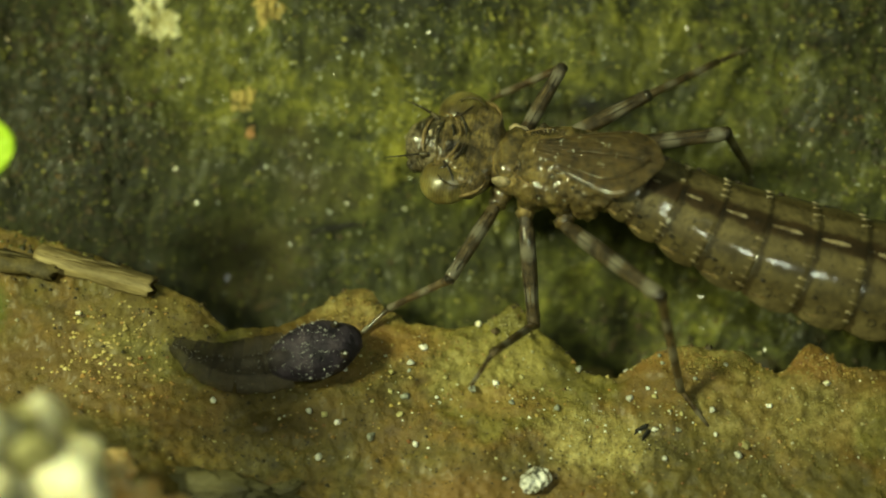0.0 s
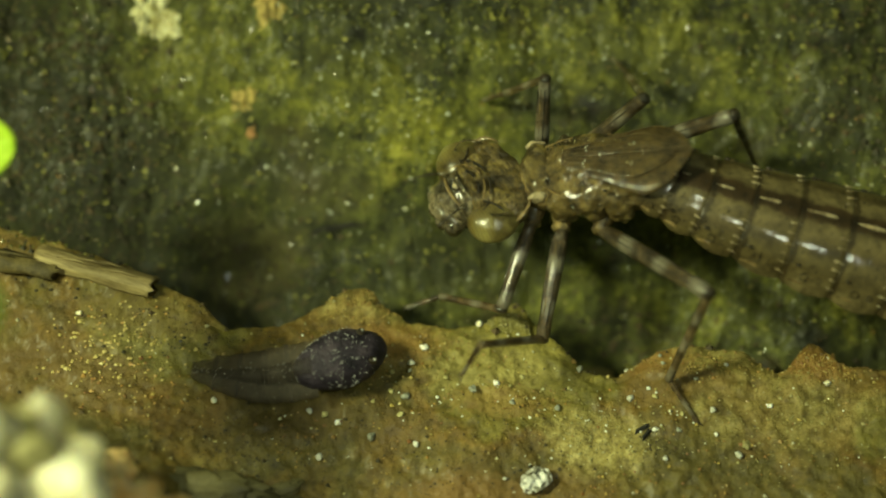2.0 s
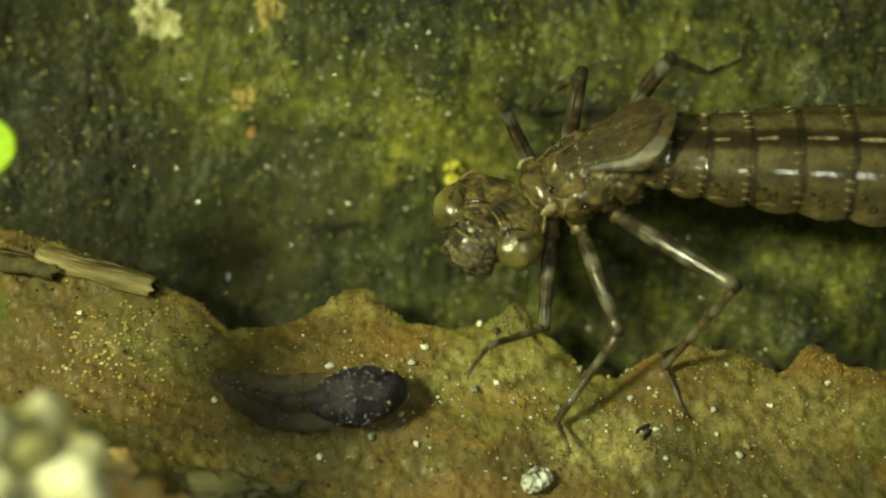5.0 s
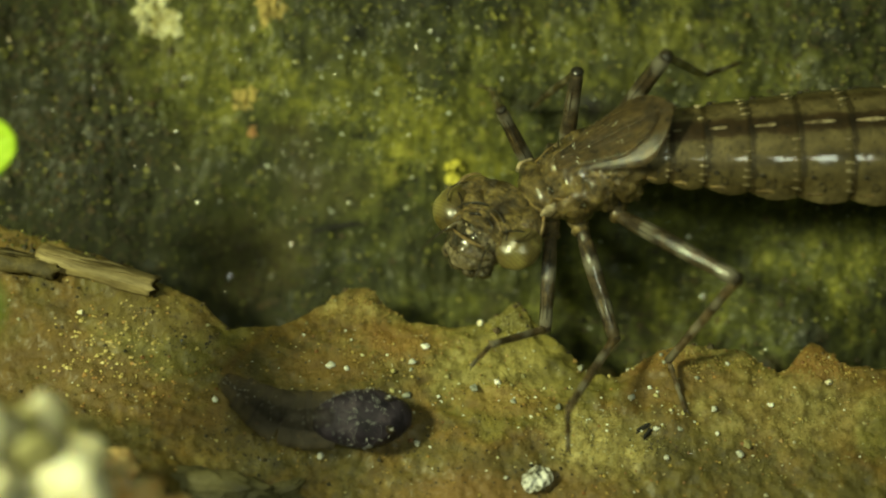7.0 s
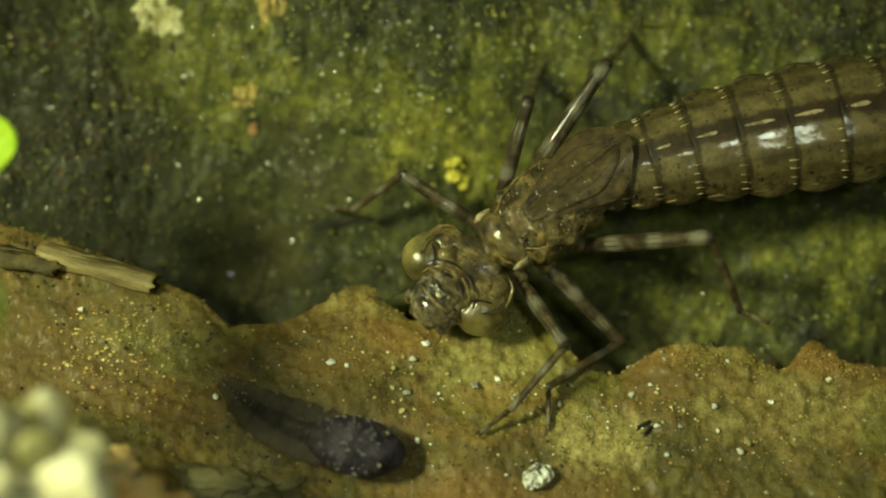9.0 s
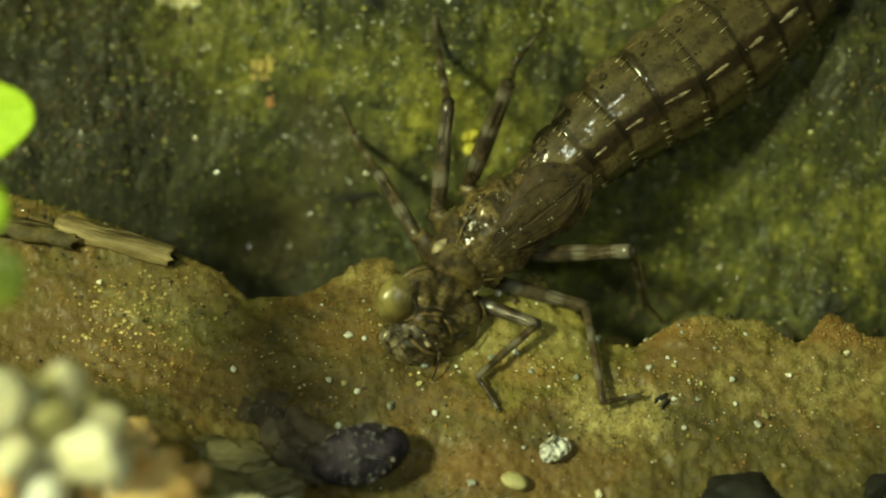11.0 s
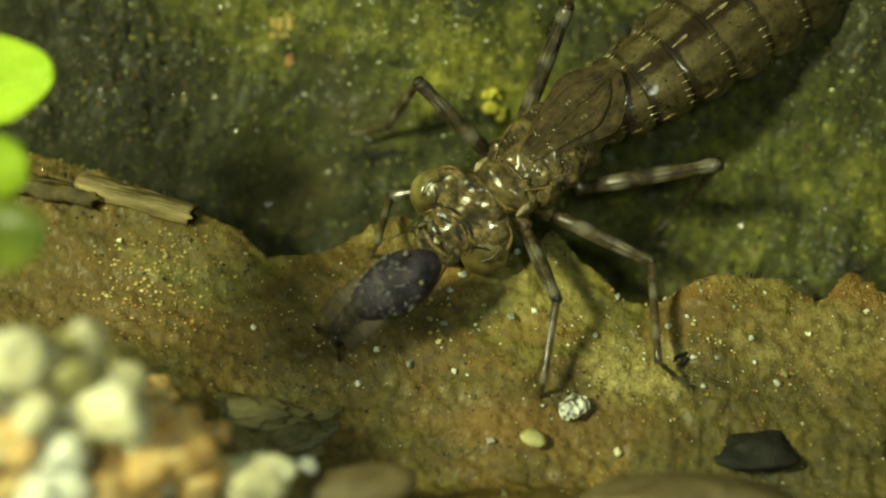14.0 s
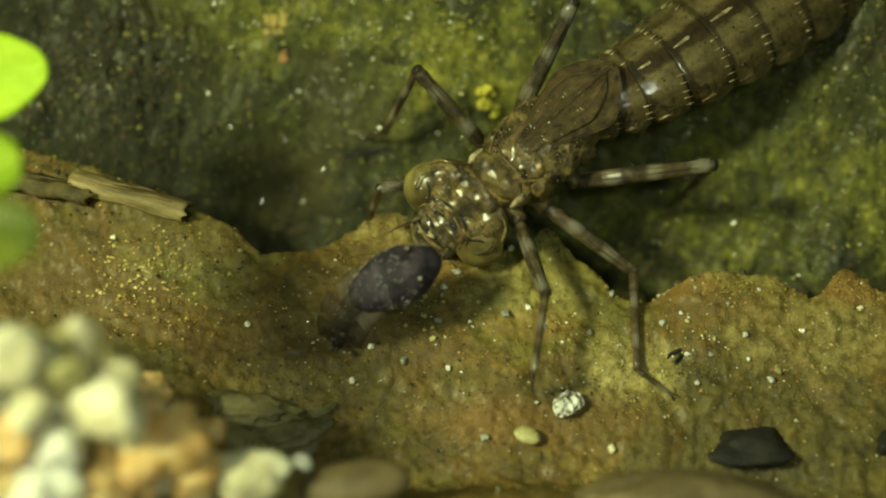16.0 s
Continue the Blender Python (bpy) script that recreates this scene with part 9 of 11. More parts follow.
    walk(legs["L3"][2], [at(0, -13.22, 9.89, -9.71, 0.0, 42.0, 148.6), at(0.5, -13.18, 9.82, -9.85, -0.0, 39.2, 148.0), at(1, -13.13, 9.76, -9.99, -0.0, 36.1, 147.5), at(1.25, -12.45, 9.85, -9.70, -0.0, 35.6, 150.6), at(1.5, -11.41, 10.01, -9.33, 0.0, 35.9, 151.3), at(1.75, -9.94, 10.31, -9.39, 0.0, 35.2, 142.4), at(2, -8.03, 10.58, -9.36, 0.0, 33.9, 129.4), at(2.25, -5.95, 10.85, -9.04, 0.0, 28.0, 116.7), at(2.5, -4.23, 11.16, -8.76, 0.0, 20.9, 110.6), at(2.75, -3.41, 11.57, -8.92, 0.0, 16.1, 111.1), at(3, -2.90, 11.81, -9.07, -0.0, 13.2, 111.3), at(3.25, -2.72, 11.75, -9.21, 0.0, 12.8, 109.5), at(3.5, -2.61, 11.60, -9.40, 0.0, 12.3, 107.8), at(4, -2.80, 11.16, -9.30, -0.0, 16.0, 99.7), at(4.75, -2.80, 11.04, -9.22, -0.0, 19.4, 95.7), at(5.5, -2.75, 10.96, -9.19, -0.0, 21.8, 92.8), at(6.3, -2.75, 10.89, -9.13, 0.0, 24.0, 89.8), at(7, -2.85, 10.85, -8.98, -0.0, 26.2, 86.1), at(7.5, -3.42, 10.79, -7.60, -0.0, 22.0, 78.6), at(7.75, -4.12, 10.51, -6.49, 0.0, 19.9, 70.8), at(8, -5.08, 10.25, -5.79, -0.0, 16.0, 61.6), at(8.25, -7.81, 9.20, -9.65, 0.0, 16.7, 80.4), at(8.5, -10.54, 9.15, -13.45, -0.0, 10.0, 105.5), at(8.75, -10.75, 10.76, -10.28, 0.0, -21.5, 107.5), at(9, -10.31, 12.62, -6.37, 0.0, -50.0, 105.3), at(9.2, -8.90, 14.04, -5.91, 0.0, -56.9, 110.5), at(9.6, -8.38, 13.73, -5.54, 0.0, -58.0, 110.2), at(10, -8.40, 13.20, -3.91, -0.0, -44.4, 112.3), at(10.4, -8.80, 12.55, -2.00, 0.0, 10.9, 111.9), at(10.8, -9.52, 12.01, -0.62, 0.0, 29.3, 108.8), at(11.1, -10.26, 11.88, -0.10, 0.0, 28.7, 105.7), at(11.3, -10.85, 11.99, 0.00, 0.0, 26.4, 102.9), at(11.5, -11.80, 12.18, -0.45, -0.0, 24.5, 98.3), at(11.7, -12.91, 12.28, -2.04, 0.0, 35.1, 92.5), at(11.9, -8.13, 9.06, 9.62, 0.0, 50.5, 90.5), at(12.1, -12.19, 11.08, -6.41, 0.0, 58.2, 67.0), at(12.3, -11.83, 9.76, -6.85, -0.0, 72.9, 49.7), at(12.5, -11.59, 9.05, -7.09, 0.0, 72.9, 7.1), at(12.75, -11.54, 8.32, -8.24, 0.0, 1.6, 7.6), at(13, -11.54, 7.81, -9.34, -0.0, -52.1, 12.6), at(13.5, -11.16, 7.55, -9.50, -0.0, -51.2, 10.2), at(14, -10.88, 7.13, -9.51, -0.0, 8.9, -0.1), at(14.5, -10.26, 7.41, -8.52, -0.0, 47.0, -5.2), at(15, -10.49, 7.54, -9.69, 0.0, 15.3, -2.8), at(15.5, -10.18, 7.51, -9.11, 0.0, 35.3, -7.3), at(16, -9.88, 7.50, -8.55, 0.0, 54.6, -15.2)])
    walk(legs["R1"][0], [at(0, 0.90, -2.70, -1.70, -0.0, -37.4, -121.3), at(0.5, 0.90, -2.70, -1.70, -0.0, -27.4, -114.0), at(1, 0.90, -2.70, -1.70, -0.0, -17.0, -108.0), at(1.25, 0.90, -2.70, -1.70, -0.0, -30.3, -113.0), at(1.5, 0.90, -2.70, -1.70, 0.0, -46.5, -119.3), at(1.75, 0.90, -2.70, -1.70, -0.0, -53.3, -116.7), at(2, 0.90, -2.70, -1.70, 0.0, -58.7, -112.0), at(2.25, 0.90, -2.70, -1.70, 0.0, -60.6, -106.5), at(2.5, 0.90, -2.70, -1.70, -0.0, -61.7, -103.0), at(2.75, 0.90, -2.70, -1.70, -0.0, -65.8, -105.3), at(3, 0.90, -2.70, -1.70, 0.0, -69.6, -107.3), at(3.25, 0.90, -2.70, -1.70, -0.0, -72.0, -109.7), at(3.5, 0.90, -2.70, -1.70, -0.0, -73.0, -112.3), at(4, 0.90, -2.70, -1.70, 0.0, -71.6, -111.2), at(4.75, 0.90, -2.70, -1.70, -0.0, -71.5, -110.0), at(5.5, 0.90, -2.70, -1.70, 0.0, -71.5, -108.8), at(6.3, 0.90, -2.70, -1.70, -0.0, -71.4, -107.9), at(7, 0.90, -2.70, -1.70, 0.0, -70.6, -107.9), at(7.5, 0.90, -2.70, -1.70, 0.0, -55.9, -112.8), at(7.75, 0.90, -2.70, -1.70, -0.0, -40.2, -113.1), at(8, 0.90, -2.70, -1.70, 0.0, -25.4, -115.4), at(8.25, 0.90, -2.70, -1.70, -0.0, -23.2, -112.0), at(8.5, 0.90, -2.70, -1.70, 0.0, -23.1, -99.9), at(8.75, 0.90, -2.70, -1.70, 0.0, -22.2, -81.9), at(9, 0.90, -2.70, -1.70, -0.0, -17.6, -69.0), at(9.2, 0.90, -2.70, -1.70, -0.0, 1.8, -70.0), at(9.6, 0.90, -2.70, -1.70, -0.0, 7.7, -75.6), at(10, 0.90, -2.70, -1.70, 0.0, 21.2, -84.0), at(10.4, 0.90, -2.70, -1.70, -0.0, 36.9, -94.5), at(10.8, 0.90, -2.70, -1.70, 0.0, 48.2, -105.2), at(11.1, 0.90, -2.70, -1.70, -0.0, 52.4, -109.0), at(11.3, 0.90, -2.70, -1.70, 0.0, 53.2, -107.4), at(11.5, 0.90, -2.70, -1.70, 0.0, 60.2, -61.7), at(11.7, 0.90, -2.70, -1.70, 0.0, 45.7, -35.3), at(11.9, 0.90, -2.70, -1.70, 0.0, 24.4, -27.5), at(12.1, 0.90, -2.70, -1.70, 0.0, 1.1, -38.2), at(12.3, 0.90, -2.70, -1.70, -0.0, -3.5, -41.0), at(12.5, 0.90, -2.70, -1.70, 0.0, -4.2, -40.2), at(12.75, 0.90, -2.70, -1.70, 0.0, -11.4, -31.5), at(13, 0.90, -2.70, -1.70, -0.0, -19.0, -23.0), at(13.5, 0.90, -2.70, -1.70, -0.0, -17.5, -22.3), at(14, 0.90, -2.70, -1.70, 0.0, 15.6, -37.9), at(14.5, 0.90, -2.70, -1.70, -0.0, 10.0, -36.7), at(15, 0.90, -2.70, -1.70, 0.0, 15.8, -36.8), at(15.5, 0.90, -2.70, -1.70, 0.0, 7.2, -32.9), at(16, 0.90, -2.70, -1.70, 0.0, -1.5, -29.4)])
    walk(legs["R1"][1], [at(0, -1.66, -6.91, 2.07, 0.0, 31.8, 8.1), at(0.5, -1.34, -7.73, 1.15, 0.0, 31.9, 9.3), at(1, -0.93, -8.34, 0.11, -0.0, 31.7, 8.2), at(1.25, -1.19, -7.63, 1.43, 0.0, 31.9, 7.5), at(1.5, -1.19, -6.42, 2.80, 0.0, 32.6, -0.1), at(1.75, -0.76, -6.01, 3.27, -0.0, 36.4, -10.2), at(2, -0.31, -5.68, 3.60, -0.0, 38.3, -23.0), at(2.25, 0.04, -5.62, 3.70, -0.0, 35.1, -34.9), at(2.5, 0.24, -5.56, 3.76, 0.0, 32.7, -44.0), at(2.75, 0.23, -5.16, 3.95, -0.0, 34.7, -45.9), at(3, 0.26, -4.77, 4.11, 0.0, 36.4, -46.8), at(3.25, 0.25, -4.51, 4.20, -0.0, 35.3, -51.8), at(3.5, 0.21, -4.37, 4.23, 0.0, 34.5, -55.7), at(4, 0.19, -4.52, 4.18, 0.0, 34.2, -62.2), at(4.75, 0.23, -4.55, 4.18, 0.0, 33.3, -66.1), at(5.5, 0.27, -4.56, 4.18, 0.0, 32.4, -69.2), at(6.3, 0.29, -4.58, 4.18, -0.0, 31.6, -71.8), at(7, 0.27, -4.66, 4.15, 0.0, 31.6, -73.8), at(7.5, -0.45, -5.90, 3.43, 0.0, 36.2, -66.6), at(7.75, -0.96, -7.05, 2.30, 0.0, 37.7, -53.2), at(8, -1.50, -7.76, 0.96, -0.0, 30.1, -42.5), at(8.25, -1.23, -7.99, 0.74, -0.0, 10.3, -23.4), at(8.5, -0.08, -8.32, 0.73, 0.0, -5.5, -11.5), at(8.75, 1.71, -8.38, 0.64, -0.0, 12.1, -16.3), at(9, 3.02, -8.22, 0.18, -0.0, 36.4, -15.6), at(9.2, 3.02, -8.52, -1.90, -0.0, 45.1, -13.7), at(9.6, 2.43, -8.65, -2.53, 0.0, 53.1, -19.9), at(10, 1.51, -8.45, -3.94, 0.0, 63.2, -30.2), at(10.4, 0.51, -7.64, -5.42, 0.0, 73.1, -60.4), at(10.8, -0.18, -6.69, -6.32, -0.0, 74.0, -111.1), at(11.1, -0.34, -6.28, -6.61, 0.0, 70.5, -133.5), at(11.3, -0.21, -6.24, -6.67, 0.0, 68.4, -142.3), at(11.5, 2.36, -5.41, -7.08, 0.0, 60.8, -33.3), at(11.7, 4.43, -5.20, -6.14, 0.0, -38.4, -32.9), at(11.9, 5.91, -5.30, -4.26, 0.0, -6.1, -18.6), at(12.1, 5.77, -6.53, -1.82, 0.0, 1.7, -18.8), at(12.3, 5.57, -6.76, -1.32, -0.0, -0.2, -12.9), at(12.5, 5.62, -6.69, -1.25, 0.0, -1.7, -4.0), at(12.75, 6.08, -5.87, -0.48, 0.0, -12.2, 15.4), at(13, 6.30, -4.99, 0.32, -0.0, -23.7, 30.4), at(13.5, 6.37, -4.94, 0.17, -0.0, -27.4, 39.1), at(14, 5.62, -6.36, -3.37, -0.0, -34.7, 41.5), at(14.5, 5.80, -6.35, -2.78, -0.0, 72.5, -9.2), at(15, 5.68, -6.27, -3.39, 0.0, -29.2, 43.1), at(15.5, 6.06, -6.04, -2.48, 0.0, 24.3, 30.4), at(16, 6.30, -5.74, -1.53, 0.0, 73.0, -18.2)])
    walk(legs["R1"][2], [at(0, 3.05, -6.23, -0.88, 0.0, 43.4, 2.0), at(0.5, 3.35, -6.96, -1.81, 0.0, 32.9, 18.1), at(1, 3.79, -7.66, -2.83, 0.0, 20.8, 31.0), at(1.25, 3.52, -7.01, -1.54, 0.0, 32.4, 17.4), at(1.5, 3.53, -6.43, -0.22, -0.0, 42.7, -0.1), at(1.75, 3.67, -6.81, -0.05, -0.0, 37.9, -5.4), at(2, 3.74, -7.40, 0.13, -0.0, 31.0, -12.3), at(2.25, 3.80, -8.24, 0.48, -0.0, 27.1, -21.3), at(2.5, 3.63, -8.84, 0.74, 0.0, 26.6, -29.6), at(2.75, 3.43, -8.46, 0.76, -0.0, 31.7, -33.0), at(3, 3.34, -8.05, 0.79, 0.0, 36.1, -34.2), at(3.25, 3.08, -8.10, 0.96, -0.0, 39.3, -34.3), at(3.5, 2.81, -8.18, 1.06, 0.0, 40.8, -34.2), at(4, 2.35, -8.62, 1.04, 0.0, 35.6, -44.5), at(4.75, 2.12, -8.83, 1.10, 0.0, 31.9, -49.9), at(5.5, 1.95, -8.98, 1.18, 0.0, 28.7, -54.0), at(6.3, 1.78, -9.11, 1.24, -0.0, 26.5, -56.8), at(7, 1.60, -9.24, 1.22, 0.0, 25.9, -57.9), at(7.5, 1.35, -10.05, 0.13, 0.0, 16.4, -51.0), at(7.75, 1.69, -10.60, -1.12, 0.0, -7.9, -63.0), at(8, 2.07, -11.03, -1.85, -0.0, -23.4, -72.2), at(8.25, 3.83, -10.17, -0.26, -0.0, -27.4, -70.1), at(8.5, 5.38, -9.43, 1.26, 0.0, -22.7, -61.5), at(8.75, 6.96, -9.92, -0.53, -0.0, 2.7, -65.6), at(9, 7.36, -9.42, -3.15, 0.0, 22.9, -50.6), at(9.2, 6.86, -9.46, -5.87, -0.0, -14.8, -39.8), at(9.6, 5.59, -9.80, -7.01, 0.0, -20.5, -44.5), at(10, 3.69, -9.72, -8.94, 0.0, -22.9, -59.8), at(10.4, 1.32, -9.06, -10.78, -0.0, -13.1, -75.7), at(10.8, -0.74, -8.13, -11.71, -0.0, 5.3, -91.7), at(11.1, -1.62, -7.63, -11.89, 0.0, 13.1, -104.2), at(11.3, -1.84, -7.51, -11.87, 0.0, 13.0, -111.4), at(11.5, 4.64, -6.91, -11.97, 0.0, 12.6, -23.6), at(11.7, 8.12, -7.58, -2.66, 0.0, 34.7, -5.4), at(11.9, 11.19, -7.08, -3.66, 0.0, 4.5, -43.9), at(12.1, 11.07, -8.33, -1.99, 0.0, -3.3, -39.3), at(12.3, 11.03, -8.01, -1.30, -0.0, -7.5, -41.3), at(12.5, 11.21, -7.08, -1.08, 0.0, -9.4, -45.2), at(12.75, 11.36, -4.42, 0.71, 0.0, 32.6, -53.5), at(13, 10.72, -2.40, 2.57, -0.0, 68.2, -35.2), at(13.5, 10.23, -1.81, 2.74, -0.0, 69.5, -39.8), at(14, 9.06, -3.31, -0.18, 0.0, 74.2, -42.6), at(14.5, 7.46, -6.62, -8.12, -0.0, 71.6, 12.9), at(15, 9.25, -2.93, -0.66, 0.0, 78.5, -16.6), at(15.5, 10.46, -3.46, -4.78, -0.0, 49.2, -137.9), at(16, 7.85, -6.25, -6.89, 0.0, 67.7, 20.6)])
    walk(legs["R2"][0], [at(0, -1.30, -3.00, -2.00, 0.0, -11.0, -143.8), at(0.5, -1.30, -3.00, -2.00, -0.0, -11.0, -144.0), at(1, -1.30, -3.00, -2.00, 0.0, -10.9, -144.1), at(1.25, -1.30, -3.00, -2.00, -0.0, -12.1, -142.7), at(1.5, -1.30, -3.00, -2.00, 0.0, -14.6, -140.9), at(1.75, -1.30, -3.00, -2.00, 0.0, -26.0, -152.8), at(2, -1.30, -3.00, -2.00, 0.0, -37.9, -167.7), at(2.25, -1.30, -3.00, -2.00, 0.0, -41.9, -159.5), at(2.5, -1.30, -3.00, -2.00, -0.0, -43.6, -150.3), at(2.75, -1.30, -3.00, -2.00, 0.0, -48.2, -150.6), at(3, -1.30, -3.00, -2.00, 0.0, -51.9, -150.8), at(3.25, -1.30, -3.00, -2.00, -0.0, -52.5, -151.5), at(3.5, -1.30, -3.00, -2.00, -0.0, -52.4, -152.9), at(4, -1.30, -3.00, -2.00, 0.0, -51.5, -153.8), at(4.75, -1.30, -3.00, -2.00, -0.0, -51.6, -154.6), at(5.5, -1.30, -3.00, -2.00, 0.0, -51.6, -155.5), at(6.3, -1.30, -3.00, -2.00, 0.0, -51.9, -156.1), at(7, -1.30, -3.00, -2.00, 0.0, -52.1, -156.1), at(7.5, -1.30, -3.00, -2.00, 0.0, -44.0, -147.3), at(7.75, -1.30, -3.00, -2.00, -0.0, -36.0, -140.8), at(8, -1.30, -3.00, -2.00, 0.0, -27.5, -137.4), at(8.25, -1.30, -3.00, -2.00, -0.0, -22.0, -139.5), at(8.5, -1.30, -3.00, -2.00, -0.0, -18.7, -142.3), at(8.75, -1.30, -3.00, -2.00, 0.0, -22.7, -145.1), at(9, -1.30, -3.00, -2.00, -0.0, -27.9, -147.7), at(9.2, -1.30, -3.00, -2.00, 0.0, -27.7, -148.1), at(9.6, -1.30, -3.00, -2.00, -0.0, -25.7, -146.4), at(10, -1.30, -3.00, -2.00, -0.0, -20.1, -142.6), at(10.4, -1.30, -3.00, -2.00, -0.0, -11.4, -138.4), at(10.8, -1.30, -3.00, -2.00, 0.0, -1.7, -134.2), at(11.1, -1.30, -3.00, -2.00, 0.0, 4.8, -129.9), at(11.3, -1.30, -3.00, -2.00, 0.0, 8.3, -125.8), at(11.5, -1.30, -3.00, -2.00, -0.0, 34.5, -113.9), at(11.7, -1.30, -3.00, -2.00, -0.0, 15.7, -94.5), at(11.9, -1.30, -3.00, -2.00, 0.0, 15.4, -97.6), at(12.1, -1.30, -3.00, -2.00, 0.0, -9.9, -92.0), at(12.3, -1.30, -3.00, -2.00, 0.0, -30.3, -83.5), at(12.5, -1.30, -3.00, -2.00, -0.0, -43.0, -75.2), at(12.75, -1.30, -3.00, -2.00, -0.0, -38.3, -78.1), at(13, -1.30, -3.00, -2.00, -0.0, -32.3, -82.2), at(13.5, -1.30, -3.00, -2.00, 0.0, -36.7, -82.8), at(14, -1.30, -3.00, -2.00, -0.0, -34.7, -82.6), at(14.5, -1.30, -3.00, -2.00, -0.0, -31.7, -81.8), at(15, -1.30, -3.00, -2.00, 0.0, -39.6, -83.8), at(15.5, -1.30, -3.00, -2.00, -0.0, -38.1, -83.6), at(16, -1.30, -3.00, -2.00, -0.0, -36.5, -83.3)])
    walk(legs["R2"][1], [at(0, -7.32, -7.40, -0.55, -0.0, 23.1, -119.1), at(0.5, -7.33, -7.39, -0.55, -0.0, 23.0, -119.0), at(1, -7.34, -7.38, -0.56, -0.0, 23.0, -118.9), at(1.25, -7.21, -7.51, -0.41, -0.0, 25.7, -119.4), at(1.5, -7.01, -7.64, -0.09, 0.0, 29.3, -120.0), at(1.75, -7.38, -6.12, 1.33, -0.0, 36.7, -96.0), at(2, -7.16, -4.28, 2.67, 0.0, 33.5, -64.8), at(2.25, -6.60, -4.99, 3.08, -0.0, 30.6, -46.4), at(2.5, -6.08, -5.73, 3.24, -0.0, 28.8, -37.9), at(2.75, -5.71, -5.49, 3.67, -0.0, 35.7, -33.4), at(3, -5.39, -5.29, 3.98, 0.0, 41.6, -28.5), at(3.25, -5.37, -5.20, 4.03, -0.0, 42.5, -31.3), at(3.5, -5.43, -5.11, 4.02, 0.0, 42.8, -34.2), at(4, -5.54, -5.09, 3.95, 0.0, 42.6, -36.6), at(4.75, -5.57, -5.03, 3.95, 0.0, 42.5, -38.0), at(5.5, -5.59, -4.96, 3.96, 0.0, 42.2, -39.1), at(6.3, -5.59, -4.90, 3.98, -0.0, 42.1, -40.2), at(7, -5.56, -4.89, 4.00, -0.0, 42.7, -41.5), at(7.5, -5.90, -5.95, 3.28, 0.0, 47.3, -44.5), at(7.75, -6.06, -6.88, 2.47, 0.0, 50.0, -42.9), at(8, -6.26, -7.56, 1.51, -0.0, 53.4, -47.8), at(8.25, -6.66, -7.57, 0.85, -0.0, 57.5, -87.5), at(8.5, -7.00, -7.40, 0.43, -0.0, 51.5, -120.9), at(8.75, -7.05, -7.01, 0.94, 0.0, 55.9, -124.6), at(9, -6.98, -6.59, 1.55, -0.0, 59.9, -124.5), at(9.2, -7.01, -6.56, 1.53, -0.0, 59.9, -124.5), at(9.6, -7.00, -6.79, 1.29, -0.0, 59.6, -128.7), at(10, -6.97, -7.33, 0.61, -0.0, 60.4, -139.0), at(10.4, -6.87, -7.94, -0.50, 0.0, 61.2, -151.0), at(10.8, -6.59, -8.45, -1.78, 0.0, 61.9, -157.8), at(11.1, -6.16, -8.81, -2.64, 0.0, 63.3, -156.5), at(11.3, -5.70, -9.10, -3.10, -0.0, 64.6, -151.3), at(11.5, -3.84, -8.73, -6.30, 0.0, 50.4, -108.5), at(11.7, -1.87, -10.29, -4.06, -0.0, 38.1, -91.9), at(11.9, -2.27, -10.26, -4.02, 0.0, 38.4, -87.5), at(12.1, -1.57, -10.48, -0.69, 0.0, 49.2, -86.5), at(12.3, -0.56, -9.52, 1.83, 0.0, 55.2, -82.3), at(12.5, 0.12, -8.37, 3.19, 0.0, 60.0, -76.0), at(12.75, -0.07, -8.83, 2.71, 0.0, 68.5, -68.9), at(13, -0.43, -9.36, 2.06, -0.0, 72.9, -53.4), at(13.5, -0.54, -9.05, 2.54, -0.0, 70.2, -43.6), at(14, -0.49, -9.20, 2.33, 0.0, 66.5, -35.6), at(14.5, -0.38, -9.40, 1.99, -0.0, 64.7, -24.8), at(15, -0.66, -8.82, 2.84, 0.0, 64.8, -19.9), at(15.5, -0.63, -8.94, 2.69, 0.0, 63.8, -15.6), at(16, -0.59, -9.07, 2.52, -0.0, 62.8, -12.9)])
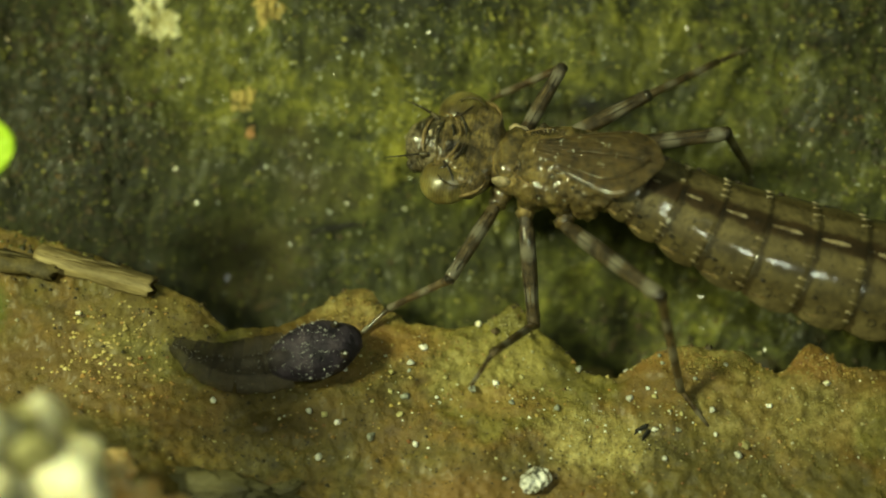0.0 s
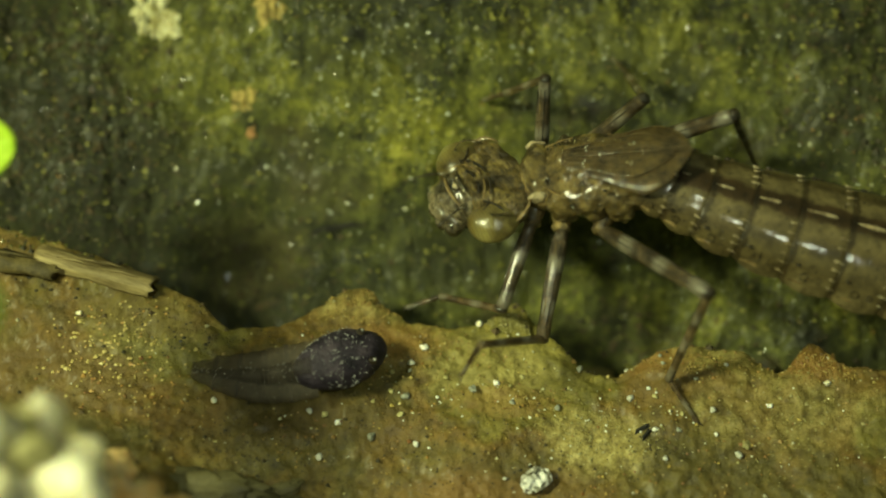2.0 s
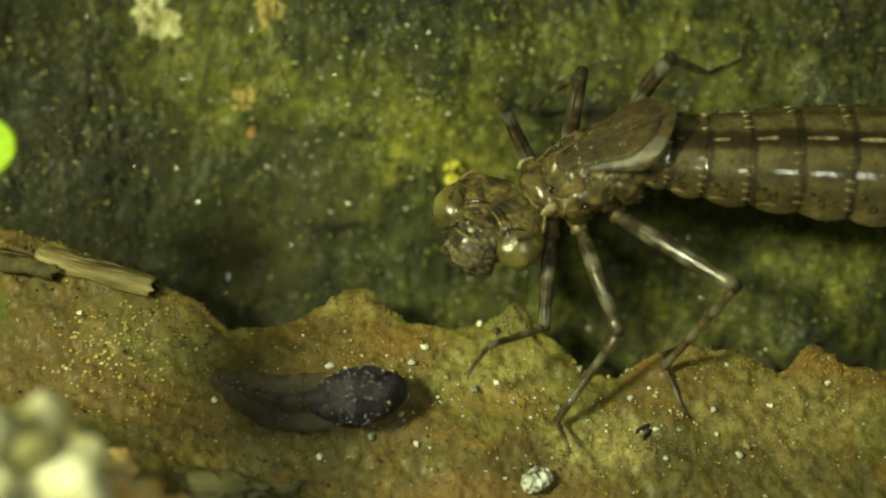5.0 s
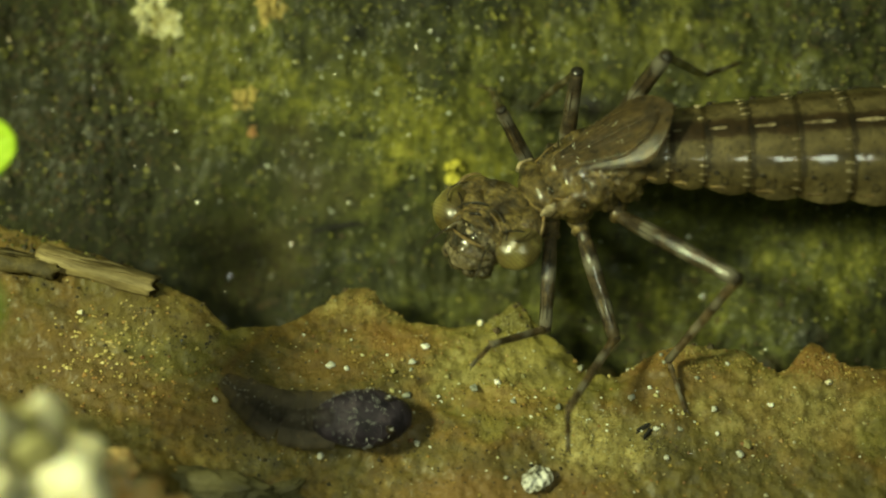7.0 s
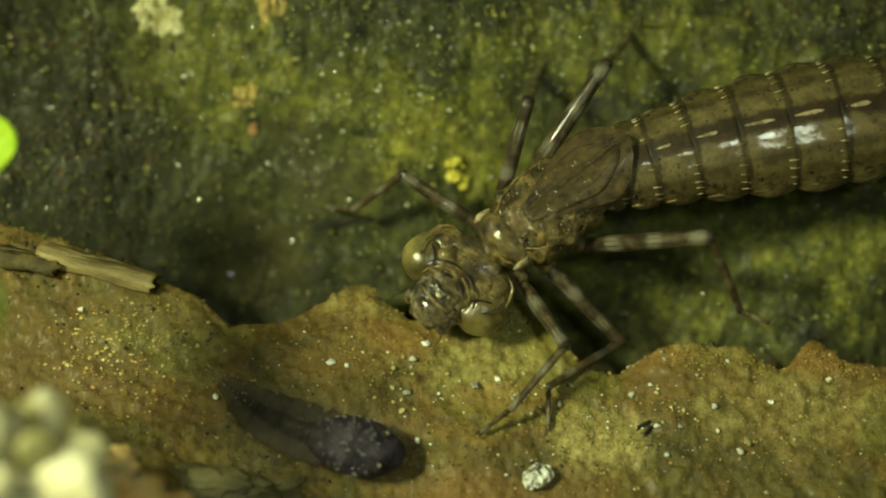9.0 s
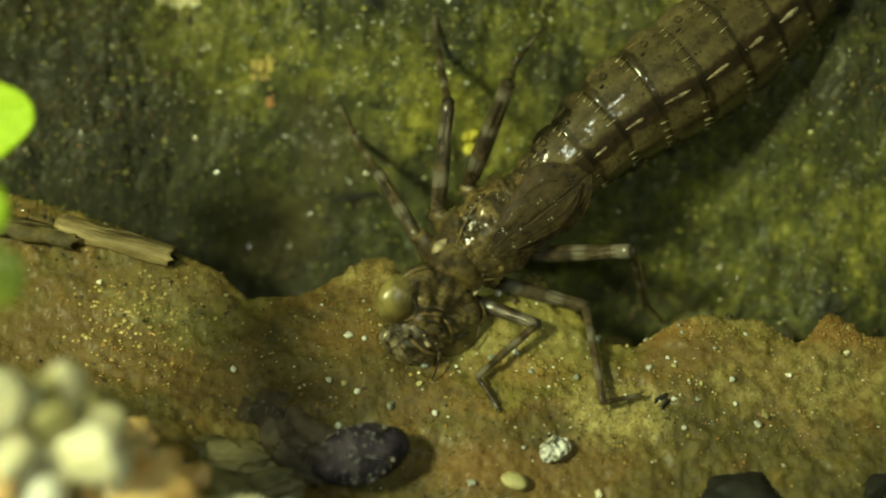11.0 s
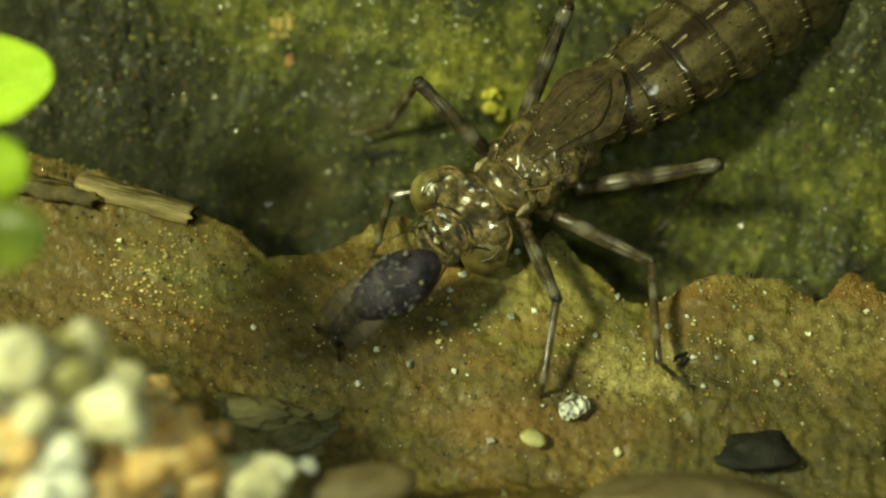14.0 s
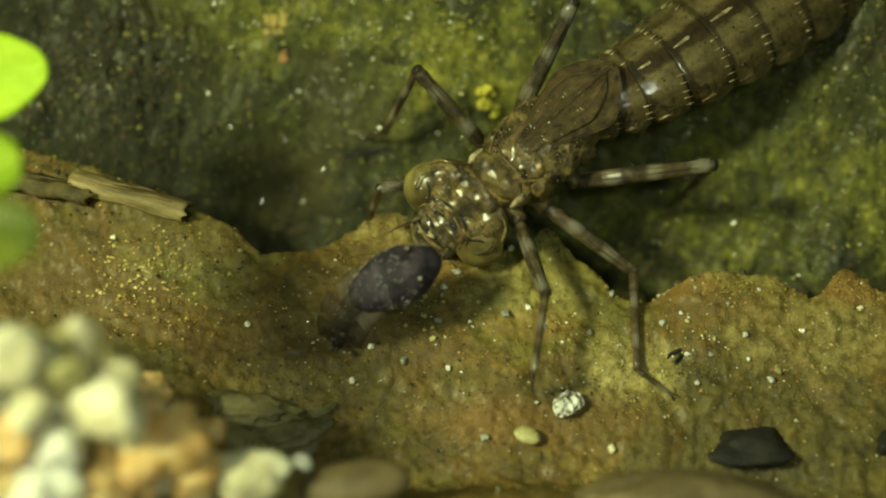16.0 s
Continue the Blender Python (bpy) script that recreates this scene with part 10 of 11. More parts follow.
    walk(legs["R2"][2], [at(0, -10.64, -13.35, -3.45, -0.0, 17.8, -127.4), at(0.5, -10.64, -13.34, -3.45, -0.0, 17.8, -127.3), at(1, -10.64, -13.34, -3.45, -0.0, 17.8, -127.4), at(1.25, -10.48, -13.32, -3.62, -0.0, 15.0, -130.3), at(1.5, -10.23, -13.23, -3.71, 0.0, 14.0, -134.5), at(1.75, -8.00, -12.02, -3.09, -0.0, 19.1, -101.4), at(2, -4.54, -9.86, -1.42, -0.0, 18.3, -54.9), at(2.25, -2.20, -9.60, -0.69, -0.0, 23.1, -38.7), at(2.5, -0.96, -9.71, -0.32, -0.0, 32.6, -19.9), at(2.75, -0.69, -8.80, -0.65, -0.0, 38.4, -17.0), at(3, -0.53, -7.93, -0.94, 0.0, 40.5, -21.9), at(3.25, -0.71, -8.04, -0.97, -0.0, 42.9, -21.5), at(3.5, -0.94, -8.17, -1.01, 0.0, 44.2, -20.8), at(4, -1.17, -8.34, -1.06, -0.0, 43.1, -22.2), at(4.75, -1.27, -8.39, -1.04, 0.0, 42.3, -23.0), at(5.5, -1.34, -8.42, -1.01, 0.0, 41.6, -23.7), at(6.3, -1.40, -8.45, -0.99, -0.0, 41.1, -24.3), at(7, -1.49, -8.50, -1.01, -0.0, 40.9, -24.9), at(7.5, -2.32, -9.47, -2.16, 0.0, 38.0, -14.5), at(7.75, -2.58, -10.12, -3.19, 0.0, 3.7, 18.5), at(8, -3.29, -10.83, -4.43, -0.0, -46.7, 58.3), at(8.25, -6.49, -11.54, -5.39, 0.0, -60.2, 80.4), at(8.5, -9.36, -11.36, -5.36, -0.0, -67.7, 124.6), at(8.75, -9.41, -10.42, -5.19, 0.0, -24.0, -157.5), at(9, -9.08, -9.65, -4.85, -0.0, 18.6, -147.6), at(9.2, -9.11, -9.61, -4.88, 0.0, 15.6, -155.4), at(9.6, -9.35, -9.71, -5.09, -0.0, 12.1, -163.2), at(10, -9.73, -9.73, -5.83, -0.0, 10.4, -160.6), at(10.4, -9.99, -9.67, -6.98, 0.0, 14.1, -150.5), at(10.8, -9.82, -9.76, -8.30, 0.0, 23.5, -136.9), at(11.1, -9.21, -10.13, -9.25, 0.0, 30.5, -126.4), at(11.3, -8.48, -10.62, -9.78, -0.0, 33.1, -119.7), at(11.5, -5.34, -13.20, -12.00, 0.0, 19.3, -113.1), at(11.7, -2.07, -16.12, -8.62, -0.0, 38.5, -118.6), at(11.9, -2.02, -16.05, -8.62, 0.0, 21.0, -103.1), at(12.1, -1.27, -15.30, -6.29, 0.0, 39.3, -85.6), at(12.3, 0.01, -13.71, -4.25, 0.0, 33.4, -71.2), at(12.5, 1.01, -11.96, -3.23, 0.0, 30.0, -62.6), at(12.75, 0.91, -11.36, -4.17, 0.0, 25.2, -52.6), at(13, 0.87, -11.11, -5.01, -0.0, 18.9, -42.0), at(13.5, 1.28, -10.78, -4.42, 0.0, -2.7, -31.0), at(14, 1.91, -10.91, -4.46, 0.0, -4.2, -33.5), at(14.5, 2.49, -10.73, -4.70, -0.0, 7.3, -45.0), at(15, 2.29, -9.89, -3.85, 0.0, 3.9, -42.4), at(15.5, 2.52, -9.82, -3.95, 0.0, 6.3, -45.3), at(16, 2.70, -9.82, -4.06, 0.0, 8.2, -47.3)])
    walk(legs["R3"][0], [at(0, -4.20, -3.20, -2.00, -0.0, -0.2, -161.6), at(0.5, -4.20, -3.20, -2.00, -0.0, -0.2, -161.7), at(1, -4.20, -3.20, -2.00, 0.0, -0.1, -161.8), at(1.25, -4.20, -3.20, -2.00, -0.0, -0.7, -160.9), at(1.5, -4.20, -3.20, -2.00, 0.0, -2.3, -160.2), at(1.75, -4.20, -3.20, -2.00, 0.0, -10.4, -167.8), at(2, -4.20, -3.20, -2.00, 0.0, -19.7, -177.0), at(2.25, -4.20, -3.20, -2.00, 0.0, -22.5, 179.0), at(2.5, -4.20, -3.20, -2.00, 0.0, -25.2, 175.5), at(2.75, -4.20, -3.20, -2.00, 0.0, -32.1, 176.8), at(3, -4.20, -3.20, -2.00, -0.0, -38.4, 180.0), at(3.25, -4.20, -3.20, -2.00, 0.0, -40.3, -180.0), at(3.5, -4.20, -3.20, -2.00, -0.0, -40.6, 179.6), at(4, -4.20, -3.20, -2.00, 0.0, -39.2, 179.4), at(4.75, -4.20, -3.20, -2.00, -0.0, -38.7, 178.9), at(5.5, -4.20, -3.20, -2.00, 0.0, -38.3, 178.4), at(6.3, -4.20, -3.20, -2.00, 0.0, -38.1, 178.1), at(7, -4.20, -3.20, -2.00, 0.0, -38.1, 178.2), at(7.5, -4.20, -3.20, -2.00, -0.0, -34.8, -178.7), at(7.75, -4.20, -3.20, -2.00, -0.0, -31.8, -177.6), at(8, -4.20, -3.20, -2.00, 0.0, -27.8, -177.5), at(8.25, -4.20, -3.20, -2.00, 0.0, -19.5, -175.4), at(8.5, -4.20, -3.20, -2.00, -0.0, -12.2, -172.7), at(8.75, -4.20, -3.20, -2.00, 0.0, -12.3, -168.8), at(9, -4.20, -3.20, -2.00, 0.0, -13.7, -163.7), at(9.2, -4.20, -3.20, -2.00, 0.0, -14.3, -160.6), at(9.6, -4.20, -3.20, -2.00, -0.0, -19.3, -156.2), at(10, -4.20, -3.20, -2.00, -0.0, -26.6, -150.5), at(10.4, -4.20, -3.20, -2.00, -0.0, -32.7, -141.0), at(10.8, -4.20, -3.20, -2.00, 0.0, -35.6, -131.0), at(11.1, -4.20, -3.20, -2.00, 0.0, -36.6, -127.0), at(11.3, -4.20, -3.20, -2.00, 0.0, -37.2, -127.4), at(11.5, -4.20, -3.20, -2.00, 0.0, -39.8, -131.4), at(11.7, -4.20, -3.20, -2.00, -0.0, -36.3, -142.0), at(11.9, -4.20, -3.20, -2.00, 0.0, -33.0, -150.9), at(12.1, -4.20, -3.20, -2.00, -0.0, -18.4, -156.4), at(12.3, -4.20, -3.20, -2.00, 0.0, -21.1, -156.9), at(12.5, -4.20, -3.20, -2.00, -0.0, -22.9, -157.7), at(12.75, -4.20, -3.20, -2.00, -0.0, -23.6, -157.4), at(13, -4.20, -3.20, -2.00, 0.0, -24.3, -157.4), at(13.5, -4.20, -3.20, -2.00, 0.0, -25.2, -158.7), at(14, -4.20, -3.20, -2.00, 0.0, -38.7, -162.6), at(14.5, -4.20, -3.20, -2.00, 0.0, -41.5, -165.8), at(15, -4.20, -3.20, -2.00, -0.0, -43.8, -169.6), at(15.5, -4.20, -3.20, -2.00, -0.0, -40.6, -167.9), at(16, -4.20, -3.20, -2.00, 0.0, -37.3, -166.4)])
    walk(legs["R3"][1], [at(0, -13.12, -6.16, -1.96, 0.0, 70.4, -97.7), at(0.5, -13.13, -6.15, -1.97, -0.0, 70.1, -97.5), at(1, -13.13, -6.13, -1.98, -0.0, 69.6, -97.0), at(1.25, -13.08, -6.28, -1.88, 0.0, 69.5, -94.6), at(1.5, -13.04, -6.38, -1.62, 0.0, 69.8, -90.4), at(1.75, -13.23, -5.16, -0.30, -0.0, 68.9, -82.3), at(2, -13.04, -3.66, 1.16, 0.0, 68.3, -81.4), at(2.25, -12.88, -3.04, 1.60, -0.0, 71.3, -77.2), at(2.5, -12.68, -2.54, 2.00, 0.0, 73.9, -80.7), at(2.75, -12.15, -2.75, 3.00, 0.0, 72.7, -113.2), at(3, -11.57, -3.20, 3.83, -0.0, 66.9, -133.1), at(3.25, -11.37, -3.20, 4.08, -0.0, 64.3, -118.0), at(3.5, -11.34, -3.15, 4.12, -0.0, 61.4, -103.2), at(4, -11.48, -3.12, 3.94, 0.0, 62.6, -101.5), at(4.75, -11.54, -3.06, 3.87, -0.0, 63.2, -99.6), at(5.5, -11.57, -3.00, 3.83, 0.0, 63.6, -97.6), at(6.3, -11.59, -2.96, 3.80, -0.0, 64.2, -96.5), at(7, -11.60, -2.96, 3.80, 0.0, 65.2, -97.5), at(7.5, -11.92, -3.38, 3.36, 0.0, 67.6, -118.6), at(7.75, -12.18, -3.54, 2.95, -0.0, 65.6, -141.1), at(8, -12.51, -3.56, 2.38, 0.0, 60.8, -159.0), at(8.25, -13.03, -3.92, 1.14, 0.0, 55.6, -165.6), at(8.5, -13.31, -4.37, -0.02, -0.0, 50.3, -165.6), at(8.75, -13.21, -4.98, 0.00, 0.0, 51.6, -159.0), at(9, -12.96, -5.77, 0.22, -0.0, 53.1, -145.5), at(9.2, -12.79, -6.23, 0.32, -0.0, 51.2, -129.5), at(9.6, -12.32, -6.77, 1.11, -0.0, 56.2, -125.6), at(10, -11.52, -7.34, 2.21, -0.0, 66.0, -135.2), at(10.4, -10.35, -8.17, 3.08, -0.0, 71.8, -170.9), at(10.8, -9.21, -8.97, 3.48, 0.0, 66.7, 157.6), at(11.1, -8.74, -9.23, 3.60, 0.0, 61.7, 150.5), at(11.3, -8.75, -9.15, 3.69, -0.0, 59.4, 150.4), at(11.5, -8.98, -8.62, 4.02, -0.0, 58.2, 158.8), at(11.7, -10.18, -7.86, 3.56, -0.0, 64.6, 166.2), at(11.9, -11.09, -7.04, 3.12, -0.0, 60.4, 169.0), at(12.1, -12.37, -6.77, 0.97, -0.0, 49.2, -159.0), at(12.3, -12.27, -6.64, 1.39, 0.0, 43.9, -155.9), at(12.5, -12.21, -6.49, 1.66, -0.0, 40.4, -155.7), at(12.75, -12.16, -6.51, 1.76, -0.0, 37.5, -151.3), at(13, -12.11, -6.49, 1.87, 0.0, 36.1, -146.7), at(13.5, -12.12, -6.29, 2.01, 0.0, 38.7, -143.9), at(14, -11.20, -5.39, 3.88, 0.0, 43.7, -141.7), at(14.5, -11.03, -4.93, 4.23, 0.0, 43.1, -144.6), at(15, -10.87, -4.43, 4.51, -0.0, 44.5, -143.0), at(15.5, -11.18, -4.70, 4.11, -0.0, 43.2, -143.9), at(16, -11.47, -4.96, 3.69, -0.0, 41.6, -145.0)])
    walk(legs["R3"][2], [at(0, -13.53, -9.16, -10.44, -0.0, 35.5, 114.0), at(0.5, -13.53, -9.18, -10.43, 0.0, 35.1, 113.8), at(1, -13.51, -9.24, -10.42, 0.0, 34.4, 113.2), at(1.25, -13.34, -9.42, -10.31, -0.0, 32.5, 112.1), at(1.5, -13.06, -9.48, -10.07, 0.0, 31.1, 110.6), at(1.75, -12.80, -8.37, -8.70, 0.0, 61.0, 115.4), at(2, -12.54, -6.95, -7.20, -154.9, 83.9, -145.8), at(2.25, -12.24, -5.86, -6.92, -144.0, 87.9, -137.5), at(2.5, -12.28, -4.99, -6.65, 36.5, 86.7, 40.5), at(2.75, -13.20, -5.22, -5.59, 0.0, 67.1, -165.4), at(3, -13.99, -5.78, -4.44, -0.0, 41.0, -158.2), at(3.25, -13.20, -6.65, -4.03, -0.0, 40.3, -143.1), at(3.5, -12.32, -7.34, -3.79, -0.0, 38.3, -133.7), at(4, -12.31, -7.18, -4.05, 0.0, 39.0, -138.0), at(4.75, -12.21, -7.05, -4.16, -0.0, 39.3, -141.1), at(5.5, -12.10, -6.96, -4.24, 0.0, 39.5, -143.7), at(6.3, -12.04, -6.85, -4.30, 0.0, 39.5, -145.8), at(7, -12.08, -6.70, -4.37, 0.0, 39.6, -146.9), at(7.5, -13.56, -6.39, -4.96, 0.0, 47.6, -154.2), at(7.75, -15.08, -5.87, -5.24, -0.0, 58.9, -168.6), at(8, -16.61, -5.13, -5.48, 0.0, 62.9, 165.6), at(8.25, -17.96, -5.18, -6.29, 0.0, 3.3, 141.9), at(8.5, -18.88, -5.80, -6.95, -0.0, -60.9, 123.1), at(8.75, -18.43, -6.98, -7.05, 0.0, -71.3, 111.4), at(9, -17.42, -8.83, -6.97, 0.0, -76.8, 107.3), at(9.2, -16.38, -10.57, -6.70, 0.0, -75.0, 113.6), at(9.6, -15.24, -10.85, -6.37, -0.0, -71.7, 141.1), at(10, -14.11, -9.92, -6.02, -0.0, -54.3, -176.4), at(10.4, -13.12, -8.62, -5.47, -0.0, -15.2, -165.9), at(10.8, -12.50, -7.62, -4.79, 0.0, 11.0, -170.7), at(11.1, -12.46, -7.12, -4.32, 0.0, 20.0, -175.7), at(11.3, -12.73, -6.89, -4.06, 0.0, 24.0, -178.5), at(11.5, -13.40, -6.90, -3.63, 0.0, 32.7, -177.5), at(11.7, -13.93, -6.94, -4.57, -0.0, 29.8, 169.6), at(11.9, -15.45, -6.19, -4.71, -0.0, 9.3, -175.8), at(12.1, -17.86, -8.88, -5.85, 0.0, -72.7, 57.9), at(12.3, -18.19, -9.29, -4.85, -0.0, -65.8, 62.5), at(12.5, -18.45, -9.31, -4.18, 0.0, -60.1, 68.2), at(12.75, -18.42, -9.94, -3.72, 0.0, -64.8, 74.4), at(13, -18.18, -10.48, -3.43, 0.0, -69.8, 81.9), at(13.5, -17.79, -10.43, -3.62, -0.0, -70.0, 75.6), at(14, -16.31, -9.43, -2.34, -0.0, -75.0, 112.7), at(14.5, -16.39, -8.73, -1.92, 0.0, -78.9, 89.2), at(15, -16.00, -8.30, -1.80, -0.0, -10.8, -154.9), at(15.5, -16.49, -8.56, -2.05, -0.0, -53.7, -166.0), at(16, -16.98, -8.83, -2.28, 0.0, -77.4, 76.0)])
    walk(labium[0], [at(0, 4.57, -0.28, -1.19, 9.9, 15.7, -175.7), at(0.5, 4.57, -0.28, -1.19, 9.9, 15.7, -175.7), at(1, 4.57, -0.28, -1.19, 9.9, 15.7, -175.7), at(1.25, 4.50, 0.01, -1.32, 7.9, 15.1, -173.9), at(1.5, 4.42, 0.46, -1.46, 5.3, 14.4, -169.8), at(1.75, 4.49, 1.00, -1.32, 5.7, 15.0, -158.4), at(2, 4.56, 1.52, -1.05, 7.6, 15.8, -144.8), at(2.25, 4.60, 1.79, -0.83, 8.6, 15.4, -134.8), at(2.5, 4.57, 1.89, -0.71, 9.6, 14.9, -129.1), at(2.75, 4.72, 1.80, -0.70, 13.7, 15.5, -130.0), at(3, 4.82, 1.71, -0.69, 17.4, 15.8, -130.8), at(3.25, 4.79, 1.73, -0.71, 17.9, 15.9, -130.7), at(3.5, 4.76, 1.72, -0.73, 18.2, 15.9, -130.9), at(4, 4.69, 1.55, -0.77, 17.4, 15.0, -133.3), at(4.75, 4.69, 1.49, -0.77, 17.0, 14.9, -134.3), at(5.5, 4.70, 1.46, -0.75, 16.7, 14.9, -135.0), at(6.3, 4.71, 1.43, -0.74, 16.4, 14.9, -135.7), at(7, 4.73, 1.39, -0.74, 16.2, 15.0, -136.4), at(7.5, 4.75, 1.13, -0.64, 14.6, 18.1, -141.4), at(7.75, 4.91, 0.92, -0.75, 16.2, 18.0, -146.3), at(8, 5.02, 0.69, -0.94, 16.9, 16.5, -152.5), at(8.25, 4.90, 0.55, -1.25, 12.4, 13.3, -159.4), at(8.5, 4.76, 0.46, -1.50, 8.7, 10.4, -164.7), at(8.75, 4.80, 0.31, -1.47, 8.3, 11.0, -167.7), at(9, 4.84, 0.18, -1.38, 8.9, 12.4, -169.4), at(9.2, 4.83, 0.22, -1.27, 10.2, 14.4, -168.2), at(9.6, 4.64, 0.31, -1.28, 12.2, 14.3, -166.4), at(10, 4.38, 0.55, -1.38, 12.0, 12.3, -164.6), at(10.4, 4.13, 0.89, -1.44, 10.1, 9.8, -162.4), at(10.8, 3.95, 1.25, -1.37, 8.0, 8.0, -160.0), at(11.1, 3.91, 1.51, -1.27, 6.9, 7.4, -158.5), at(11.3, 3.94, 1.69, -1.21, -5.8, -23.1, -29.7), at(11.5, 4.11, 1.94, -1.11, -0.8, -27.0, -43.5), at(11.7, 3.52, 1.40, -1.81, 7.7, -1.2, -157.6), at(11.9, 3.33, 0.43, -2.12, 9.5, -5.7, -168.1), at(12.1, 2.86, -0.33, -2.88, 8.7, -22.8, 172.1), at(12.3, 3.08, -0.68, -2.83, 11.3, -20.8, 168.8), at(12.5, 3.22, -0.83, -2.76, 12.1, -18.9, 167.9), at(12.75, 2.97, -0.97, -2.65, 17.0, -18.4, 169.4), at(13, 2.77, -1.16, -2.52, 21.7, -18.1, 171.2), at(13.5, 2.60, -1.09, -2.68, 16.8, -22.7, 171.4), at(14, 2.84, -1.21, -2.67, 17.6, -22.4, 171.7), at(14.5, 2.92, -1.16, -2.75, 16.8, -24.4, 173.3), at(15, 2.82, -1.09, -2.79, 19.1, -25.4, 174.0), at(15.5, 2.82, -1.10, -2.78, 18.1, -25.3, 174.1), at(16, 2.84, -1.11, -2.77, 17.1, -25.1, 174.2)])
    walk(labium[1], [at(0, -1.19, -0.72, -2.81, -9.7, -9.2, 3.2), at(0.5, -1.19, -0.72, -2.81, -9.7, -9.2, 3.2), at(1, -1.19, -0.72, -2.81, -9.7, -9.2, 3.2), at(1.25, -1.26, -0.60, -2.89, -7.7, -8.6, 5.2), at(1.5, -1.30, -0.57, -2.95, -5.2, -7.8, 9.6), at(1.75, -0.90, -1.13, -2.87, -5.6, -8.4, 21.0), at(2, -0.16, -1.80, -2.69, -7.5, -9.3, 34.3), at(2.25, 0.52, -2.32, -2.42, -8.4, -8.8, 44.2), at(2.5, 0.91, -2.61, -2.26, -9.4, -8.4, 49.8), at(2.75, 1.00, -2.63, -2.30, -13.3, -9.0, 48.4), at(3, 1.04, -2.66, -2.33, -17.0, -9.5, 47.2), at(3.25, 1.02, -2.65, -2.35, -17.5, -9.6, 47.2), at(3.5, 0.98, -2.64, -2.37, -17.8, -9.6, 47.0), at(4, 0.71, -2.67, -2.33, -16.9, -8.7, 44.7), at(4.75, 0.64, -2.66, -2.31, -16.6, -8.6, 43.7), at(5.5, 0.59, -2.64, -2.29, -16.3, -8.5, 43.1), at(6.3, 0.56, -2.62, -2.29, -16.0, -8.6, 42.5), at(7, 0.53, -2.60, -2.30, -15.8, -8.7, 41.7), at(7.5, 0.30, -2.43, -2.51, -14.2, -11.7, 36.9), at(7.75, 0.16, -2.25, -2.61, -15.7, -11.7, 31.8), at(8, -0.08, -1.97, -2.64, -16.4, -10.2, 25.6), at(8.25, -0.56, -1.50, -2.63, -12.1, -6.8, 19.1), at(8.5, -0.93, -1.10, -2.59, -8.6, -3.9, 14.3), at(8.75, -0.96, -0.95, -2.62, -8.1, -4.5, 11.4), at(9, -0.92, -0.90, -2.68, -8.8, -5.9, 9.6), at(9.2, -0.86, -0.97, -2.76, -9.9, -7.9, 10.7), at(9.6, -1.01, -1.06, -2.77, -11.9, -7.9, 12.2), at(10, -1.27, -1.01, -2.66, -11.8, -5.9, 14.0), at(10.4, -1.51, -0.91, -2.46, -10.0, -3.3, 16.5), at(10.8, -1.63, -0.79, -2.20, -7.9, -1.5, 19.1), at(11.1, -1.62, -0.67, -2.05, -6.9, -0.9, 20.7), at(11.3, 8.74, -1.04, 1.14, -5.8, -9.0, 40.6), at(11.5, 7.99, -1.74, 1.61, -4.7, -17.8, 51.9), at(11.7, -2.03, -0.89, -1.68, -7.7, 7.8, 21.5), at(11.9, -2.52, -0.79, -1.52, -9.7, 12.3, 10.7), at(12.1, -2.61, 0.43, -0.55, -9.2, 29.4, -9.1), at(12.3, -2.42, 0.41, -0.70, -11.9, 27.3, -12.6), at(12.5, -2.33, 0.36, -0.82, -12.7, 25.3, -13.6), at(12.75, -2.62, 0.08, -0.76, -17.7, 24.7, -12.8), at(13, -2.86, -0.28, -0.66, -22.6, 24.3, -11.5), at(13.5, -2.87, -0.26, -0.37, -17.8, 29.0, -10.8), at(14, -2.65, -0.41, -0.38, -18.6, 28.7, -10.6), at(14.5, -2.51, -0.53, -0.28, -17.9, 30.7, -8.9), at(15, -2.57, -0.52, -0.21, -20.4, 31.6, -8.6), at(15.5, -2.57, -0.55, -0.22, -19.3, 31.5, -8.3), at(16, -2.56, -0.56, -0.22, -18.2, 31.4, -8.1)])
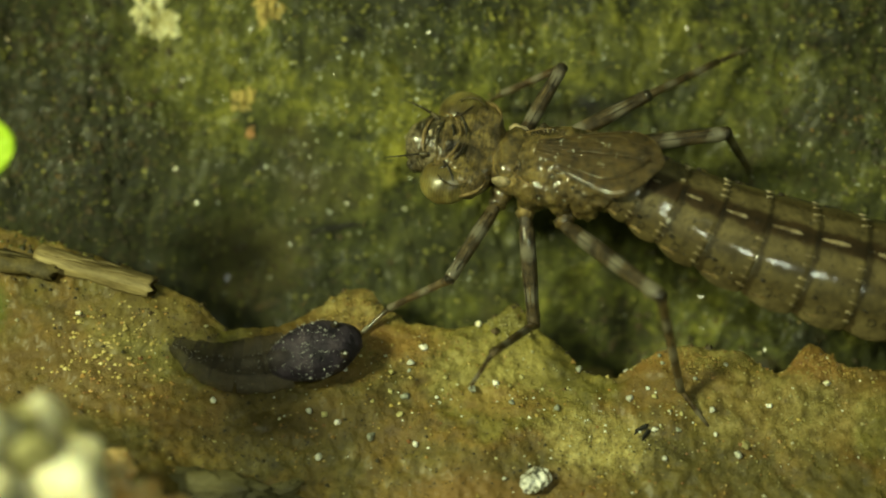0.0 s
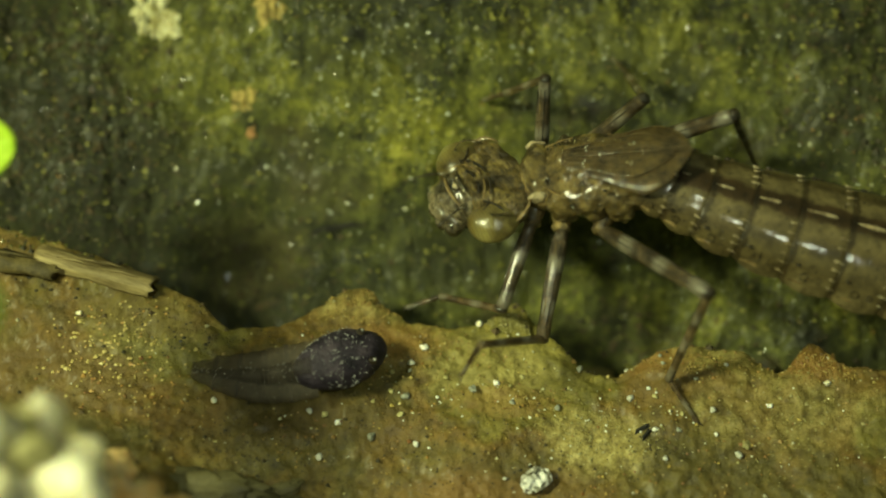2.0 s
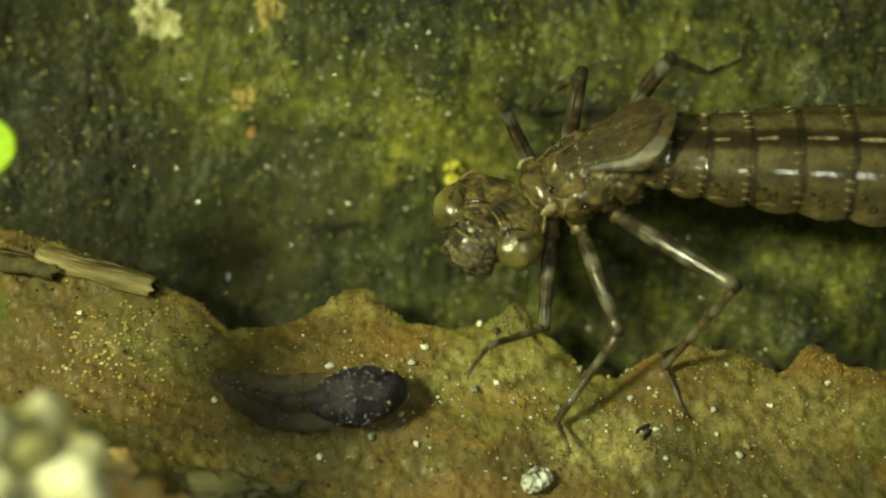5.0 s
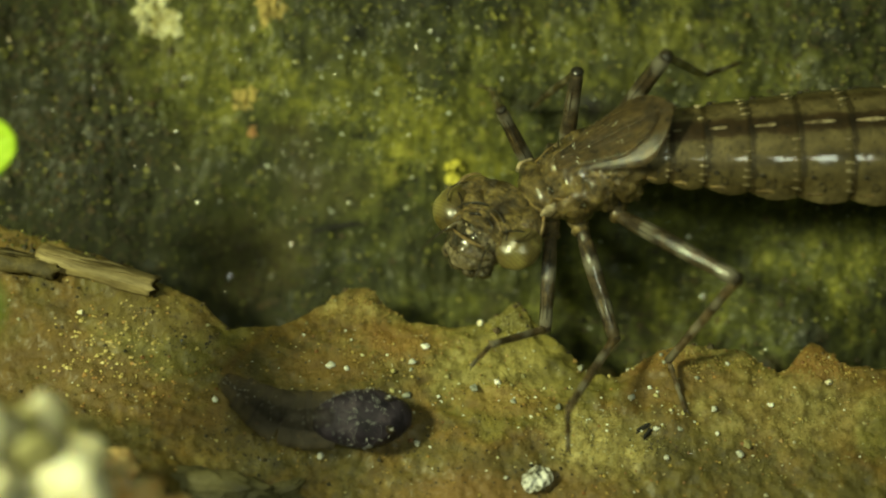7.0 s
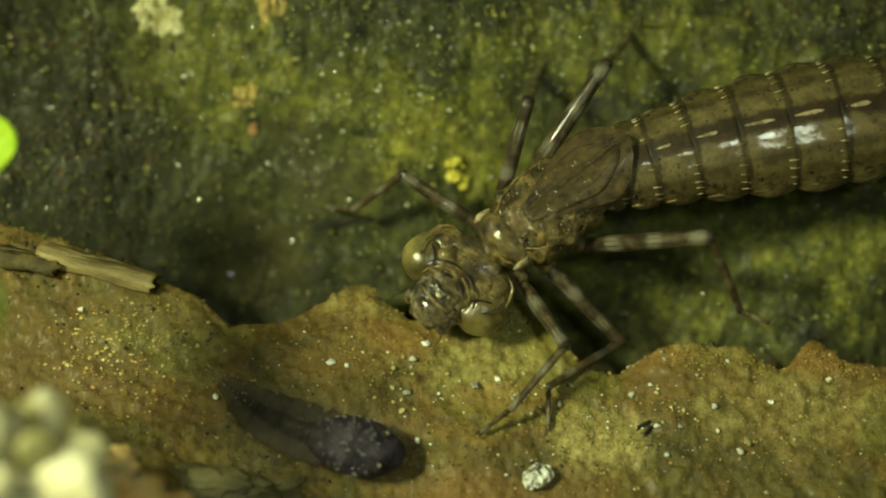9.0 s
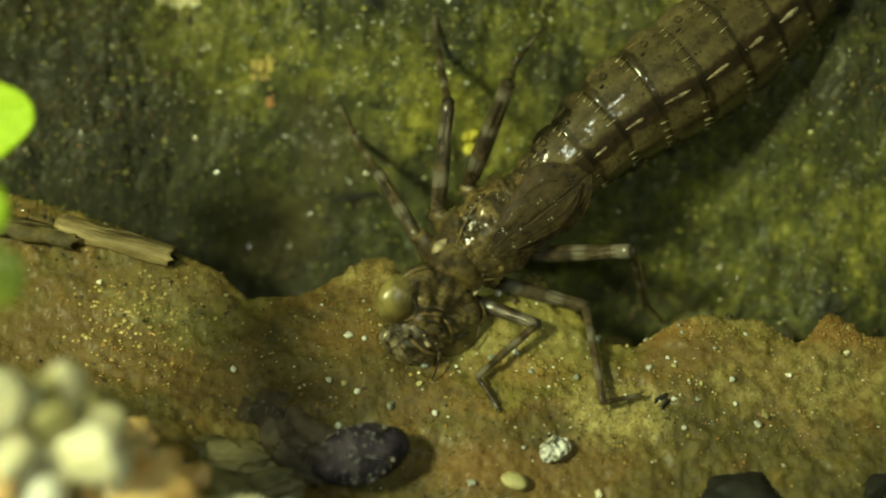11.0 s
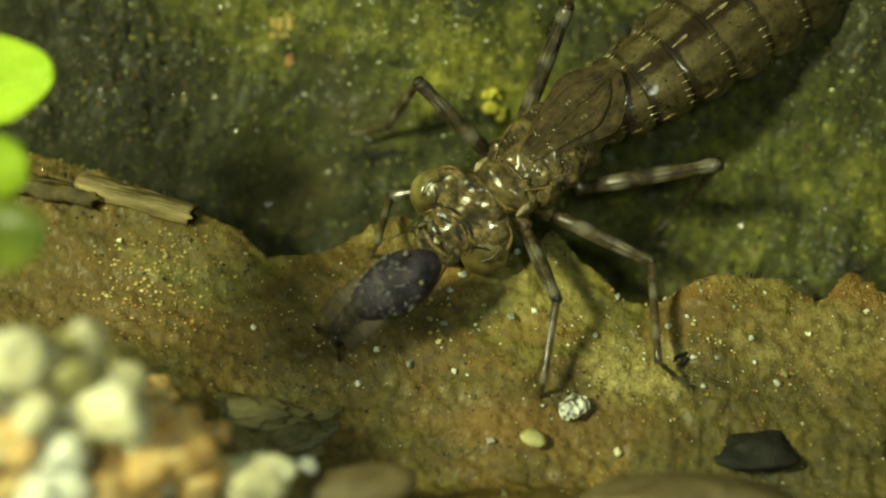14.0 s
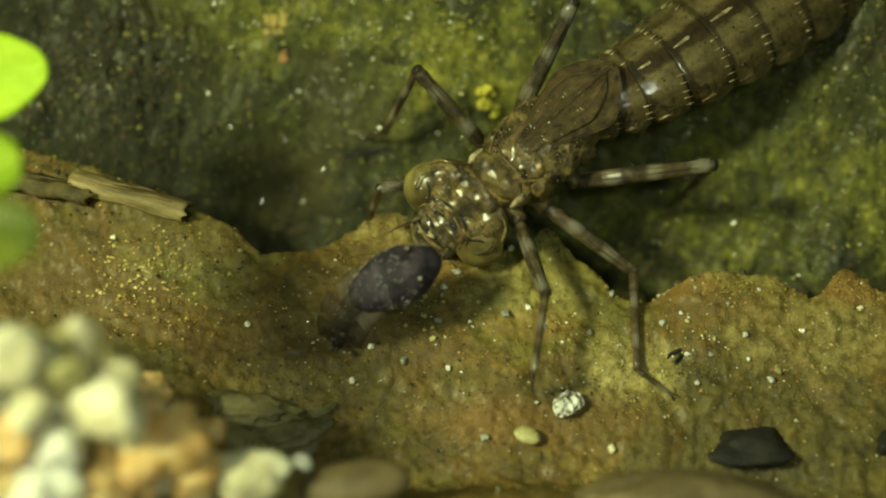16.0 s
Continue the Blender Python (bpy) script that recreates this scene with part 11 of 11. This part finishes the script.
    walk(tadpole, [at(0, -8.32, -10.75, 1.07, 25.1, -4.4, 18.6), at(0.5, -7.71, -10.86, 1.06, 24.8, -1.3, 22.0), at(1, -7.00, -10.98, 1.06, 24.3, 1.5, 26.3), at(1.25, -6.97, -10.97, 1.06, 23.9, 1.0, 27.8), at(1.5, -6.95, -10.98, 1.06, 23.6, 0.5, 29.2), at(1.75, -6.81, -11.15, 1.00, 23.8, 1.6, 28.9), at(2, -6.63, -11.38, 0.94, 24.3, 2.7, 27.0), at(2.25, -6.50, -11.51, 0.93, 24.6, 1.8, 24.6), at(2.5, -6.38, -11.62, 0.91, 24.9, 0.6, 22.4), at(2.75, -6.20, -11.77, 0.86, 25.0, 1.2, 21.9), at(3, -6.02, -11.96, 0.79, 25.0, 2.0, 22.2), at(3.25, -5.89, -12.11, 0.73, 25.1, 1.5, 21.6), at(3.5, -5.77, -12.30, 0.66, 25.1, 0.7, 20.8), at(4, -5.57, -12.98, 0.40, 25.6, -0.2, 16.1), at(4.75, -5.41, -13.63, 0.09, 26.0, 0.0, 12.6), at(5.5, -5.28, -14.17, -0.20, 26.2, 0.5, 9.9), at(6.3, -5.17, -14.72, -0.51, 26.4, 1.6, 7.5), at(7, -5.11, -15.25, -0.80, 26.5, 2.9, 5.7), at(7.5, -5.12, -15.71, -1.04, 26.6, 4.6, 5.2), at(7.75, -5.18, -16.05, -1.15, 26.7, 5.2, 2.2), at(8, -5.26, -16.38, -1.28, 26.6, 5.7, -1.5), at(8.25, -5.31, -16.59, -1.55, 26.6, 7.4, -4.0), at(8.5, -5.37, -16.78, -1.74, 26.5, 8.8, -6.1), at(8.75, -5.45, -16.99, -1.74, 26.4, 9.3, -8.1), at(9, -5.53, -17.21, -1.73, 26.2, 9.7, -9.7), at(9.2, -5.56, -17.35, -1.79, 26.2, 8.9, -10.3), at(9.6, -5.71, -17.73, -1.93, 26.4, 7.0, -6.9), at(10, -5.91, -18.25, -2.09, 26.6, 4.7, -0.2), at(10.4, -6.12, -18.79, -2.25, 26.4, 2.2, 7.8), at(10.8, -6.30, -19.24, -2.37, 25.8, 0.2, 15.0), at(11.1, -6.38, -19.44, -2.43, 25.4, -0.7, 18.3), at(11.3, -6.40, -19.48, -2.44, 25.3, -0.9, 19.0), at(11.5, -5.92, -18.68, 0.36, 26.2, 0.3, 10.0), at(11.7, -4.63, -15.55, 0.50, 25.9, -21.5, 17.0), at(11.9, -5.27, -15.22, 1.19, 25.8, -33.8, 23.9), at(12.1, -5.97, -15.38, 1.07, 26.4, -27.8, 18.3), at(12.3, -5.98, -15.20, 1.10, 26.6, -29.8, 18.6), at(12.5, -5.91, -14.90, 1.20, 26.9, -32.1, 18.8), at(12.75, -5.49, -14.55, 1.51, 27.2, -30.3, 16.4), at(13, -5.09, -14.14, 1.94, 27.2, -27.4, 14.1), at(13.5, -5.01, -13.14, 2.90, 26.8, -28.0, 16.3), at(14, -5.33, -13.10, 3.31, 25.9, -25.4, 19.2), at(14.5, -5.41, -13.06, 3.35, 25.8, -26.3, 20.0), at(15, -5.22, -13.24, 3.18, 25.9, -25.1, 18.7), at(15.5, -5.09, -13.10, 3.30, 26.2, -24.0, 16.8), at(16, -5.02, -12.97, 3.41, 26.5, -22.8, 14.8)])
    walk(tail_pieces[0], [at(0, -2.30, -0.00, 0.00, 0.3, 7.0, -4.3), at(0.5, -2.30, -0.00, 0.00, 1.2, -3.8, -8.1), at(1, -2.30, -0.00, 0.00, 2.7, -15.5, -12.3), at(1.25, -2.30, 0.00, -0.00, 2.9, -18.0, -13.0), at(1.5, -2.30, 0.00, 0.00, 3.2, -19.5, -14.0), at(1.75, -2.30, 0.00, 0.00, 3.7, -20.9, -15.5), at(2, -2.30, 0.00, 0.00, 3.7, -21.5, -15.1), at(2.25, -2.30, 0.00, 0.00, 2.8, -19.7, -12.9), at(2.5, -2.30, -0.00, -0.00, 1.9, -17.3, -10.8), at(2.75, -2.30, 0.00, 0.00, 1.7, -16.3, -9.0), at(3, -2.30, 0.00, -0.00, 1.8, -16.1, -8.8), at(3.25, -2.30, 0.00, 0.00, 1.9, -15.3, -10.2), at(3.5, -2.30, 0.00, 0.00, 2.0, -14.5, -11.6), at(4, -2.30, 0.00, 0.00, 1.1, -10.6, -8.9), at(4.75, -2.30, 0.00, 0.00, 0.6, -6.9, -6.3), at(5.5, -2.30, 0.00, 0.00, 0.3, -3.5, -3.9), at(6.3, -2.30, 0.00, -0.00, 0.2, -1.3, -2.4), at(7, -2.30, 0.00, 0.00, 0.3, -1.2, -2.9), at(7.5, -2.30, -0.00, 0.00, 0.7, -4.9, -6.0), at(7.75, -2.30, 0.00, 0.00, 0.7, -4.3, -7.1), at(8, -2.30, -0.00, 0.00, 0.5, -3.1, -7.0), at(8.25, -2.30, 0.00, 0.00, 0.6, -1.5, -7.0), at(8.5, -2.30, 0.00, 0.00, 0.6, -0.7, -6.7), at(8.75, -2.30, 0.00, -0.00, 0.5, -0.8, -6.0), at(9, -2.30, 0.00, 0.00, 0.4, -1.0, -5.7), at(9.2, -2.30, 0.00, -0.00, 0.4, 0.1, -6.7), at(9.6, -2.30, 0.00, 0.00, 0.7, -0.4, -12.8), at(10, -2.30, -0.00, -0.00, 1.5, -2.8, -21.8), at(10.4, -2.30, 0.00, -0.00, 2.9, -5.9, -31.6), at(10.8, -2.30, 0.00, 0.00, 4.3, -8.2, -39.3), at(11.1, -2.30, 0.00, 0.00, 4.9, -8.9, -41.8), at(11.3, -2.30, 0.00, -0.00, 5.0, -8.7, -41.5), at(11.5, -2.30, 0.00, 0.00, -0.0, -18.4, 0.3), at(11.7, -2.30, 0.00, 0.00, -0.6, -11.7, -2.7), at(11.9, -2.30, 0.00, 0.00, -3.9, -10.6, -9.6), at(12.1, -2.30, -0.00, 0.00, -2.3, -8.8, -7.2), at(12.3, -2.30, -0.00, -0.00, -3.1, -3.2, -8.9), at(12.5, -2.30, 0.00, 0.00, -4.4, 4.0, -12.1), at(12.75, -2.30, 0.00, 0.00, -3.5, 6.3, -10.1), at(13, -2.30, -0.00, -0.00, -1.5, 2.1, -4.6), at(13.5, -2.30, 0.00, 0.00, 0.4, -10.8, 1.2), at(14, -2.30, -0.00, -0.00, 1.6, -10.3, 5.9), at(14.5, -2.30, 0.00, 0.00, 2.3, -11.3, 8.0), at(15, -2.30, -0.00, -0.00, 1.8, -10.7, 6.6), at(15.5, -2.30, 0.00, 0.00, 2.2, -13.0, 8.1), at(16, -2.30, -0.00, -0.00, 2.9, -16.3, 10.4)])
    walk(tail_pieces[1], [at(0, -3.98, 0.13, 0.21, 0.9, 0.4, -12.0), at(0.5, -3.98, 0.24, -0.11, 1.9, -6.5, -12.7), at(1, -3.90, 0.35, -0.45, 3.3, -14.7, -15.0), at(1.25, -3.87, 0.36, -0.53, 3.6, -15.9, -16.5), at(1.5, -3.85, 0.39, -0.57, 4.0, -16.3, -18.2), at(1.75, -3.83, 0.42, -0.61, 4.5, -17.7, -18.9), at(2, -3.83, 0.41, -0.62, 4.3, -18.7, -17.6), at(2.25, -3.86, 0.36, -0.57, 3.3, -17.2, -15.3), at(2.5, -3.89, 0.30, -0.50, 2.4, -15.1, -13.2), at(2.75, -3.91, 0.25, -0.48, 2.3, -14.7, -12.2), at(3, -3.91, 0.25, -0.47, 2.5, -14.9, -12.5), at(3.25, -3.91, 0.29, -0.45, 2.4, -14.3, -12.9), at(3.5, -3.91, 0.33, -0.43, 2.3, -13.5, -13.6), at(4, -3.95, 0.26, -0.31, 1.4, -9.5, -11.4), at(4.75, -3.98, 0.19, -0.20, 1.0, -6.2, -9.9), at(5.5, -3.99, 0.12, -0.10, 0.7, -3.4, -8.6), at(6.3, -4.00, 0.07, -0.04, 0.7, -1.8, -8.2), at(7, -4.00, 0.08, -0.04, 0.8, -1.9, -9.1), at(7.5, -3.98, 0.18, -0.15, 1.3, -4.7, -11.7), at(7.75, -3.98, 0.21, -0.13, 1.1, -4.2, -11.2), at(8, -3.98, 0.21, -0.09, 0.8, -3.0, -9.8), at(8.25, -3.99, 0.21, -0.05, 0.8, -1.6, -9.4), at(8.5, -3.99, 0.20, -0.02, 0.8, -0.7, -8.7), at(8.75, -3.99, 0.18, -0.02, 0.7, -0.9, -8.0), at(9, -3.99, 0.17, -0.03, 0.6, -1.2, -7.5), at(9.2, -3.99, 0.20, 0.00, 0.5, -0.1, -8.3), at(9.6, -3.96, 0.38, -0.01, 0.8, -0.7, -15.0), at(10, -3.88, 0.63, -0.08, 1.8, -3.2, -25.8), at(10.4, -3.74, 0.89, -0.17, 3.4, -6.3, -38.6), at(10.8, -3.60, 1.07, -0.24, 5.1, -8.2, -49.2), at(11.1, -3.55, 1.12, -0.26, 5.9, -8.5, -53.4), at(11.3, -3.56, 1.11, -0.26, 6.1, -8.1, -53.6), at(11.5, -3.91, -0.01, -0.54, 0.9, -20.9, -10.1), at(11.7, -3.96, 0.08, -0.34, -0.8, -15.6, -3.3), at(11.9, -3.95, 0.28, -0.31, -3.5, -18.3, -7.9), at(12.1, -3.97, 0.21, -0.26, -2.7, -20.7, -7.4), at(12.3, -3.98, 0.26, -0.09, -8.1, -18.0, -21.1), at(12.5, -3.96, 0.36, 0.12, -12.1, -13.3, -30.5), at(12.75, -3.96, 0.30, 0.19, -9.4, -14.1, -24.0), at(13, -3.99, 0.14, 0.06, -4.9, -15.8, -13.0), at(13.5, -3.97, -0.04, -0.32, -0.7, -11.3, -1.9), at(14, -3.96, -0.17, -0.31, 2.0, -23.6, 6.4), at(14.5, -3.95, -0.23, -0.33, 2.3, -25.8, 6.8), at(15, -3.96, -0.19, -0.32, 0.1, -25.9, 0.4), at(15.5, -3.94, -0.23, -0.38, 3.0, -31.7, 8.7), at(16, -3.90, -0.29, -0.48, 8.8, -36.9, 24.4)])
    walk(tail_pieces[2], [at(0, -5.65, 0.48, 0.22, 2.2, -15.9, -30.4), at(0.5, -5.63, 0.61, -0.30, 3.5, -13.9, -23.9), at(1, -5.49, 0.77, -0.88, 4.8, -12.3, -22.2), at(1.25, -5.44, 0.83, -0.99, 5.8, -7.5, -26.8), at(1.5, -5.41, 0.90, -1.04, 6.8, -2.7, -31.6), at(1.75, -5.36, 0.95, -1.12, 6.9, -4.8, -29.5), at(2, -5.36, 0.90, -1.17, 6.2, -6.7, -26.1), at(2.25, -5.43, 0.79, -1.08, 5.3, -4.9, -25.3), at(2.5, -5.49, 0.68, -0.95, 4.3, -3.3, -24.6), at(2.75, -5.52, 0.60, -0.91, 4.6, -6.6, -25.3), at(3, -5.52, 0.60, -0.91, 5.0, -10.0, -25.7), at(3.25, -5.52, 0.66, -0.87, 4.5, -8.6, -24.8), at(3.5, -5.52, 0.72, -0.82, 4.0, -6.0, -24.5), at(4, -5.59, 0.59, -0.59, 2.9, -1.3, -24.5), at(4.75, -5.64, 0.48, -0.39, 2.6, -0.6, -27.3), at(5.5, -5.67, 0.37, -0.21, 2.4, -1.6, -30.1), at(6.3, -5.68, 0.31, -0.09, 2.5, -2.9, -32.1), at(7, -5.68, 0.35, -0.09, 2.7, -3.4, -32.5), at(7.5, -5.64, 0.52, -0.29, 3.3, -2.7, -31.0), at(7.75, -5.65, 0.54, -0.25, 2.6, -2.3, -28.0), at(8, -5.66, 0.50, -0.18, 1.8, -1.5, -24.5), at(8.25, -5.66, 0.48, -0.09, 1.8, -0.6, -21.7), at(8.5, -5.67, 0.45, -0.04, 1.7, 0.4, -19.3), at(8.75, -5.67, 0.41, -0.05, 1.4, -0.1, -17.8), at(9, -5.68, 0.39, -0.06, 1.2, -1.0, -16.6), at(9.2, -5.67, 0.44, 0.00, 1.0, -0.3, -16.4), at(9.6, -5.60, 0.82, -0.03, 1.4, -1.9, -25.9), at(10, -5.40, 1.37, -0.18, 2.8, -5.6, -43.4), at(10.4, -5.06, 1.94, -0.36, 4.9, -8.3, -62.0), at(10.8, -4.70, 2.34, -0.49, 6.6, -8.8, -76.1), at(11.1, -4.55, 2.47, -0.51, 7.4, -8.1, -81.6), at(11.3, -4.56, 2.47, -0.49, 7.5, -7.0, -82.0), at(11.5, -5.48, 0.27, -1.14, 3.3, -26.9, -40.2), at(11.7, -5.60, 0.17, -0.80, -1.1, -18.8, -4.6), at(11.9, -5.55, 0.50, -0.85, -3.3, -1.1, -9.0), at(12.1, -5.54, 0.42, -0.86, -2.8, -35.5, -5.7), at(12.3, -5.49, 0.85, -0.62, -15.0, -35.0, -31.1), at(12.5, -5.38, 1.20, -0.27, -19.6, -26.6, -47.0), at(12.75, -5.47, 0.97, -0.23, -18.3, -32.1, -39.4), at(13, -5.59, 0.51, -0.40, -15.1, -36.4, -31.2), at(13.5, -5.64, 0.02, -0.65, -10.8, -24.2, -27.8), at(14, -5.51, -0.35, -0.99, 30.1, -68.6, 17.6), at(14.5, -5.47, -0.41, -1.07, 25.9, -68.0, 13.9), at(15, -5.49, -0.20, -1.06, -15.6, -55.7, -23.5), at(15.5, -5.37, -0.45, -1.28, 5.5, -55.5, 7.9), at(16, -5.14, -0.85, -1.50, 15.5, -48.3, 35.1)])
    walk(tail_pieces[3], [at(0, -7.06, 1.31, -0.25, 2.8, -6.1, -41.7), at(0.5, -7.14, 1.28, -0.71, 4.5, -9.8, -32.0), at(1, -7.03, 1.40, -1.25, 5.7, -10.5, -26.7), at(1.25, -6.95, 1.59, -1.21, 7.4, -8.4, -34.8), at(1.5, -6.85, 1.79, -1.12, 9.2, -8.7, -45.2), at(1.75, -6.84, 1.78, -1.27, 8.4, -9.2, -37.5), at(2, -6.88, 1.64, -1.37, 7.0, -9.4, -29.7), at(2.25, -6.96, 1.51, -1.22, 5.9, -6.9, -28.5), at(2.5, -7.03, 1.39, -1.05, 4.9, -4.3, -28.1), at(2.75, -7.05, 1.32, -1.10, 5.3, -6.1, -29.5), at(3, -7.03, 1.33, -1.20, 5.9, -8.8, -30.6), at(3.25, -7.05, 1.36, -1.12, 5.6, -8.1, -31.2), at(3.5, -7.06, 1.42, -1.00, 5.2, -6.8, -32.4), at(4, -7.14, 1.30, -0.63, 3.9, -6.1, -33.9), at(4.75, -7.15, 1.25, -0.40, 3.3, -6.0, -36.2), at(5.5, -7.14, 1.22, -0.25, 3.0, -6.1, -38.0), at(6.3, -7.12, 1.21, -0.18, 3.0, -6.5, -39.5), at(7, -7.11, 1.26, -0.19, 3.3, -6.6, -39.9), at(7.5, -7.10, 1.40, -0.37, 4.1, -6.4, -39.2), at(7.75, -7.14, 1.34, -0.32, 3.4, -5.3, -37.1), at(8, -7.20, 1.20, -0.22, 2.5, -4.0, -34.4), at(8.25, -7.24, 1.11, -0.11, 2.5, -3.9, -31.1), at(8.5, -7.27, 1.02, -0.03, 2.4, -3.8, -28.2), at(8.75, -7.29, 0.93, -0.05, 2.1, -4.3, -26.1), at(9, -7.31, 0.88, -0.10, 1.8, -4.9, -24.5), at(9.2, -7.30, 0.92, -0.01, 1.4, -3.5, -24.2), at(9.6, -7.13, 1.56, -0.09, 1.6, -2.6, -29.6), at(10, -6.63, 2.53, -0.34, 2.5, -1.7, -37.7), at(10.4, -5.85, 3.43, -0.60, 3.9, 0.0, -45.8), at(10.8, -5.10, 3.97, -0.75, 4.9, 4.8, -45.2), at(11.1, -4.80, 4.14, -0.75, 4.3, 10.5, -33.8), at(11.3, -4.79, 4.14, -0.70, 3.6, 12.6, -26.6), at(11.5, -6.63, 1.25, -1.91, 3.0, -18.9, -38.3), at(11.7, -7.20, 0.30, -1.35, -1.3, 5.0, -6.5), at(11.9, -7.22, 0.77, -0.88, -3.6, 15.2, -10.5), at(12.1, -6.92, 0.55, -1.85, -2.2, -33.7, -4.8), at(12.3, -6.68, 1.57, -1.59, -14.5, -35.4, -29.3), at(12.5, -6.42, 2.31, -1.03, -19.2, -26.2, -46.1), at(12.75, -6.58, 1.88, -1.13, -18.0, -31.6, -39.0), at(13, -6.76, 1.22, -1.41, -15.1, -36.4, -31.2), at(13.5, -7.01, 0.74, -1.35, -12.6, -28.6, -30.6), at(14, -6.10, -0.53, -2.57, 10.2, -53.6, 147.7), at(14.5, -6.09, -0.57, -2.65, 11.1, -51.2, 144.4), at(15, -6.37, 0.18, -2.46, -13.0, -45.9, -28.5), at(15.5, -6.32, -0.58, -2.68, 1.1, -44.3, 2.4), at(16, -6.07, -1.51, -2.77, 8.7, -39.2, 22.8)])
    walk(tail_pieces[4], [at(0, -8.24, 2.37, -0.42, 3.2, 0.8, -48.4), at(0.5, -8.47, 2.11, -0.99, 5.4, -3.4, -39.6), at(1, -8.43, 2.11, -1.54, 6.5, -8.5, -30.9), at(1.25, -8.25, 2.49, -1.45, 8.5, -11.3, -41.5), at(1.5, -7.97, 2.91, -1.37, 10.4, -13.8, -52.9), at(1.75, -8.09, 2.74, -1.52, 9.6, -15.3, -43.5), at(2, -8.25, 2.42, -1.63, 7.4, -15.6, -31.6), at(2.25, -8.35, 2.27, -1.42, 6.0, -14.1, -29.1), at(2.5, -8.44, 2.14, -1.16, 4.7, -12.3, -27.0), at(2.75, -8.43, 2.10, -1.27, 5.0, -11.1, -28.1), at(3, -8.39, 2.14, -1.45, 5.8, -10.7, -30.6), at(3.25, -8.40, 2.18, -1.35, 5.9, -13.3, -33.2), at(3.5, -8.40, 2.27, -1.19, 5.8, -16.4, -36.5), at(4, -8.46, 2.18, -0.80, 4.4, -15.8, -38.2), at(4.75, -8.44, 2.19, -0.57, 3.6, -14.7, -39.1), at(5.5, -8.39, 2.20, -0.42, 3.1, -13.1, -38.9), at(6.3, -8.35, 2.23, -0.36, 3.0, -11.7, -39.0), at(7, -8.33, 2.28, -0.37, 3.3, -11.3, -40.3), at(7.5, -8.33, 2.40, -0.54, 4.5, -12.8, -43.2), at(7.75, -8.42, 2.30, -0.47, 3.7, -11.5, -41.5), at(8, -8.52, 2.10, -0.33, 2.8, -10.0, -39.0), at(8.25, -8.61, 1.94, -0.22, 2.9, -11.3, -36.2), at(8.5, -8.68, 1.77, -0.14, 2.9, -12.7, -33.8), at(8.75, -8.73, 1.64, -0.17, 2.5, -12.7, -31.5), at(9, -8.76, 1.54, -0.23, 2.2, -12.2, -30.0), at(9.2, -8.76, 1.58, -0.11, 1.7, -9.6, -30.5), at(9.6, -8.52, 2.35, -0.16, 1.5, -3.0, -26.7), at(10, -7.90, 3.51, -0.39, 0.5, 10.6, -6.1), at(10.4, -6.97, 4.57, -0.60, -2.6, 20.9, 25.3), at(10.8, -6.23, 5.10, -0.61, -4.6, 20.9, 37.3), at(11.1, -6.11, 5.01, -0.46, -5.0, 19.7, 37.8), at(11.3, -6.19, 4.84, -0.35, -4.7, 18.9, 35.0), at(11.5, -7.82, 2.18, -2.43, -0.1, 22.4, 1.2), at(11.7, -8.79, 0.48, -1.21, -1.4, 8.7, -6.8), at(11.9, -8.74, 1.05, -0.46, -3.6, 15.2, -10.5), at(12.1, -8.25, 0.67, -2.73, -2.2, -33.7, -4.8), at(12.3, -7.82, 2.20, -2.52, -14.5, -35.4, -29.3), at(12.5, -7.42, 3.34, -1.74, -19.2, -26.2, -46.1), at(12.75, -7.64, 2.74, -1.97, -18.0, -31.6, -39.0), at(13, -7.86, 1.88, -2.36, -15.1, -36.4, -31.2), at(13.5, -8.22, 1.46, -2.12, -12.6, -28.6, -30.6), at(14, -5.30, -1.04, -3.86, 9.2, -50.5, 149.8), at(14.5, -5.27, -1.15, -3.90, 10.6, -49.7, 145.3), at(15, -7.35, 0.71, -3.61, -13.1, -45.3, -29.2), at(15.5, -7.47, -0.63, -3.79, 1.2, -44.4, 2.5), at(16, -7.21, -1.99, -3.78, 8.9, -39.5, 23.2)])


motions()
